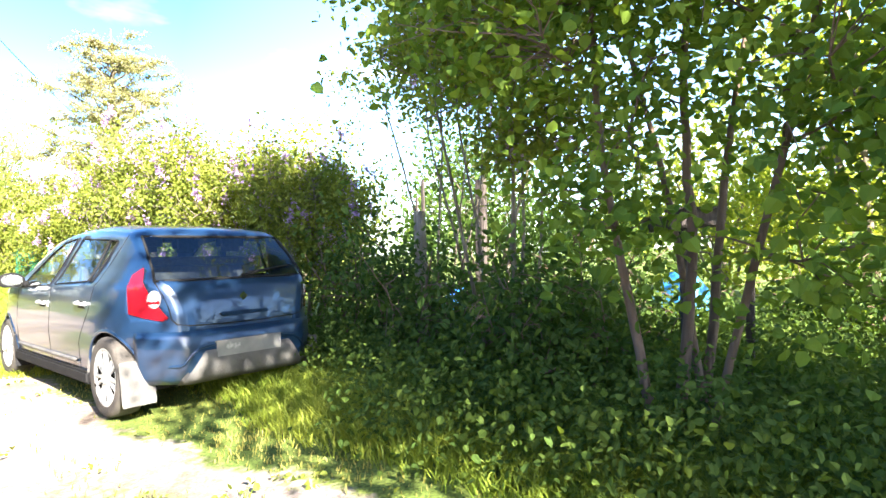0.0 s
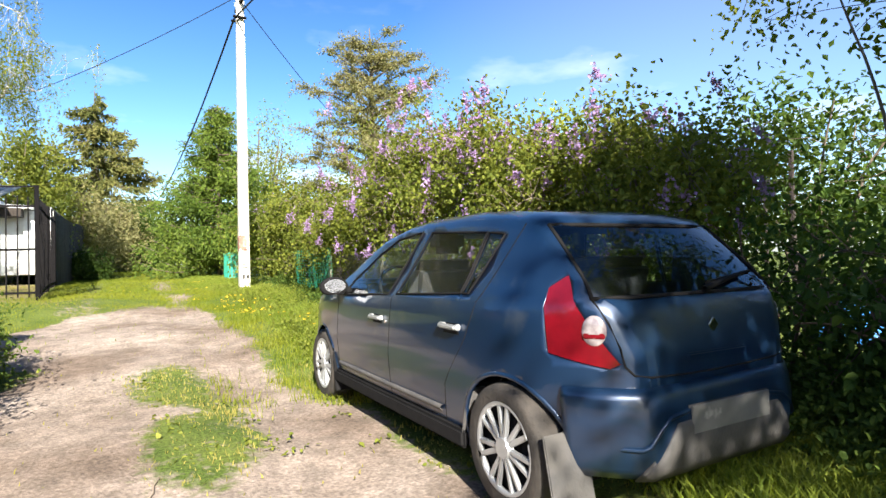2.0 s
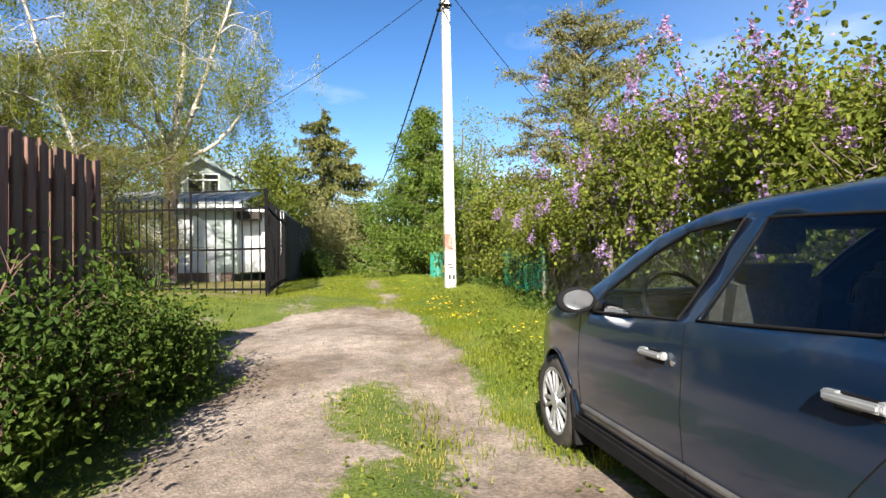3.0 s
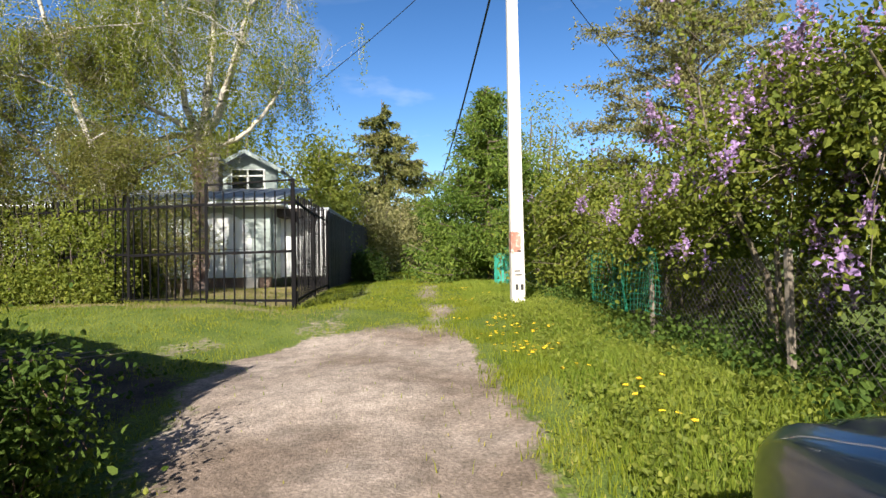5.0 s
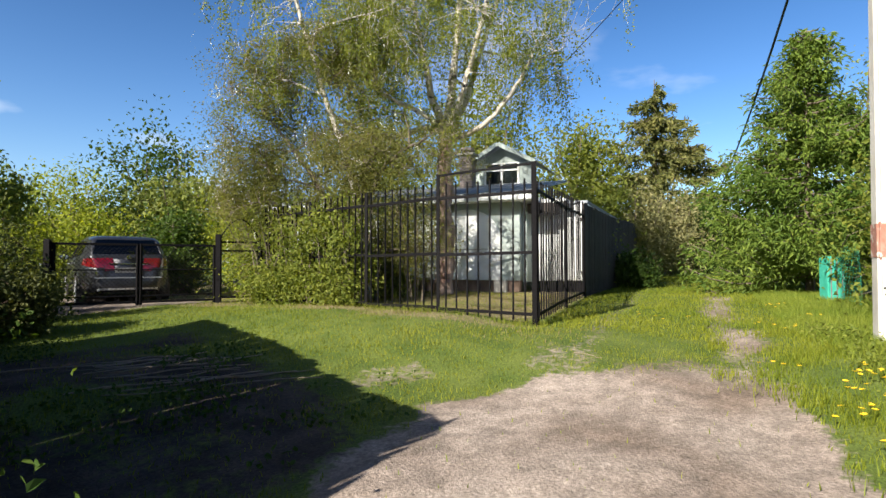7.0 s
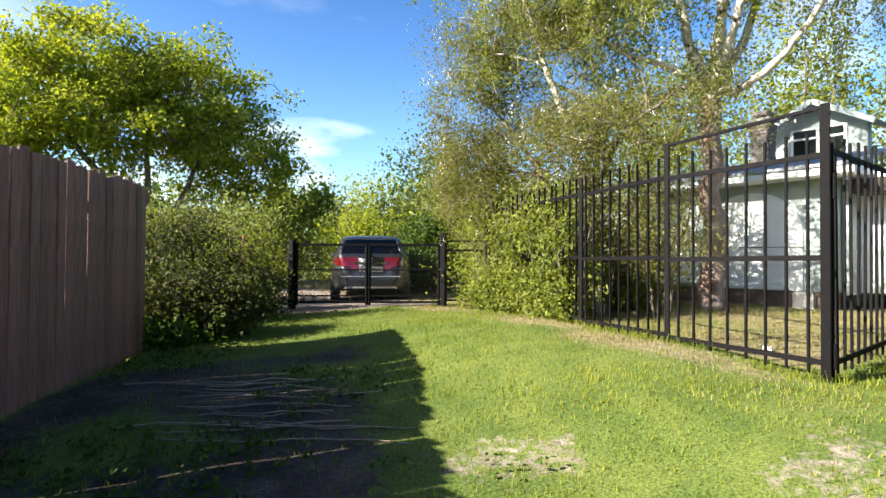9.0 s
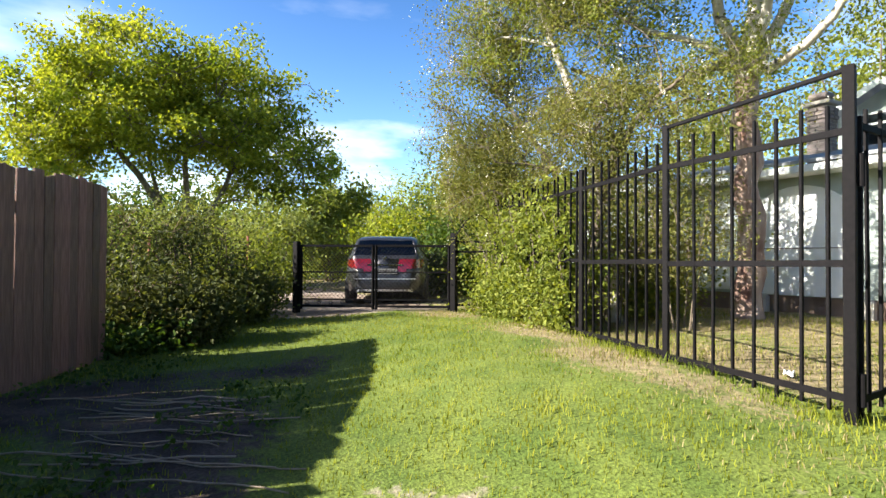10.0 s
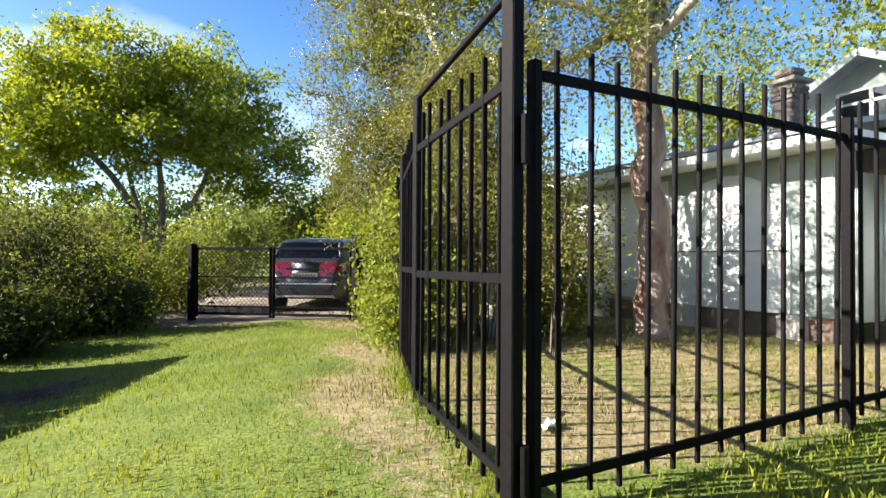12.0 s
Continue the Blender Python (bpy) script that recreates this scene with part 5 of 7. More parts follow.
hatch, hatch_body, hatch_y, hatch_section = car("hatchback_car", "dusty dark blue hatchback car parked on the grass verge", HATCH, CAR_BLUE, CAR_GLASS, CAR_AT, 180)


def hatch_tail(ob, side_y, section):
    """Lamp insets, seams of the tailgate, wiper, badge and bumper pieces."""
    def tail_x(y, z):
        lo, hi = 0.0, 0.7
        for _ in range(30):
            m = (lo + hi) / 2
            p = section(m)
            zs, ys = [q[1] for q in p], [q[0] for q in p]
            ok = p[-1][1] > z and np.interp(z, zs, ys) > abs(y)
            lo, hi = (lo, m) if ok else (m, hi)
        return hi
    for sgn in (1, -1):
        bm = bmesh.new()
        ly, lz = 0.61, 0.83
        slope = (tail_x(ly + 0.04, lz) - tail_x(ly - 0.04, lz)) / 0.08
        tall = (tail_x(ly, lz + 0.05) - tail_x(ly, lz - 0.05)) / 0.1
        out = Vector((-1.0, slope * sgn, tall)).normalized()
        seat = Matrix.Translation(Vector((tail_x(ly, lz), sgn * ly, lz)) + out * 0.004) @ out.to_track_quat("X", "Z").to_matrix().to_4x4()
        bmesh.ops.create_uvsphere(bm, u_segments=16, v_segments=10, radius=1, matrix=seat @ Matrix.Diagonal((0.014, 0.05, 0.062, 1)))
        lens = part("lamp_lens", bm, CLEAR_LAMP, ob, "clear reversing and indicator lens", True)
        part("lens_bar", boxed(seat @ Vector((0.01, 0, -0.02)), (0.012, 0.085, 0.022), 0.004, seat.to_3x3().to_4x4()), RED_LAMP, lens)
        seam = [(tail_x(y, z) - 0.001, sgn * y, z) for y, z in ((0.6, 0.95), (0.57, 0.86), (0.54, 0.76), (0.53, 0.69), (0.5, 0.655), (0.42, 0.64), (0.2, 0.632), (0.0, 0.63))]
        part("tailgate_seam", tubes("tailgate_seam", [(np.array(seam), np.full(len(seam), 0.005))], BLACK_PLASTIC, 5), None, ob)
    g = [(-0.6, 0.955), (0.6, 0.955), (0.55, 1.275), (-0.55, 1.275), (-0.6, 0.955)]
    pts = [(tail_x(a[0] + (b[0] - a[0]) * t, a[1] + (b[1] - a[1]) * t) - 0.002, a[0] + (b[0] - a[0]) * t, a[1] + (b[1] - a[1]) * t) for a, b in zip(g, g[1:]) for t in np.linspace(0, 1, 8)]
    part("rear_seal", tubes("rear_seal", [(np.array(pts), np.full(len(pts), 0.01))], BLACK_PLASTIC, 5), None, ob)
    wip = [(tail_x(y, z) - 0.03, y, z) for y, z in ((-0.02, 0.97), (-0.2, 1.0), (-0.42, 1.03))]
    part("rear_wiper", tubes("rear_wiper", [(np.array(wip), np.array([0.016, 0.011, 0.009])), (np.array([(tail_x(y, 0.99 - y * 0.1) - 0.016, y, 0.985 - y * 0.1) for y in (-0.1, -0.3, -0.52)]), np.full(3, 0.008))], BLACK_PLASTIC, 6), None, ob)
    bm = boxed((tail_x(0, 0.82) - 0.004, 0, 0.82), (0.012, 0.05, 0.05), 0.004, pose(0, 0, 0, 45, 0, 0))
    part("badge", bm, CHROME, ob, "chrome badge")
    part("gate_handle", boxed((tail_x(0, 0.7) - 0.004, 0, 0.7), (0.02, 0.4, 0.03), 0.008), CAR_BLUE, ob)

    def shell(name, rows_of, mat, parent, label="", ends=None):
        """A skin that wraps the tail from side to side; each row holds its height and its lift off the body."""
        bm2 = bmesh.new()
        lines = []
        for z, lift in rows_of:
            half = []
            for u in np.linspace(0, 1, 22):
                if u < 0.6:
                    y = 0.5 * u / 0.6
                    x = tail_x(y, max(z, 0.34))
                else:
                    w = (u - 0.6) / 0.4
                    x0 = tail_x(0.5, max(z, 0.34))
                    x = x0 + (0.235 - x0) * w
                    y = max(0.5, side_y(x, max(z, 0.3)))
                if ends and y > ends(z):
                    y = ends(z)
                    x = tail_x(min(y, 0.5), max(z, 0.34)) if y <= 0.5 else x
                half.append((x - lift * (1 - 0.8 * max(0, u - 0.5) / 0.5), y + (lift * 0.5 if u > 0.7 else 0), z))
            lines.append([bm2.verts.new((x, -y, zz)) for x, y, zz in half[:0:-1]] + [bm2.verts.new(p) for p in half])
        for p, q in zip(lines, lines[1:]):
            for i in range(len(p) - 1):
                bm2.faces.new((p[i], p[i + 1], q[i + 1], q[i]))
        bmesh.ops.remove_doubles(bm2, verts=bm2.verts, dist=0.0008)
        bmesh.ops.recalc_face_normals(bm2, faces=bm2.faces)
        piece = part(name, bm2, mat, parent, label, True)
        mod = piece.modifiers.new("skin", "SOLIDIFY")
        mod.thickness, mod.offset = 0.008, 0.0
        return piece
    bump = shell("bumper", ((0.245, -0.01), (0.29, 0.022), (0.38, 0.034), (0.47, 0.038), (0.56, 0.032), (0.605, 0.012)), CAR_BLUE, ob)
    shell("bumper_insert", ((0.24, 0.0), (0.29, 0.034), (0.38, 0.046), (0.44, 0.048), (0.465, 0.036)), MUDFLAP, bump, "dusty grey lower bumper insert", lambda z: 0.5 - 0.75 * (z - 0.24))
    rib = [(tail_x(min(y, 0.5), 0.4) - 0.036 if y < 0.5 else x, y, z) for x, y, z in ((0, 0.27, 0.5), (0, 0.38, 0.485), (0, 0.44, 0.44), (0, 0.48, 0.385), (0, 0.498, 0.37))]
    for sgn in (1, -1):
        sweep = [(x, sgn * y, z) for x, y, z in rib] + [(sx, sgn * (side_y(sx, 0.37) + 0.014), 0.368) for sx in (0.13, 0.17, 0.225)]
        part("bumper_rib", tubes("bumper_rib", [(np.array(sweep), np.full(len(sweep), 0.011))], CAR_BLUE, 6), None, bump)
        part("side_moulding", tubes("side_moulding", [(np.array([(sx, sgn * (side_y(sx, 0.36) + 0.004), 0.345 + 0.004 * sx) for sx in np.linspace(1.07, 2.66, 9)]), np.full(9, 0.016))], MUDFLAP, 6), None, ob, "dusty door moulding")
        part("arch_liner", boxed((0.53 + 0.315, sgn * 0.735, 0.37), (0.014, 0.11, 0.26), 0.005, pose(0, 0, 0, 0, -14, 0)), MUDFLAP, ob, "dusty grey arch liner")
    part("plate_recess", boxed((-0.022, 0, 0.462), (0.03, 0.56, 0.14), 0.012), MUDFLAP, bump)
    part("exhaust", rod(bmesh.new(), (0.02, 0.4, 0.27), (0.4, 0.4, 0.3), 0.028, n=12), WIRE, ob)


hatch_tail(hatch, hatch_y, hatch_section)
ESTATE = dict(
    length=4.7, half=0.93, belt=1.05, low=0.3, wheel=0.37, tyre=0.37, arch=0.41, axles=(0.85, 3.75),
    top=([0, 0.03, 0.06, 0.1, 0.16, 0.28, 0.42, 0.55, 0.8, 1.4, 2.1, 2.5, 3.2, 3.5, 4.2, 4.55, 4.65, 4.7], [0.6, 0.8, 0.95, 1.06, 1.14, 1.32, 1.48, 1.54, 1.57, 1.6, 1.58, 1.53, 1.2, 1.14, 1.05, 0.9, 0.76, 0.6]),
    side_glass=[[(0.6, 1.15), (1.4, 1.11), (1.4, 1.47), (0.75, 1.44)], [(1.46, 1.11), (2.2, 1.09), (2.1, 1.48), (1.46, 1.48)], [(2.27, 1.09), (3.0, 1.08), (2.5, 1.43), (2.2, 1.48)]],
    rear_glass=[(-0.66, 1.16), (0.66, 1.16), (0.56, 1.48), (-0.56, 1.48)], windscreen=[(-0.7, 1.22), (0.7, 1.22), (0.6, 1.48), (-0.6, 1.48)], rear_mat=DARK_GLASS,
    lamp=[(-0.05, 0.86), (0.4, 0.93), (0.36, 1.06), (0.1, 1.08), (-0.05, 1.05)], lamp_in=0.36,
    bumper=[(-0.6, 0.36), (0.6, 0.36), (0.56, 0.44), (-0.56, 0.44)],
    seams=[[(2.23, 1.08), (2.23, 0.4)], [(1.3, 1.08), (1.3, 0.4)]], handles=[(1.5, 0.98), (2.4, 0.96)], mirror=(2.95, 1.13), mirror_mat=CAR_GREY, lip=CAR_GREY, plate=(0.82, 0.02), characters=8)
estate, _, _, _ = car("suv_car", "dark grey sport utility car parked behind the wire gate", ESTATE, CAR_GREY, DARK_GLASS, (-16.52, -10.5, 0.46), 241, 0.6)
part("chrome_strip", boxed((0.045, 0, 0.955), (0.012, 0.74, 0.03), 0.004), CHROME, estate, "chrome strip above the plate")
part("reflector_strip", boxed((0.0, 0, 0.66), (0.012, 1.3, 0.025), 0.004), SILVER, estate)
part("badge", rod(bmesh.new(), (0.05, 0, 1.1), (0.1, 0, 1.1), 0.045, n=16), CHROME, estate)

# ---- trees and shrubs ----
def multi_stem(h, k, spread_xy, seed, r=0.03, lean=(0, 0)):
    g = np.random.default_rng(seed)
    out = []
    for i in range(k):
        a = 2 * np.pi * (i + g.random() * 0.7) / k
        d = np.array([math.cos(a) * spread_xy + lean[0], math.sin(a) * spread_xy + lean[1]])
        f = np.array([math.cos(a), math.sin(a)]) * 0.14
        p = [(*(f * 0.8), 0), (*(f + d * 0.25 + g.normal(size=2) * 0.05), h * 0.33), (*(f + d * 0.6 + g.normal(size=2) * 0.08), h * 0.66), (*(f + d), h * g.uniform(0.85, 1.05))]
        out.append((p, r * g.uniform(0.7, 1.3), r * 0.25))
    return out


LILACS = [((-13.7, 3.6), 1.45, 0.8, 11, 0.3), ((-12.1, 3.7), 1.8, 0.9, 12, 0.5), ((-10.4, 3.75), 2.75, 1.1, 13, 1.0), ((-8.7, 3.8), 2.7, 1.15, 14, 0.8), ((-7.2, 3.9), 2.6, 1.1, 15, 0.6), ((-5.8, 4.2), 2.4, 1.0, 16, 0.5)]
for (x, y), h, w, seed, fl in LILACS:
    tree("lilac_bush", "large lilac bush with mauve blossom beside the verge", "bush", (x, y), multi_stem(h * 0.85, 7, w * 0.55, seed, 0.03),
         [((0, 0, h * 0.66), (w, w * 0.85, h * 0.33)), ((0.1, 0.15, h * 0.34), (w * 0.45, w * 0.35, h * 0.16)), ((-0.3, 0.1, h * 0.8), (w * 0.6, w * 0.6, h * 0.2))],
         500, 42, 0.047, 0.13, LEAF_LILAC, BARK, seed, 26, 0.006, (fl * 0.3, 70, 0.03, LILAC), 0.35, width=0.72, group="lilac hedge", folded=True, gaps=0.7)
# slender lilac trees in the shade beyond the car
for (x, y), h, low, seed in (((-3.85, 4.5), 3.9, 0.86, 21), ((-3.0, 4.2), 4.0, 0.62, 22), ((-2.3, 3.4), 3.8, 0.5, 23)):
    tree("lilac_tree", "slender shaded lilac tree with bare lower stems and mauve blossom", "tree", (x, y), multi_stem(h * 0.8, 4, 0.5, seed, 0.019),
         [((0, 0, h * (0.72 if seed == 21 else 0.8)), (0.9, 0.85, 0.5 if seed == 21 else h * 0.22)), ((0.3, 0.1, h * low), (0.6, 0.5, 0.45))], 250, 36, 0.05, 0.12, LEAF_LILAC, BARK, seed, 22, 0.006, (0.1, 50, 0.028, LILAC), 0.35, width=0.72, group="lilac trees", folded=True, gaps=0.4)
tree("maple_tree", "young maple tree with broad green leaves and several thin trunks", "tree", (-1.0, 2.75),
     [([(0, 0, 0), (-0.12, 0.0, 0.7), (-0.28, 0.05, 1.5), (-0.35, 0.1, 2.6), (-0.5, 0.0, 3.9)], 0.028, 0.01), ([(0.05, 0.15, 0), (0.1, 0.3, 0.9), (0.05, 0.35, 1.8), (0.2, 0.3, 3.2), (0.3, 0.3, 4.4)], 0.032, 0.01),
      ([(0.15, 0.3, 0), (-0.05, 0.5, 1.1), (-0.3, 0.5, 2.2), (-0.7, 0.45, 3.6)], 0.024, 0.009), ([(0.2, 0.1, 0), (0.5, 0.1, 1.2), (0.75, 0.2, 2.3), (1.2, 0.1, 3.4)], 0.022, 0.009), ([(0.1, 0.4, 0), (0.2, 0.6, 1.5), (0.4, 0.9, 3.0)], 0.03, 0.01)],
     [((-0.2, -0.1, 3.3), (1.75, 1.1, 1.1)), ((0.9, 0.2, 2.9), (1.2, 1.0, 1.0)), ((-0.5, -0.2, 2.2), (0.8, 0.6, 0.5)), ((0.4, 0.3, 4.1), (1.4, 1.0, 0.6)), ((0.3, -0.1, 1.5), (0.9, 0.5, 0.7)), ((1.2, 0.1, 1.6), (0.8, 0.6, 0.8))],
     680, 32, 0.056, 0.15, LEAF_MAPLE, BARK_RED, 31, 40, 0.006, None, 0.75, 0.06, 0.95, folded=True)
# unseen trees behind the start, crowns shaped to dapple car and undergrowth with shade
for (x, y), h, seed in (((2.4, 2.3), 6.3, 34), ((4.3, 1.9), 4.8, 36), ((6.6, 1.8), 5.8, 37), ((9.2, 1.7), 6.8, 38)):
    over = {36: -0.45, 37: -0.8, 38: -1.3}.get(seed, -1.15 if seed == 34 else 0.0)
    tree("shade_tree", "unseen leafy broad-leaved young tree that dapples the shaded garden edge", "tree", (x, y), multi_stem(h * 0.85, 4, 0.5, seed, 0.04),
         [((0, over, h * 0.72), (1.4, 1.3, h * 0.3)), ((0.1, over * 0.3, h * 0.38), (1.0, 0.9, h * 0.2))], 230 if seed == 34 else 210, 30, 0.11, 0.16, LEAF_DARK, BARK, seed, 24, 0.006, None, 0.6, 0.04, 0.8, gaps=0.35 if seed == 34 else 0.0)


def plume_tree(at, h, seed):
    """A pale tree whose side boughs reach out nearly level, each a plume of small leaves."""
    g = np.random.default_rng(seed)
    ob = thing("larch_tree", "tall pale olive tree with level feathery side boughs", "tree", (at[0], at[1], ground_z(*at) - 0.05))
    z = np.linspace(0, h, 10)
    lines = [(np.stack([0.06 * np.sin(z), 0.05 * np.cos(z * 1.3), z], 1), np.linspace(0.12, 0.012, 10))]
    pos, outs = [], []
    for k in range(130):
        f = 0.16 + 0.83 * (k + g.random()) / 130
        r = np.interp(f, [0.1, 0.45, 0.7, 0.85, 1.0], [1.7, 1.9, 1.5, 1.05, 0.55]) * g.uniform(0.35, 1.2)
        a = k * 2.399 + g.normal() * 0.3
        t = np.linspace(0, 1, 7)
        bough = np.stack([np.cos(a) * r * t, np.sin(a) * r * t, f * h * 0.94 + r * (0.62 * t - 0.28 * t ** 2 + 0.25 * math.sin(k * 1.7) * t)], 1) + np.cumsum(g.normal(size=(7, 3)) * 0.025, 0)
        lines.append((bough, np.linspace(0.026, 0.005, 7)))
        for j in range(int(6 + r * 10)):
            u = 0.25 + 0.75 * g.random() ** 0.8
            p = np.array([np.interp(u, t, bough[:, i]) for i in range(3)])
            tip = p + np.array([np.cos(a + g.normal() * 0.8), np.sin(a + g.normal() * 0.8), g.normal() * 0.25 + 0.15]) * g.uniform(0.15, 0.42)
            lines.append((np.array([p, (p + tip) / 2 + [0, 0, 0.02], tip]), np.array([0.005, 0.004, 0.002])))
            m = 22
            q = p + (tip - p) * g.random((m, 1)) * 1.1 + g.normal(size=(m, 3)) * [0.05, 0.05, 0.035]
            pos.append(q)
            outs.append(np.tile((tip - p) * 2.0, (m, 1)))
    part("trunk", tubes("trunk", lines, BARK, 5), None, ob)
    v, f = leaves(np.concatenate(pos), 0.064, 0.4, 0.5, 0.0, g, np.concatenate(outs))
    part("crown", soup("crown", v, f, [LEAF_GREY]), None, ob)


plume_tree((-15.4, 5.5), 6.5, 41)


def birch():
    """The forked birch in the yard, with hanging twigs."""
    fork = (0.3, 0.15, 3.45)
    st = [([(0, 0, -0.1), (0.02, 0.02, 1.2), (0.12, 0.06, 2.4), fork], 0.2, 0.15)]
    tips = ((-0.5, 0.3, 8.5), (0.5, 0.8, 8.9), (0.9, -0.7, 8.0), (-0.9, 1.2, 7.4), (1.2, 1.8, 7.0))
    for i, t in enumerate(tips):
        f, t = np.array(fork), np.array(t)
        side = np.array([t[0] * 0.55, t[1] * 0.55, 0])
        st.append(([tuple(f), tuple(f + (t - f) * 0.15 + side * 0.25), tuple(f + (t - f) * 0.45 + side * 0.15), tuple(t)], 0.115 - 0.008 * i, 0.03))
    # heavy crooked limbs low in the crown
    for path, r in (([(0, -0.5, 0.15), (0.3, -1.0, -0.1), (0.6, -1.7, 0.05), (0.9, -2.4, 0.5)], 0.085), ([(0.1, 0.45, -0.15), (0.2, 1.0, 0.05), (0.2, 1.5, 0.55), (0.1, 1.9, 1.3)], 0.075), ([(0.5, -0.3, 0.3), (1.0, -0.9, 0.6), (1.3, -1.5, 1.2)], 0.06)):
        st.append(([fork] + [tuple(np.array(fork) + p) for p in path], r, 0.03))
    for a in range(7):
        d = np.array([math.cos(a * 0.9), math.sin(a * 0.9), 0.0])
        st.append(([tuple(np.array(fork) - [0, 0, 0.12]), tuple(np.array(fork) + d * 0.14 + [0, 0, 0.02]), tuple(np.array(fork) + d * 0.3 + [0, 0, 0.16])], 0.12, 0.06))
    blobs = [((-0.3, 0.5, 7.6), (1.6, 1.7, 1.6)), ((0.3, 1.2, 6.0), (1.7, 1.9, 1.4)), ((0.8, -0.8, 6.3), (1.5, 1.4, 1.6)), ((-1.2, 1.6, 5.2), (1.0, 1.2, 1.3)), ((0.9, 2.2, 5.4), (1.0, 0.9, 0.9)), ((0.4, -1.4, 4.7), (1.2, 1.0, 0.8)), ((0.5, 0.2, 3.9), (0.9, 0.9, 0.4)), ((1.0, 0.6, 8.2), (1.6, 1.8, 1.2)), ((-0.9, -1.2, 7.4), (1.6, 1.6, 1.6))]
    return tree("birch_tree", "tall birch with white forked stems and hanging fresh leaves", "tree", (-19.25, -4.3), st, blobs, 860, 74, 0.045, 0.17, LEAF_BIRCH, BIRCH_BARK, 51, 46, 0.006, None, 0.1, 0.28, 0.75, hollow=0.25, low_bark=BIRCH_BASE, gaps=0.35)


birch()
tree("birch_tree", "slim leaning birch with a white trunk behind the fence", "tree", (-17.75, -5.3), [([(0, 0, 0), (0.2, -0.15, 2.2), (0.75, -0.6, 4.2), (1.1, -1.15, 6.4), (1.3, -1.5, 8.2)], 0.075, 0.02)],
     [((0.9, -1.0, 6.6), (1.5, 1.6, 1.6)), ((0.4, -0.6, 4.6), (1.5, 1.6, 1.1)), ((0.3, 0.6, 5.6), (1.4, 1.4, 1.1))], 520, 66, 0.045, 0.16, LEAF_BIRCH, BIRCH_BARK, 52, 26, 0.006, None, 0.1, 0.22, 0.75, hollow=0.25, gaps=0.7)
tree("apple_tree", "old twiggy fruit tree with white blossom overhanging the fence", "tree", (-17.6, -5.6),
     [([(0, 0, 0), (0.05, 0.1, 1.0), (0.1, 0.3, 1.9), (0.3, 1.0, 2.7), (0.5, 1.9, 3.0)], 0.09, 0.02), ([(0, 0, 0.8), (0.2, -0.4, 2.0), (0.6, -1.1, 3.2), (0.9, -1.7, 4.0)], 0.07, 0.015), ([(0, 0, 1.1), (-0.3, 0.1, 2.4), (-0.6, 0.3, 3.8)], 0.06, 0.015)],
     [((0.7, -1.2, 3.3), (1.0, 1.4, 1.0)), ((0.3, -0.9, 4.6), (1.3, 1.6, 0.9)), ((0.5, -2.1, 2.6), (0.9, 0.9, 0.8)), ((0.5, 0.3, 2.8), (0.6, 0.8, 0.45)), ((0.45, -1.8, 1.9), (0.8, 1.3, 0.75)), ((0.25, 0.9, 2.75), (0.8, 1.1, 0.75)), ((0.0, 1.7, 2.8), (0.7, 0.8, 0.65)), ((0.2, -0.3, 2.1), (0.5, 0.9, 0.6)), ((-0.1, 0.9, 1.3), (0.3, 1.3, 0.7)), ((0.2, -0.6, 3.9), (1.1, 1.8, 1.0))], 1750, 46, 0.041, 0.12, LEAF_APPLE, BARK, 53, 130, 0.007, (0.16, 8, 0.022, WHITE_PETAL), 0.3, width=0.6, gaps=0.7)
for (x, y), h, w, seed in (((-17.5, -5.1), 2.7, 0.6, 171), ((-17.7, -4.2), 2.4, 0.5, 172), ((-17.9, -6.3), 3.0, 0.7, 173)):
    tree("yard_shrub", "loose twiggy shrub hanging behind the steel fence", "shrub", (x, y), multi_stem(h * 0.9, 6, 0.4, seed, 0.014), [((0, 0, h * 0.62), (w, w * 1.2, h * 0.38))], 150, 22, 0.045, 0.12, LEAF_APPLE, BARK, seed, 40, 0.004, None, 0.3, width=0.6, group="yard shrubs", hollow=0.2)
# the leafy hedge on the steel fence
for i, (t, h, seed) in enumerate(((-1.0, 1.7, 60), (-0.55, 1.9, 65), (-0.1, 2.0, 61), (0.4, 2.0, 62), (0.8, 1.9, 63), (1.2, 1.7, 64))):
    x, y = -16.82 - 0.3 * t, -6.0 - 1.1 * t
    tree("hedge_shrub", "dense bright green shrub growing through the steel fence", "shrub", (x, y), multi_stem(h * 0.9, 6, 0.25, seed, 0.014),
         [((0, 0, h * 0.5), (0.36, 0.36, h * 0.48)), ((0.05, 0, h * 0.25), (0.36, 0.38, h * 0.25))], 150, 24, 0.065, 0.1, LEAF_HEDGE, BARK, seed, 14, 0.004, None, 0.4, width=0.6, group="shrubs on the fence", folded=True, gaps=0.6)
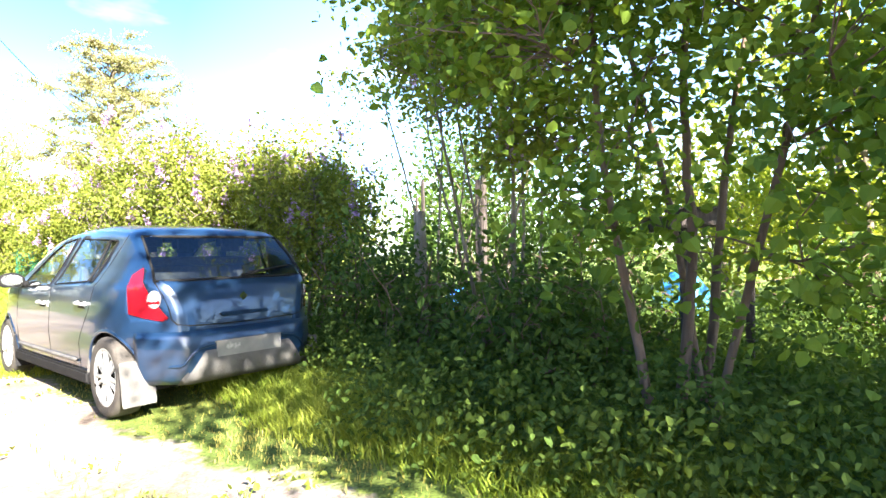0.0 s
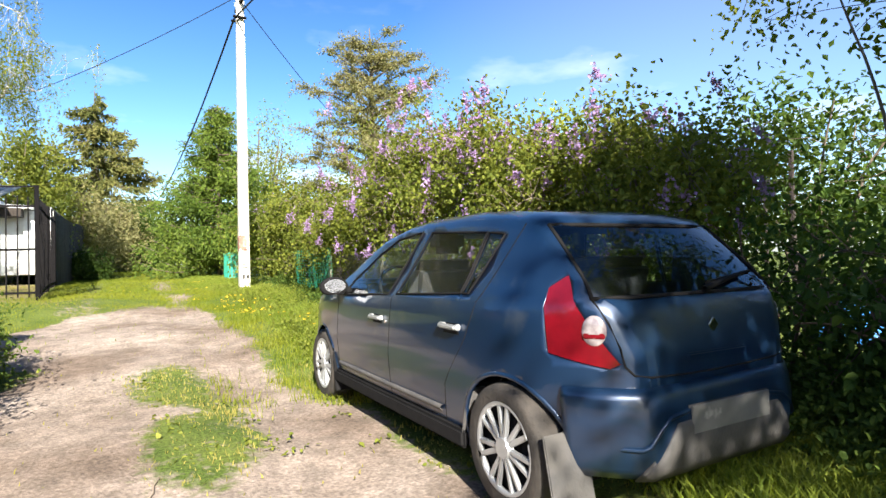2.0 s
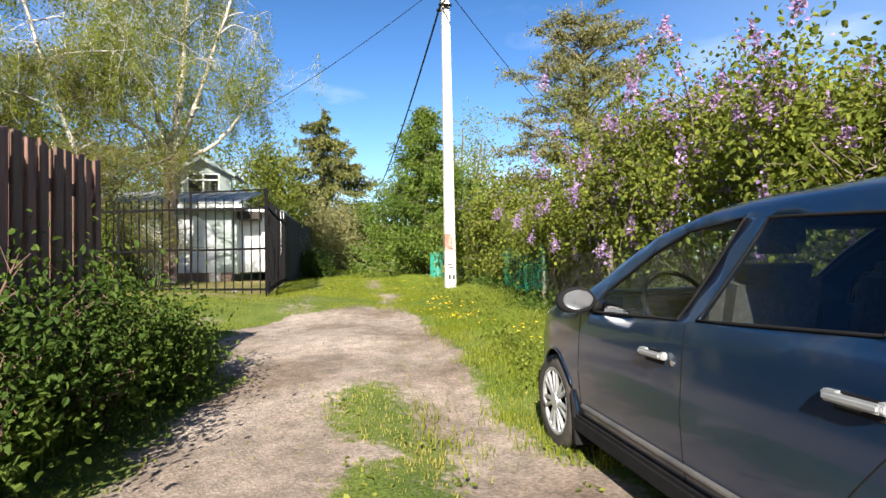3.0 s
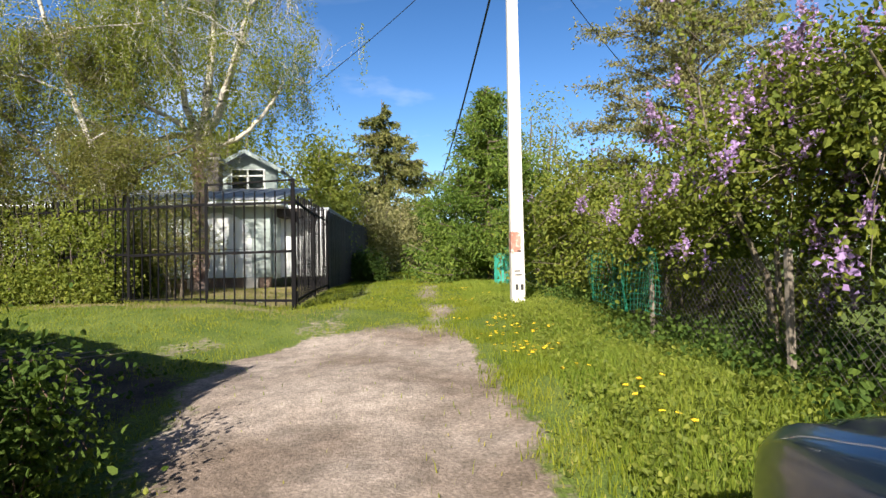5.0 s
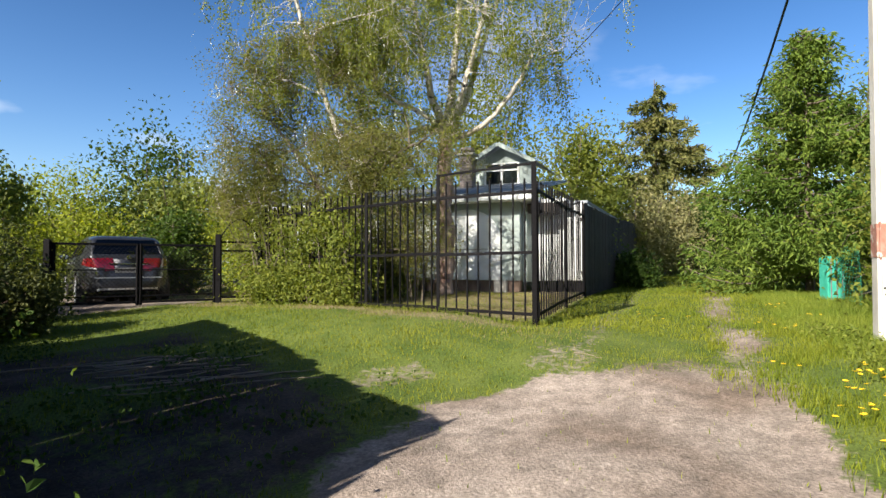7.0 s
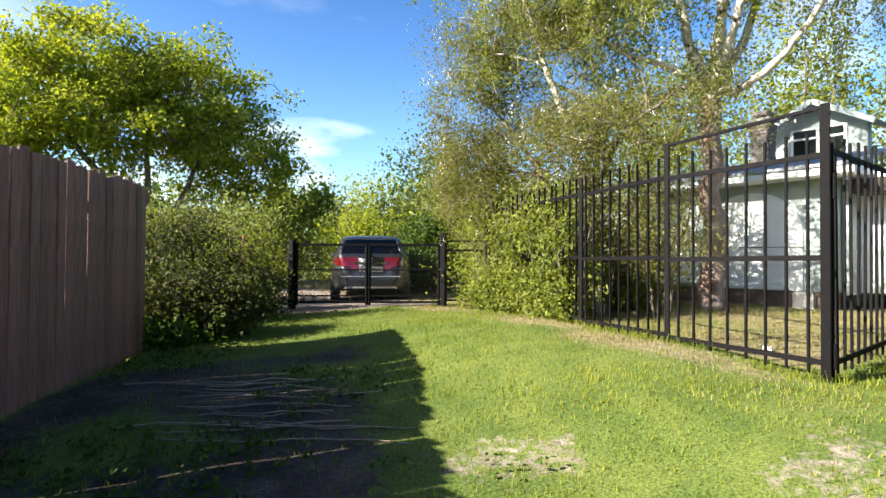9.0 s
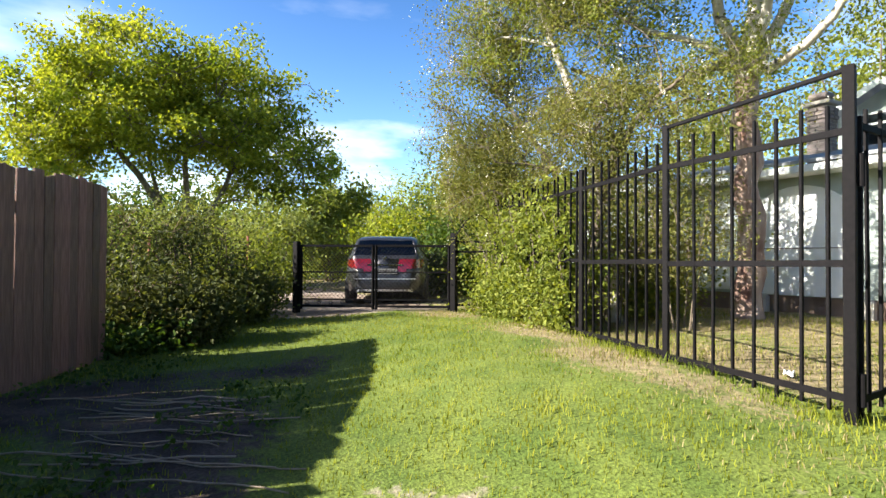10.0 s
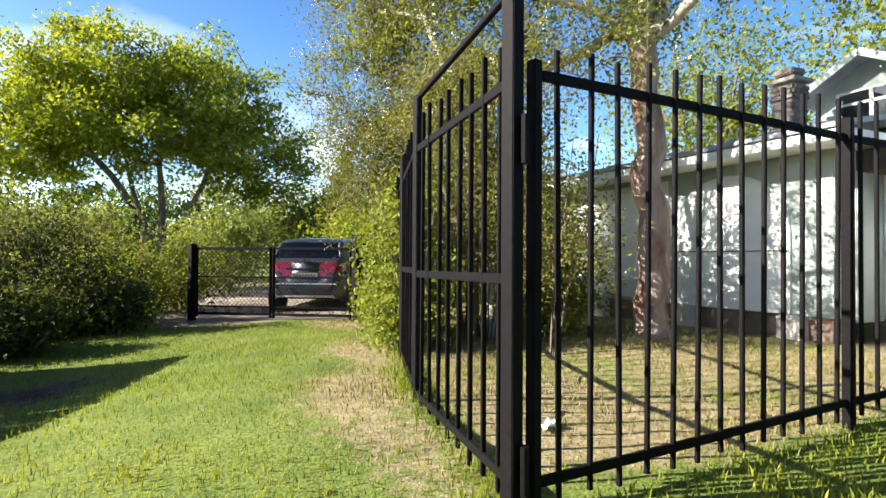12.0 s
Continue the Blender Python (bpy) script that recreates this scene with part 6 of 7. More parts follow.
# the broad tree beyond the gate
tree("broad_tree", "broad spreading tree with sunlit yellow-green crown beyond the gate", "tree", (-13.6, -21.3),
     [([(0, 0, 0), (0.2, 0.1, 1.6), (0.9, 0, 3.2), (2.4, 0.2, 5.2), (3.4, 0.2, 6.6)], 0.2, 0.04), ([(0, 0, 0.8), (-0.2, 0, 2.5), (-0.1, 0.2, 4.6), (-0.4, 0.2, 7.6)], 0.17, 0.04), ([(0, 0, 0.6), (-0.9, 0.2, 2.4), (-1.8, 0.1, 4.4), (-2.8, 0.2, 6.4)], 0.15, 0.03), ([(0, 0, 1.2), (0.8, -0.6, 3.6), (1.3, -0.8, 6.2)], 0.12, 0.03)],
     [((2.9, 0, 5.8), (2.3, 2.2, 1.7)), ((1.2, 0, 7.4), (2.3, 2.2, 1.5)), ((-1.2, 0.2, 6.7), (2.4, 2.2, 1.6)), ((-3.4, 0.2, 5.0), (1.9, 1.9, 1.5)), ((3.9, 0.4, 4.3), (1.3, 1.4, 0.9)), ((0.6, 0.1, 5.6), (3.0, 2.4, 1.4)), ((-2.6, 0, 3.9), (1.7, 1.5, 0.8))], 760, 80, 0.135, 0.28, LEAF_FRESH, BARK, 71, 80, 0.02, None, 0.6, width=0.75, flat=0.6, hollow=0.7, gaps=0.25)


def spruce(at, h, w, seed, mat, label, dens=1.0, droop=0.35, leaf=0.22):
    """A conifer with whorls of drooping boughs."""
    g = np.random.default_rng(seed)
    ob = thing("conifer_tree", label, "tree", (at[0], at[1], ground_z(*at) - 0.05))
    lines = [(np.array([(0, 0, z) for z in np.linspace(0, h, 8)]), np.linspace(h * 0.018, 0.02, 8))]
    pos, outs = [], []
    for k in range(int(h * 9 * dens)):
        z = h * (0.06 + 0.93 * g.random() ** 0.85)
        r = w * (1 - z / h) ** 0.8 * g.uniform(0.55, 1.12) + 0.15
        a = g.random() * 2 * np.pi
        t = np.linspace(0, 1, 6)
        p = np.stack([np.cos(a) * r * t, np.sin(a) * r * t, z - droop * r * t + 0.28 * r * t ** 3], 1)
        lines.append((p, np.linspace(0.03, 0.008, 6)))
        m = int(r * 42 * dens) + 10
        u = g.random(m) ** 0.7
        q = np.stack([np.interp(u, t, p[:, i]) for i in range(3)], 1)
        q += g.normal(size=(m, 3)) * np.array([0.16, 0.16, 0.1]) * (0.4 + 0.5 * r / w)
        q[:, 2] -= np.abs(g.normal(size=m)) * 0.16
        pos.append(q)
        outs.append(np.tile([np.cos(a) * 1.2, np.sin(a) * 1.2, -0.5], (m, 1)))
    part("trunk", tubes("trunk", lines, BARK, 5), None, ob)
    v, f = leaves(np.concatenate(pos), leaf, 0.4, 0.32, 0.0, g, np.concatenate(outs))
    part("crown", soup("crown", v, f, [mat]), None, ob)


spruce((-42.5, -1.3), 11.0, 7.0, 81, NEEDLE, "tall brownish old spruce standing at the end of the lane", 1.25, 0.5, 0.32)
spruce((-22.6, 2.9), 5.9, 2.9, 82, NEEDLE_GREEN, "dense green fir tree beside the lane", 3.4, 0.22, 0.14)
spruce((-24.7, -38.0), 8.6, 1.9, 83, NEEDLE_GREEN, "slim dark spruce standing far beyond the gate", 0.8, 0.3, 0.4)
spruce((-9.5, -33.0), 8.5, 2.5, 84, NEEDLE_GREEN, "dark spruce standing far beyond the broad tree", 0.7, 0.3, 0.4)


def mass(name, label, at, h, w, mat, seed, leaf=0.12, k=230, per=28, d=None, cat="shrub", bark=BARK, flowers=None, group="", fine=False, gaps=0.5):
    d = d or w
    return tree(name, label, cat, at, multi_stem(h * 0.85, 6, w * 0.5, seed, 0.012 * h), [((0, 0, h * 0.55), (w, d, h * 0.45)), ((w * 0.3, d * 0.2, h * 0.3), (w * 0.8, d * 0.8, h * 0.28)), ((-w * 0.25, 0, h * 0.72), (w * 0.6, d * 0.6, h * 0.28))],
                k, per, leaf, 0.05 * h + 0.09, mat, bark, seed, 20, 0.006, flowers, 0.4, width=0.62, group=group, folded=fine, hollow=0.25, gaps=gaps)


# along the lane
mass("lane_shrub", "pale olive overhanging shrub at the lane's end", (-31.5, -1.6), 3.4, 2.0, LEAF_GREY, 91, 0.14, group="lane shrubs")
mass("lane_shrub", "pale olive overhanging shrub at the lane's end", (-34.5, -0.4), 3.4, 1.8, LEAF_GREY, 92, 0.14, group="lane shrubs")
mass("lane_shrub", "shaded shrub closing the end of the lane", (-37.0, 1.0), 3.6, 1.8, LEAF_DARK, 93, 0.15, group="lane shrubs")
mass("lane_shrub", "shaded shrub closing the end of the lane", (-33.0, 3.4), 4.6, 1.9, LEAF_DARK, 94, 0.15, group="lane shrubs")
mass("lane_shrub", "green shrub leaning over the dark board fence", (-24.5, -2.7), 2.6, 1.1, LEAF_PALE, 95, 0.1, group="lane shrubs")
mass("lane_shrub", "low shaded shrub at the foot of the board fence", (-24.8, -1.0), 1.0, 0.6, LEAF_DARK, 97, 0.09, 200, group="lane shrubs")
mass("lane_shrub", "green shrub behind the green netting", (-17.6, 3.6), 2.3, 1.1, LEAF_LILAC, 98, 0.085, 360, flowers=(0.05, 40, 0.026, LILAC), group="lane shrubs")
mass("lane_shrub", "green shrub behind the green netting", (-15.7, 3.9), 2.6, 1.2, LEAF_LILAC, 99, 0.085, 420, flowers=(0.12, 40, 0.026, LILAC), group="lane shrubs")
mass("lane_tree", "pale tree top showing far behind the fir", (-30.0, 6.0), 7.4, 1.6, LEAF_PALE, 100, 0.13, cat="tree")
mass("lane_tree", "broad-leaved tree standing far behind the lilacs", (-14.0, 10.0), 4.6, 2.4, LEAF_FRESH, 101, 0.14, cat="tree")
mass("lane_tree", "broad-leaved tree standing far behind the lilacs", (-8.0, 11.0), 4.0, 2.6, LEAF_DARK, 102, 0.14, cat="tree")
mass("lane_tree", "sunlit garden tree seen through the hedge", (-3.0, 12.0), 3.4, 2.6, LEAF_FRESH, 103, 0.14, cat="tree")
mass("lane_tree", "sunlit garden tree seen through the hedge", (2.5, 9.5), 6.4, 2.6, LEAF_FRESH, 104, 0.14, cat="tree")
mass("lane_tree", "sunlit garden tree seen through the hedge", (-0.4, 8.8), 5.2, 2.0, LEAF_FRESH, 105, 0.11, 320, cat="tree")
# low shrubs in the shade beyond the car
for (x, y), h, w, seed in (((-3.4, 3.5), 1.2, 0.8, 131), ((-2.2, 4.2), 1.3, 0.9, 132), ((-4.6, 4.0), 1.4, 0.9, 133), ((-0.2, 5.4), 1.0, 0.9, 134), ((-1.9, 3.1), 0.9, 0.6, 136)):
    mass("shade_shrub", "low shaded leafy shrub in the garden edge undergrowth", (x, y), h, w, LEAF_DARK, seed, 0.06, 150, 20, None, "shrub", BARK_RED, None, "shaded shrubs", True)
# between the steel fence and the house, and behind the house
for (x, y), h, w, mat, seed in (((-18.7, -6.6), 2.6, 0.9, LEAF_PALE, 137), ((-18.3, -8.3), 3.0, 1.1, LEAF_HEDGE, 138), ((-18.5, -5.4), 1.7, 0.6, LEAF_HEDGE, 139)):
    mass("yard_shrub", "leafy shrub between the steel fence and the house", (x, y), h, w, mat, seed, 0.065, 300, 26, None, "shrub", BARK, None, "yard shrubs")
for (x, y), h, w, seed in (((-30.5, -7.5), 8.0, 2.6, 141), ((-29.5, -12.0), 8.5, 2.8, 142), ((-30.0, -3.4), 6.0, 1.6, 143)):
    mass("back_tree", "tall leafy tree standing behind the house", (x, y), h, w, LEAF_BIRCH, seed, 0.15, 420, 36, None, "tree", BARK, None, "trees behind the house")
# the bush before the brown fence
for (x, y), h, w, seed in (((-7.6, -1.45), 1.1, 0.6, 111), ((-6.4, -1.55), 1.35, 0.6, 112), ((-8.6, -1.35), 0.75, 0.45, 113), ((-5.1, -1.8), 0.9, 0.55, 114)):
    mass("bramble_bush", "leafy green bramble bush growing against the brown fence", (x, y), h, w, LEAF_UNDER, seed, 0.043, 260, 18, 0.4, "bush", BARK_RED, None, "bushes by the fence", True, 0.9)
# shaded thicket from the brown fence to the gate; its dark leaves carry some shade
for i, ((x, y), h, w, mat, seed) in enumerate((((-11.9, -7.8), 1.2, 0.7, LEAF_THICKET_SHADED, 121), ((-12.6, -9.2), 1.7, 0.85, LEAF_THICKET_SHADED, 122), ((-13.3, -10.3), 1.4, 0.8, LEAF_HEDGE, 123), ((-11.2, -9.4), 2.0, 0.9, LEAF_THICKET_SHADED, 124), ((-10.6, -11.5), 1.8, 1.2, LEAF_THICKET_SHADED, 125),
                                                ((-12.6, -7.6), 0.75, 0.6, LEAF_THICKET_SHADED, 126), ((-13.4, -8.9), 0.8, 0.7, LEAF_THICKET_SHADED, 127), ((-12.5, -12.5), 2.2, 1.3, LEAF_PALE, 128), ((-14.4, -11.6), 1.5, 0.8, LEAF_HEDGE, 129))):
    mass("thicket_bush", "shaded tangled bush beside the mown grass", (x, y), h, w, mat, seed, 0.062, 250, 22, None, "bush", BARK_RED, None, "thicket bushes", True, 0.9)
# bushes added behind the fence, mostly hidden, to shade the thicket's foot
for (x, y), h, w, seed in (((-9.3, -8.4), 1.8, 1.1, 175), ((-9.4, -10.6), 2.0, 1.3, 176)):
    mass("thicket_bush", "dark leafy bush added behind the brown plank fence for shade", (x, y), h, w, LEAF_THICKET_SHADED, seed, 0.08, 240, 26, None, "bush", BARK_RED, None, "thicket bushes")
# beyond the gate
FAR = [((-15.5, -16.5), 2.6, 1.6, LEAF_PALE), ((-19.0, -15.5), 2.6, 1.5, LEAF_FRESH), ((-21.0, -18.0), 3.0, 1.8, LEAF_PALE), ((-19.4, -22.4), 4.4, 1.9, LEAF_BIRCH), ((-25.5, -20.7), 6.8, 2.2, LEAF_DARK), ((-22.5, -16.0), 4.2, 1.8, LEAF_PALE), ((-27.9, -31.2), 6.4, 3.0, LEAF_FRESH), ((-21.0, -26.0), 4.6, 2.2, LEAF_BIRCH),
       ((-10.5, -17.0), 2.8, 1.8, LEAF_PALE), ((-6.5, -15.0), 3.0, 2.0, LEAF_DARK), ((-7.0, -24.0), 5.0, 3.0, LEAF_DARK), ((-1.0, -22.0), 5.5, 3.4, LEAF_FRESH), ((-17.0, -30.0), 4.6, 3.0, LEAF_PALE), ((-19.5, -12.5), 2.2, 1.0, LEAF_DARK), ((-20.5, -10.8), 3.2, 1.2, LEAF_FRESH),
       ((-3.5, -6.5), 3.6, 1.8, LEAF_DARK), ((-13.0, -27.0), 4.5, 3.0, LEAF_DARK)]
for i, (p, h, w, mat) in enumerate(FAR):
    mass("garden_tree", "sunlit leafy tree in the gardens beyond the gate", p, h, w, mat, 140 + i, 0.12 if h < 3.5 else 0.18, 200, 28, None, "tree", BARK, None, "garden trees")


def belt_of_trees():
    """Woods all round, far off."""
    g = np.random.default_rng(200)
    pos = []
    for k in range(330):
        a = g.random() * 2 * np.pi
        r = g.uniform(62, 95)
        h = g.uniform(4, 9)
        c = np.array([-12 + r * math.cos(a), r * math.sin(a), 1.0])
        m = 100
        q = g.normal(size=(m, 3)) * np.array([1.6, 1.6, h * 0.26]) + [0, 0, h * 0.5]
        q[:, 2] = np.abs(q[:, 2])
        pos.append(q + c)
    v, f = leaves(np.concatenate(pos), 0.95, 0.5, 0.8, 0, g)
    tagged(new("far_woods", soup("far_woods", v, f, [LEAF_DARK])), "far belt of woods round the gardens", "trees", kind="stuff")


belt_of_trees()


# ---- low plants ----
def blades(name, label, n, region, density, height, mat, width=0.006, seed=0, lean=0.35, category="grass"):
    """Grass: tapered bent blades scattered over a rectangle of the plan where density(x, y) allows."""
    g = np.random.default_rng(seed)
    x0, x1, y0, y1 = region
    x, y = g.uniform(x0, x1, n), g.uniform(y0, y1, n)
    ok = g.random(n) < density(x, y)
    x, y = x[ok], y[ok]
    n = len(x)
    hgt = (height(x, y) if callable(height) else height) * g.uniform(0.45, 1.25, n)
    base = np.stack([x, y, land(x, y) - 0.01], 1)
    a, b = g.random(n) * 2 * np.pi, g.random(n) * 2 * np.pi
    side = np.stack([np.cos(a), np.sin(a), 0 * a], 1) * (width * g.uniform(0.7, 1.4, n))[:, None]
    tip = np.stack([np.cos(b) * lean * hgt * g.uniform(0.3, 1.6, n), np.sin(b) * lean * hgt * g.uniform(0.3, 1.6, n), hgt], 1)
    mid = tip * np.array([0.35, 0.35, 0.6])
    v = np.stack([base - side, base + side, base + mid + side * 0.7, base + mid - side * 0.7, base + tip], 1)
    k = np.arange(n)[:, None] * 5
    tri = np.concatenate([k + [[0, 1, 2]], k + [[0, 2, 3]], k + [[3, 2, 4]]], 0)
    return tagged(new(name, soup(name, v.reshape(-1, 3), tri, [mat])), label, category, kind="stuff")


def lawn_density(x, y):
    return np.clip(1 - gravel(x, y) * 1.25 - dry(x, y) * 0.7 - shade_earth(x, y) * 0.95, 0.02, 1) * (1 - 0.85 * smooth(0.3, 0.7, rough_verge(x, y)))


blades("lawn_grass", "short mown green grass", 105000, (-20, -9.5, -9.8, 1.8), lawn_density, 0.045, GRASS, 0.0035, 301)
blades("track_grass", "sparse short grass and weeds on the gravel track", 90000, (-9.5, 2.5, -2.2, 2.2), lambda x, y: lawn_density(x, y) * (0.5 + 0.5 * wave(x, y, 2.6, 9)), 0.035, GRASS_WORN, 0.0045, 302)
blades("dry_grass", "dry straw-coloured grass along the steel fence", 48000, (-20.2, -14, -8.5, -0.6), lambda x, y: dry(x, y) * 0.8, 0.045, GRASS_DRY, 0.004, 303)
blades("lane_grass", "grass down the middle of the lane", 34000, (-32, -15.5, -1.4, 2.6), lambda x, y: np.clip(1 - gravel(x, y), 0.05, 1), 0.06, GRASS, 0.006, 304)


def verge_height(x, y):
    return 0.06 + (0.1 + 0.05 * smooth(-6, -5, x)) * np.clip(rough_verge(x, y), 0, 1) * (0.75 + 0.5 * wave(x, y, 1.7, 11))


blades("verge_grass", "tall lush grass on the verge below the lilacs", 150000, (-24, -6.5, 1.0, 3.6), lambda x, y: smooth(0.1, 0.5, rough_verge(x, y)) * smooth(3.7, 3.0, y), verge_height, GRASS_LUSH, 0.0034, 305)
blades("edge_grass", "ragged short grass creeping into the gravel edge", 40000, (-16, -6.5, 0.7, 1.9), lambda x, y: np.clip(1 - gravel(x, y), 0, 1) * np.clip(0.35 + wave(x, y, 3.3, 7), 0.05, 1), 0.075, GRASS, 0.0032, 309)
blades("verge_grass", "tall grass tufts at the shaded edge of the track", 75000, (-5.2, 2.5, 1.2, 3.2), lambda x, y: smooth(0.1, 0.5, rough_verge(x, y) + 0.25 * wave(x, y, 3, 3)) * (0.4 + 0.6 * np.clip(wave(x, y, 4, 2) + 0.6, 0, 1)), verge_height, GRASS_LUSH, 0.004, 306, 0.75)
blades("verge_grass", "rank grass at the foot of the brown fence", 30000, (-9, 2, -2.1, -1.1), lambda x, y: smooth(0.2, 0.7, rough_verge(x, y)), 0.22, GRASS_LUSH, 0.006, 307)
blades("fence_grass", "uncut grass tufts along the foot of the steel fence", 14000, (-17.4, -15.2, -7.5, -1.2), lambda x, y: np.exp(-((x - np.interp(y, [-7.3, -5.9, -4.4, -2.9, -1.4], [-17.05, -16.7, -16.2, -15.7, -15.5])) / 0.12) ** 2), 0.1, GRASS, 0.0035, 308)


def weeds(name, label, n, region, density, height, mat, size, seed):
    g = np.random.default_rng(seed)
    x, y = g.uniform(region[0], region[1], n), g.uniform(region[2], region[3], n)
    ok = g.random(n) < density(x, y)
    x, y = x[ok], y[ok]
    per = 9
    pos = np.stack([x, y, land(x, y)], 1)[:, None] + g.normal(size=(len(x), per, 3)) * [0.06, 0.06, 0] + np.stack([0 * g.random((len(x), per)), 0 * g.random((len(x), per)), g.random((len(x), per)) * height], -1) * g.uniform(0.4, 1.2, (len(x), 1, 1))
    v, f = fine_leaves(pos.reshape(-1, 3), size, 0.7, 0.75, 0, g)
    tagged(new(name, soup(name, v, f, [mat])), label, "weeds", kind="stuff")


weeds("undergrowth", "shaded leafy undergrowth of ground elder and nettles", 15000, (-4.4, 4, 1.4, 6.5), lambda x, y: smooth(1.75, 2.35, y + 0.3 * wave(x, y, 2, 5) + 0.35 * smooth(-2.4, -0.8, x) - 0.5 * smooth(-2.0, -3.0, x)) * smooth(1.4, 2.0, y - 1.1 * smooth(-3.4, -3.9, x)), 0.42, LEAF_UNDER, 0.037, 311)
weeds("undergrowth", "leafy undergrowth below the lilacs", 3600, (-16, -4, 2.5, 4.6), lambda x, y: smooth(2.6, 3.1, y + 0.2 * wave(x, y, 2, 5)), 0.36, LEAF_UNDER, 0.045, 312)
weeds("undergrowth", "shaded nettles and weeds at the thicket's foot", 2600, (-14.2, -10.5, -11, -6.8), lambda x, y: smooth(0.0, 0.6, (x - np.interp(y, [-11, -9, -7], [-14.1, -13.6, -12.6]))), 0.4, LEAF_DARK, 0.075, 313)
weeds("verge_weeds", "low broad-leaved weeds in the verge grass", 3800, (-16, -6.8, 1.5, 3.1), lambda x, y: smooth(0.2, 0.6, rough_verge(x, y)) * np.clip(wave(x, y, 1.6, 4) + 0.75, 0, 1), 0.15, LEAF_HEDGE, 0.034, 315)
weeds("fence_weeds", "scattered shaded weeds on the trodden soil", 900, (-13, -9.5, -6.6, -1.5), lambda x, y: np.clip(wave(x, y, 2.1, 5) + 0.2, 0, 0.8) * smooth(-0.1, 0.1, np.interp(y, [-6.85, -1.98], [-11.5, -8.9]) - x - 0.1), 0.1, LEAF_DARK, 0.04, 316)
weeds("clover", "low clover and plantain leaves in the track grass", 2500, (-9.5, 2, -1.4, 1.6), lambda x, y: 0.5 * lawn_density(x, y) * np.clip(wave(x, y, 2, 8) + 0.5, 0, 1), 0.03, LEAF_HEDGE, 0.035, 314)


def dandelions():
    bm = bmesh.new()
    for k in range(18):
        a, t = k * 2.4, 0.006 + 0.014 * (k / 18)
        v = [bm.verts.new(p) for p in ((0, 0, 0.1), (t * math.cos(a - 0.3), t * math.sin(a - 0.3), 0.108), (t * 1.2 * math.cos(a), t * 1.2 * math.sin(a), 0.106), (t * math.cos(a + 0.3), t * math.sin(a + 0.3), 0.108))]
        bm.faces.new(v)
    flower = thing("dandelion", "yellow dandelion flower in the green verge", "flower", (-10, 2, 0), group="dandelions")
    part("bloom", bm, YELLOW_PETAL, flower)
    part("stalk", rod(bmesh.new(), (0, 0, -0.1), (0, 0, 0.1), 0.0025, n=5), GRASS, flower)
    g = np.random.default_rng(320)
    clumps = [(g.normal(-12.6, 0.9), g.normal(1.75, 0.2), 7) for _ in range(9)] + [(g.uniform(-11.5, -7.5), g.uniform(1.7, 2.4), 3) for _ in range(6)] + [(g.normal(-17.5, 2.0), g.normal(1.7, 0.25), 4) for _ in range(6)] + [(g.uniform(-19, -14), g.uniform(-0.5, 0.6), 2) for _ in range(3)]
    spots = [(g.normal(cx, 0.14), g.normal(cy, 0.09)) for cx, cy, k in clumps for _ in range(k)]
    for i, (x, y) in enumerate(spots):
        z = ground_z(x, y) - 0.03 + 0.45 * float(verge_height(np.array(x), np.array(y))) * smooth(1.3, 1.7, y)
        m = pose(x, y, z, g.uniform(-15, 15), g.uniform(-15, 15), g.uniform(0, 360))
        if i == 0:
            flower.matrix_world = m
        else:
            copy_thing(flower, m)
        flower.scale = (1.0, 1.0, 1)


dandelions()

# ---- garden edge beyond the car ----
def wood_post(name, label, x, y, h, w, mat, lean=0.0):
    p = thing(name, label, "post", (x, y, ground_z(x, y) - 0.1))
    bm = boxed((0, 0, h / 2 + 0.05), (w, w * 0.8, h + 0.1), w * 0.12)
    for v in bm.verts:
        v.co.x += 0.006 * math.sin(v.co.z * 5) + lean * v.co.z
    part("shaft", bm, mat, p)
    return p


def post_box():
    """A short post that bears a dark box on its top."""
    x, y = -1.17, 3.8
    p = thing("post_box", "dark brown wooden box on a short post in the undergrowth", "box on post", (x, y, ground_z(x, y) - 0.05), 40)
    part("post", boxed((0, 0, 0.55), (0.07, 0.06, 1.1), 0.008), DARK_PLANK, p)
    b = part("box", boxed((0.06, 0, 1.15), (0.27, 0.2, 0.11), 0.012), DARK_PLANK, p)
    part("box_end", boxed((0.198, 0, 1.15), (0.012, 0.16, 0.09), 0.004), RUST_RED, b)
    part("lid", boxed((0.06, 0, 1.213), (0.3, 0.23, 0.018), 0.005), DARK_PLANK, b)
    part("shelf", boxed((-0.17, 0, 1.12), (0.18, 0.14, 0.1), 0.012), DARK_PLANK, p)


post_box()
wood_post("fence_post", "grey weathered square wooden fence post in undergrowth", -3.45, 3.75, 1.35, 0.1, GREY_WOOD)
wood_post("fence_post", "short thin dark wooden stake in the undergrowth", -0.85, 3.95, 0.7, 0.05, DARK_PLANK, 0.03)
wood_post("old_trunk_post", "thick dark old trunk post standing in the garden", -4.3, 5.8, 1.9, 0.13, DARK_PLANK, 0.02)
wood_post("fence_post", "tall thin dark post with wires in the garden", -5.8, 6.4, 2.1, 0.05, DARK_PLANK)
wood_post("fence_post", "tall thin dark post with wires in the garden", -6.4, 6.9, 1.9, 0.04, DARK_PLANK)
wood_post("fence_post", "slim pale wooden fence post under the lilacs", -9.65, 3.2, 0.95, 0.05, GREY_WOOD)
wood_post("fence_post", "slim pale wooden fence post under the lilacs", -7.3, 3.2, 0.95, 0.05, GREY_WOOD)
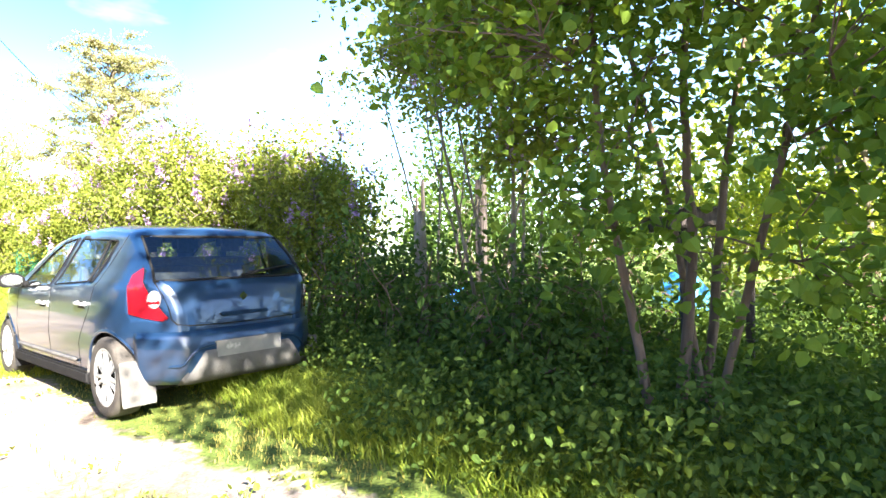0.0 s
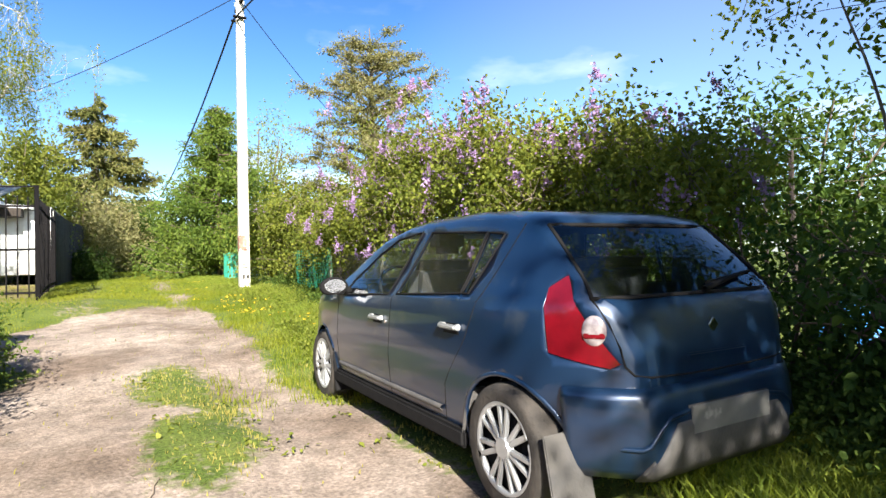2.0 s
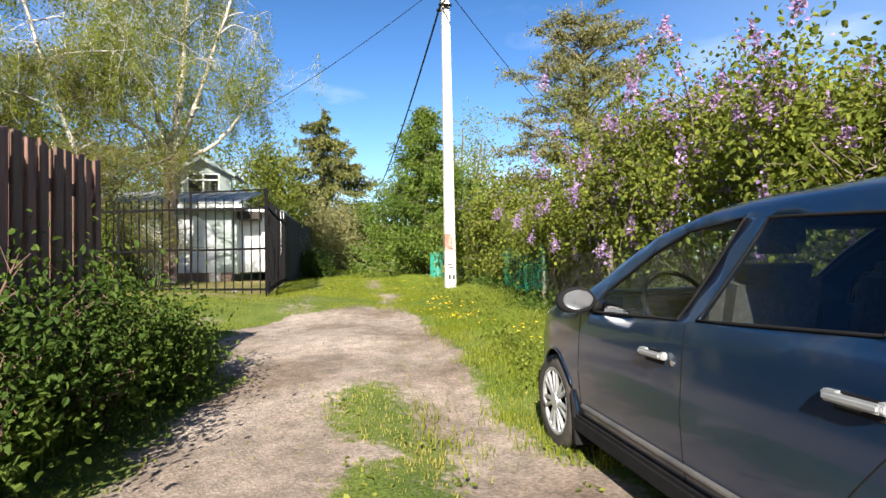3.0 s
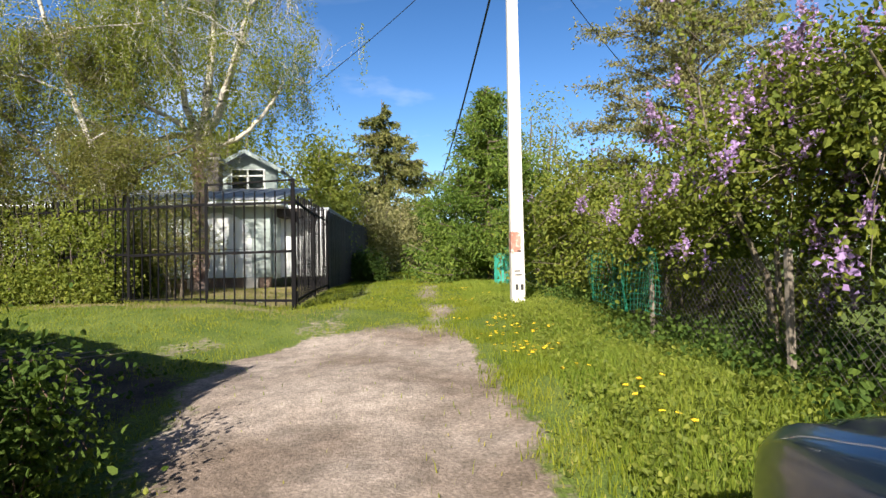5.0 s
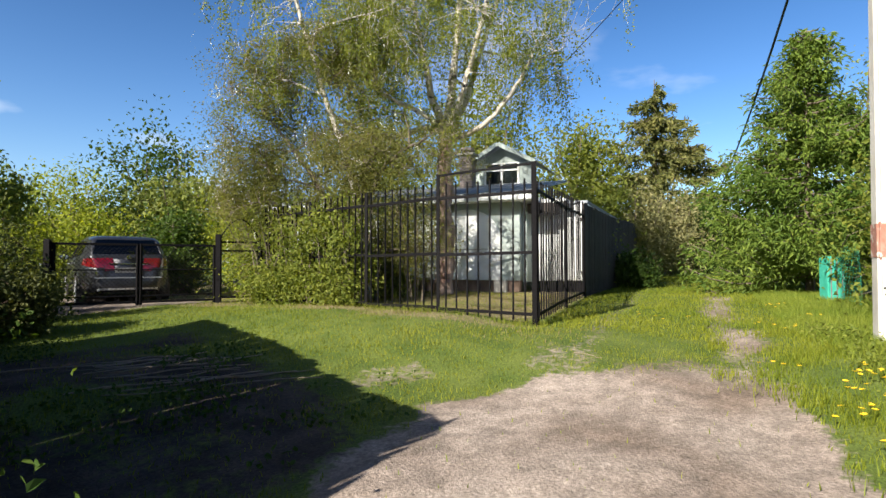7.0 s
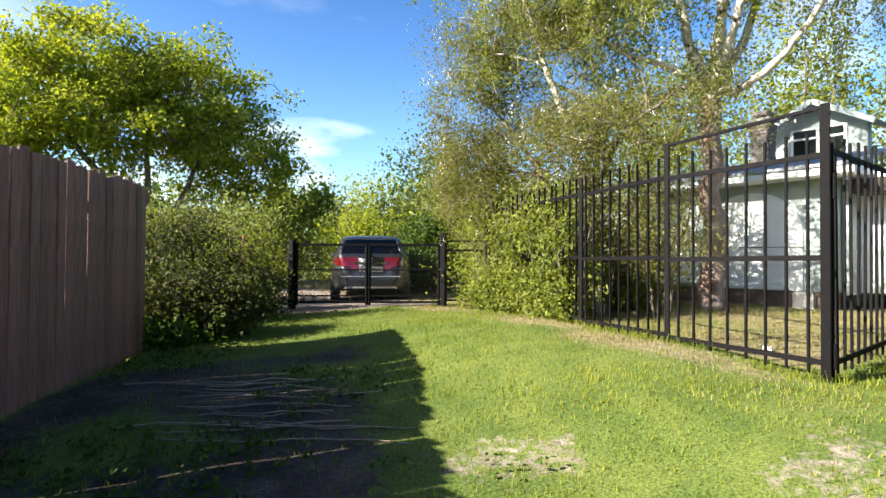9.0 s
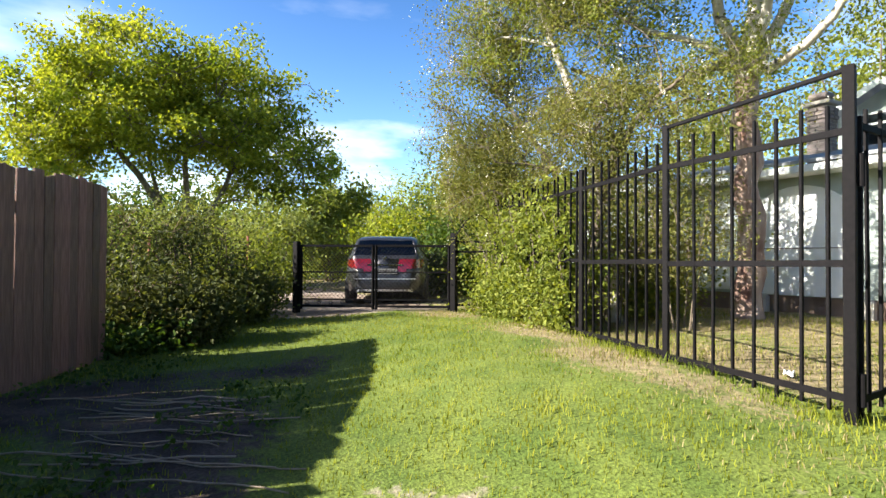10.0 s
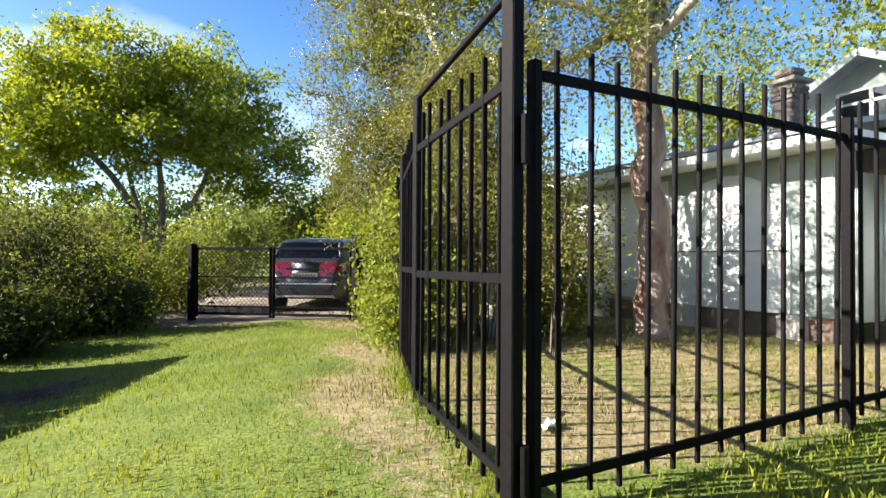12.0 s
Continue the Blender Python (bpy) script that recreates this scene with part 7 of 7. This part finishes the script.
wood_post("fence_post", "slim pale wooden fence post under the lilacs", -11.9, 3.2, 0.95, 0.05, GREY_WOOD)
net = thing("wire_fence", "old rusty diamond wire fence below the lilacs", "fence", (-9.6, 3.24, 0.4))
chain_link("wire_mesh", (-12.6, 3.24), (-4.6, 3.24), 0.36, 1.3, net, WIRE, 0.07, 0.0022)


def green_net(a, b, low, high, label):
    """Bent plastic netting with square holes."""
    ob = thing("green_netting", label, "netting", (*a, low))
    a, b = np.array([*a, 0.0]), np.array([*b, 0.0])
    length = np.linalg.norm(b - a)
    d = (b - a) / length
    side = np.array([-d[1], d[0], 0])
    lines = []

    def at(u, z):
        return a + d * u + side * (0.05 * math.sin(u * 5 + z * 3) + 0.03 * math.sin(u * 11)) + np.array([0, 0, z + 0.04 * math.sin(u * 4)])
    for z in np.arange(low, high, 0.055):
        us = np.linspace(0, length, int(length * 8) + 2)
        lines.append((np.array([at(u, z) for u in us]), np.full(len(us), 0.0024)))
    for u in np.arange(0, length, 0.055):
        zs = np.linspace(low, high, 5)
        lines.append((np.array([at(u, z) for z in zs]), np.full(5, 0.0024)))
    place(part("mesh", tubes("mesh", lines, GREEN_NET, 3), None, ob), Matrix())


green_net((-13.6, 3.05), (-11.3, 3.0), 0.75, 1.4, "green plastic netting tied below the lilac hedge")
green_net((-20.2, 2.95), (-19.2, 3.05), 0.75, 1.65, "green plastic netting round a young plant by the lane")
tank = thing("green_tank", "turquoise green metal box beside the lane", "box", (-20.6, 2.92, ground_z(-20.6, 2.92)), 20)
part("body", boxed((0, 0, 0.42), (0.3, 0.3, 0.84), 0.03), material("turquoise_paint", (0.03, 0.3, 0.22), (0.06, 0.4, 0.3), 6, 0.5), tank)
for sx in (-0.1, 0.0, 0.1):
    part("rib", boxed((sx, 0.156, 0.42), (0.02, 0.014, 0.76), 0.004), PLATE_WHITE, tank)
    part("rib", boxed((0.156, sx, 0.42), (0.014, 0.02, 0.76), 0.005), PLATE_WHITE, tank)


def tarp(x, y, w, d, h, turn):
    ob = thing("tarpaulin", "crumpled bright blue plastic sheet lying in the garden", "tarpaulin", (x, y, ground_z(x, y)), turn)
    g = np.random.default_rng(int(abs(x) * 10))
    n = 16
    u = np.linspace(-1, 1, n)
    X, Y = np.meshgrid(u, u, indexing="ij")
    Z = h * (1 - np.clip(np.maximum(abs(X), abs(Y)), 0, 1) ** 3) + 0.02 + 0.03 * np.sin(X * 9 + Y * 4) * np.cos(Y * 7) + g.normal(size=X.shape) * 0.006
    i = np.arange(n * n).reshape(n, n)
    q = np.stack([i[:-1, :-1], i[1:, :-1], i[1:, 1:], i[:-1, 1:]], -1).reshape(-1, 4)
    part("sheet", soup("sheet", np.stack([X * w, Y * d, Z], -1).reshape(-1, 3), q, [BLUE_PLASTIC], None, True), None, ob)


tarp(-5.5, 6.9, 0.3, 0.25, 0.4, 20)
tarp(-2.6, 8.2, 0.4, 0.25, 0.6, -10)
tarp(-3.3, 6.6, 0.22, 0.2, 0.14, 30)


def garden_shed(x, y, turn):
    s = thing("garden_shed", "small garden shed with a terracotta roof behind the hedge", "shed", (x, y, ground_z(x, y)), turn)
    for k in range(20):
        part("board", boxed((-1.43 + k * 0.15, -1.0, 0.95), (0.142, 0.03, 1.9), 0.004), GREY_WOOD, s)
    part("wall", boxed((0, 0, 0.95), (2.9, 1.9, 1.86)), GREY_WOOD, s)
    bm = bmesh.new()
    for q in (1, -1):
        bm.faces.new([bm.verts.new(p) for p in ((-1.7, 0, 2.6), (1.7, 0, 2.6), (1.7, 1.25 * q, 1.85), (-1.7, 1.25 * q, 1.85))])
    bmesh.ops.solidify(bm, geom=bm.faces[:], thickness=0.05)
    part("roof", bm, TERRACOTTA, s)


garden_shed(-33.2, -34.1, 50)

# ---- sticks ----
for (x, y, n, a) in ((-4.5, -0.1, 0.7, 20), (-4.2, 0.35, 0.5, 70), (-5.4, 0.1, 0.45, 150), (-14.0, -0.4, 0.35, 60), (-17.0, -2.9, 0.6, 30), (-16.4, -2.3, 0.3, 10)):
    t = np.linspace(-0.5, 0.5, 7)
    px, py = x + t * n * math.cos(radians(a)) + 0.02 * np.sin(t * 9), y + t * n * math.sin(radians(a)) + 0.03 * np.cos(t * 7)
    tagged(new("stick", tubes("stick", [(np.stack([px, py, land(px, py) + 0.012], 1), np.linspace(0.006, 0.003, 7))], STRAW, 5)), "thin dry stick lying on the ground", "stick", "fallen sticks")

# dry stalks strewn in rows over the trodden soil
g = np.random.default_rng(410)
for k in range(18):
    cx, cy = -11.75 - 0.1 * g.normal() - 0.012 * k, -3.05 - 0.095 * k + 0.03 * g.normal()
    n = g.uniform(0.7, 1.9)
    t = np.linspace(-0.5, 0.5, 12)
    ang = radians(147 + g.normal() * 2.5)
    bow = 0.03 * np.sin(t * g.uniform(4, 9) + k) + 0.012 * np.sin(t * 21 + 2 * k)
    px, py = cx + t * n * math.cos(ang) - bow * math.sin(ang), cy + t * n * math.sin(ang) + bow * math.cos(ang)
    tagged(new("dry_stalk", tubes("dry_stalk", [(np.stack([px, py, land(px, py) + 0.02 + 0.006 * np.sin(t * 9 + k)], 1), np.full(12, g.uniform(0.003, 0.0065)))], STRAW, 5)), "long dry pale stalk lying on dark trodden soil", "stalk", "strewn dry stalks")

scrap = thing("paper_scrap", "small crumpled white paper scrap lying on dry grass", "paper", (-16.26, -2.14, ground_z(-16.26, -2.14)), 25)
u = np.linspace(-1, 1, 9)
X, Y = np.meshgrid(u * 0.09, u * 0.035, indexing="ij")
Z = 0.035 + 0.012 * np.sin(X * 60 + 1) * np.cos(Y * 90) + 0.01 * np.sin(X * 31 + Y * 70)
i = np.arange(81).reshape(9, 9)
sheet = part("sheet", soup("sheet", np.stack([X, Y, Z], -1).reshape(-1, 3), np.stack([i[:-1, :-1], i[1:, :-1], i[1:, 1:], i[:-1, 1:]], -1).reshape(-1, 4), [WHITE_WALL], None, True), None, scrap)
sheet.modifiers.new("thick", "SOLIDIFY").thickness = 0.003
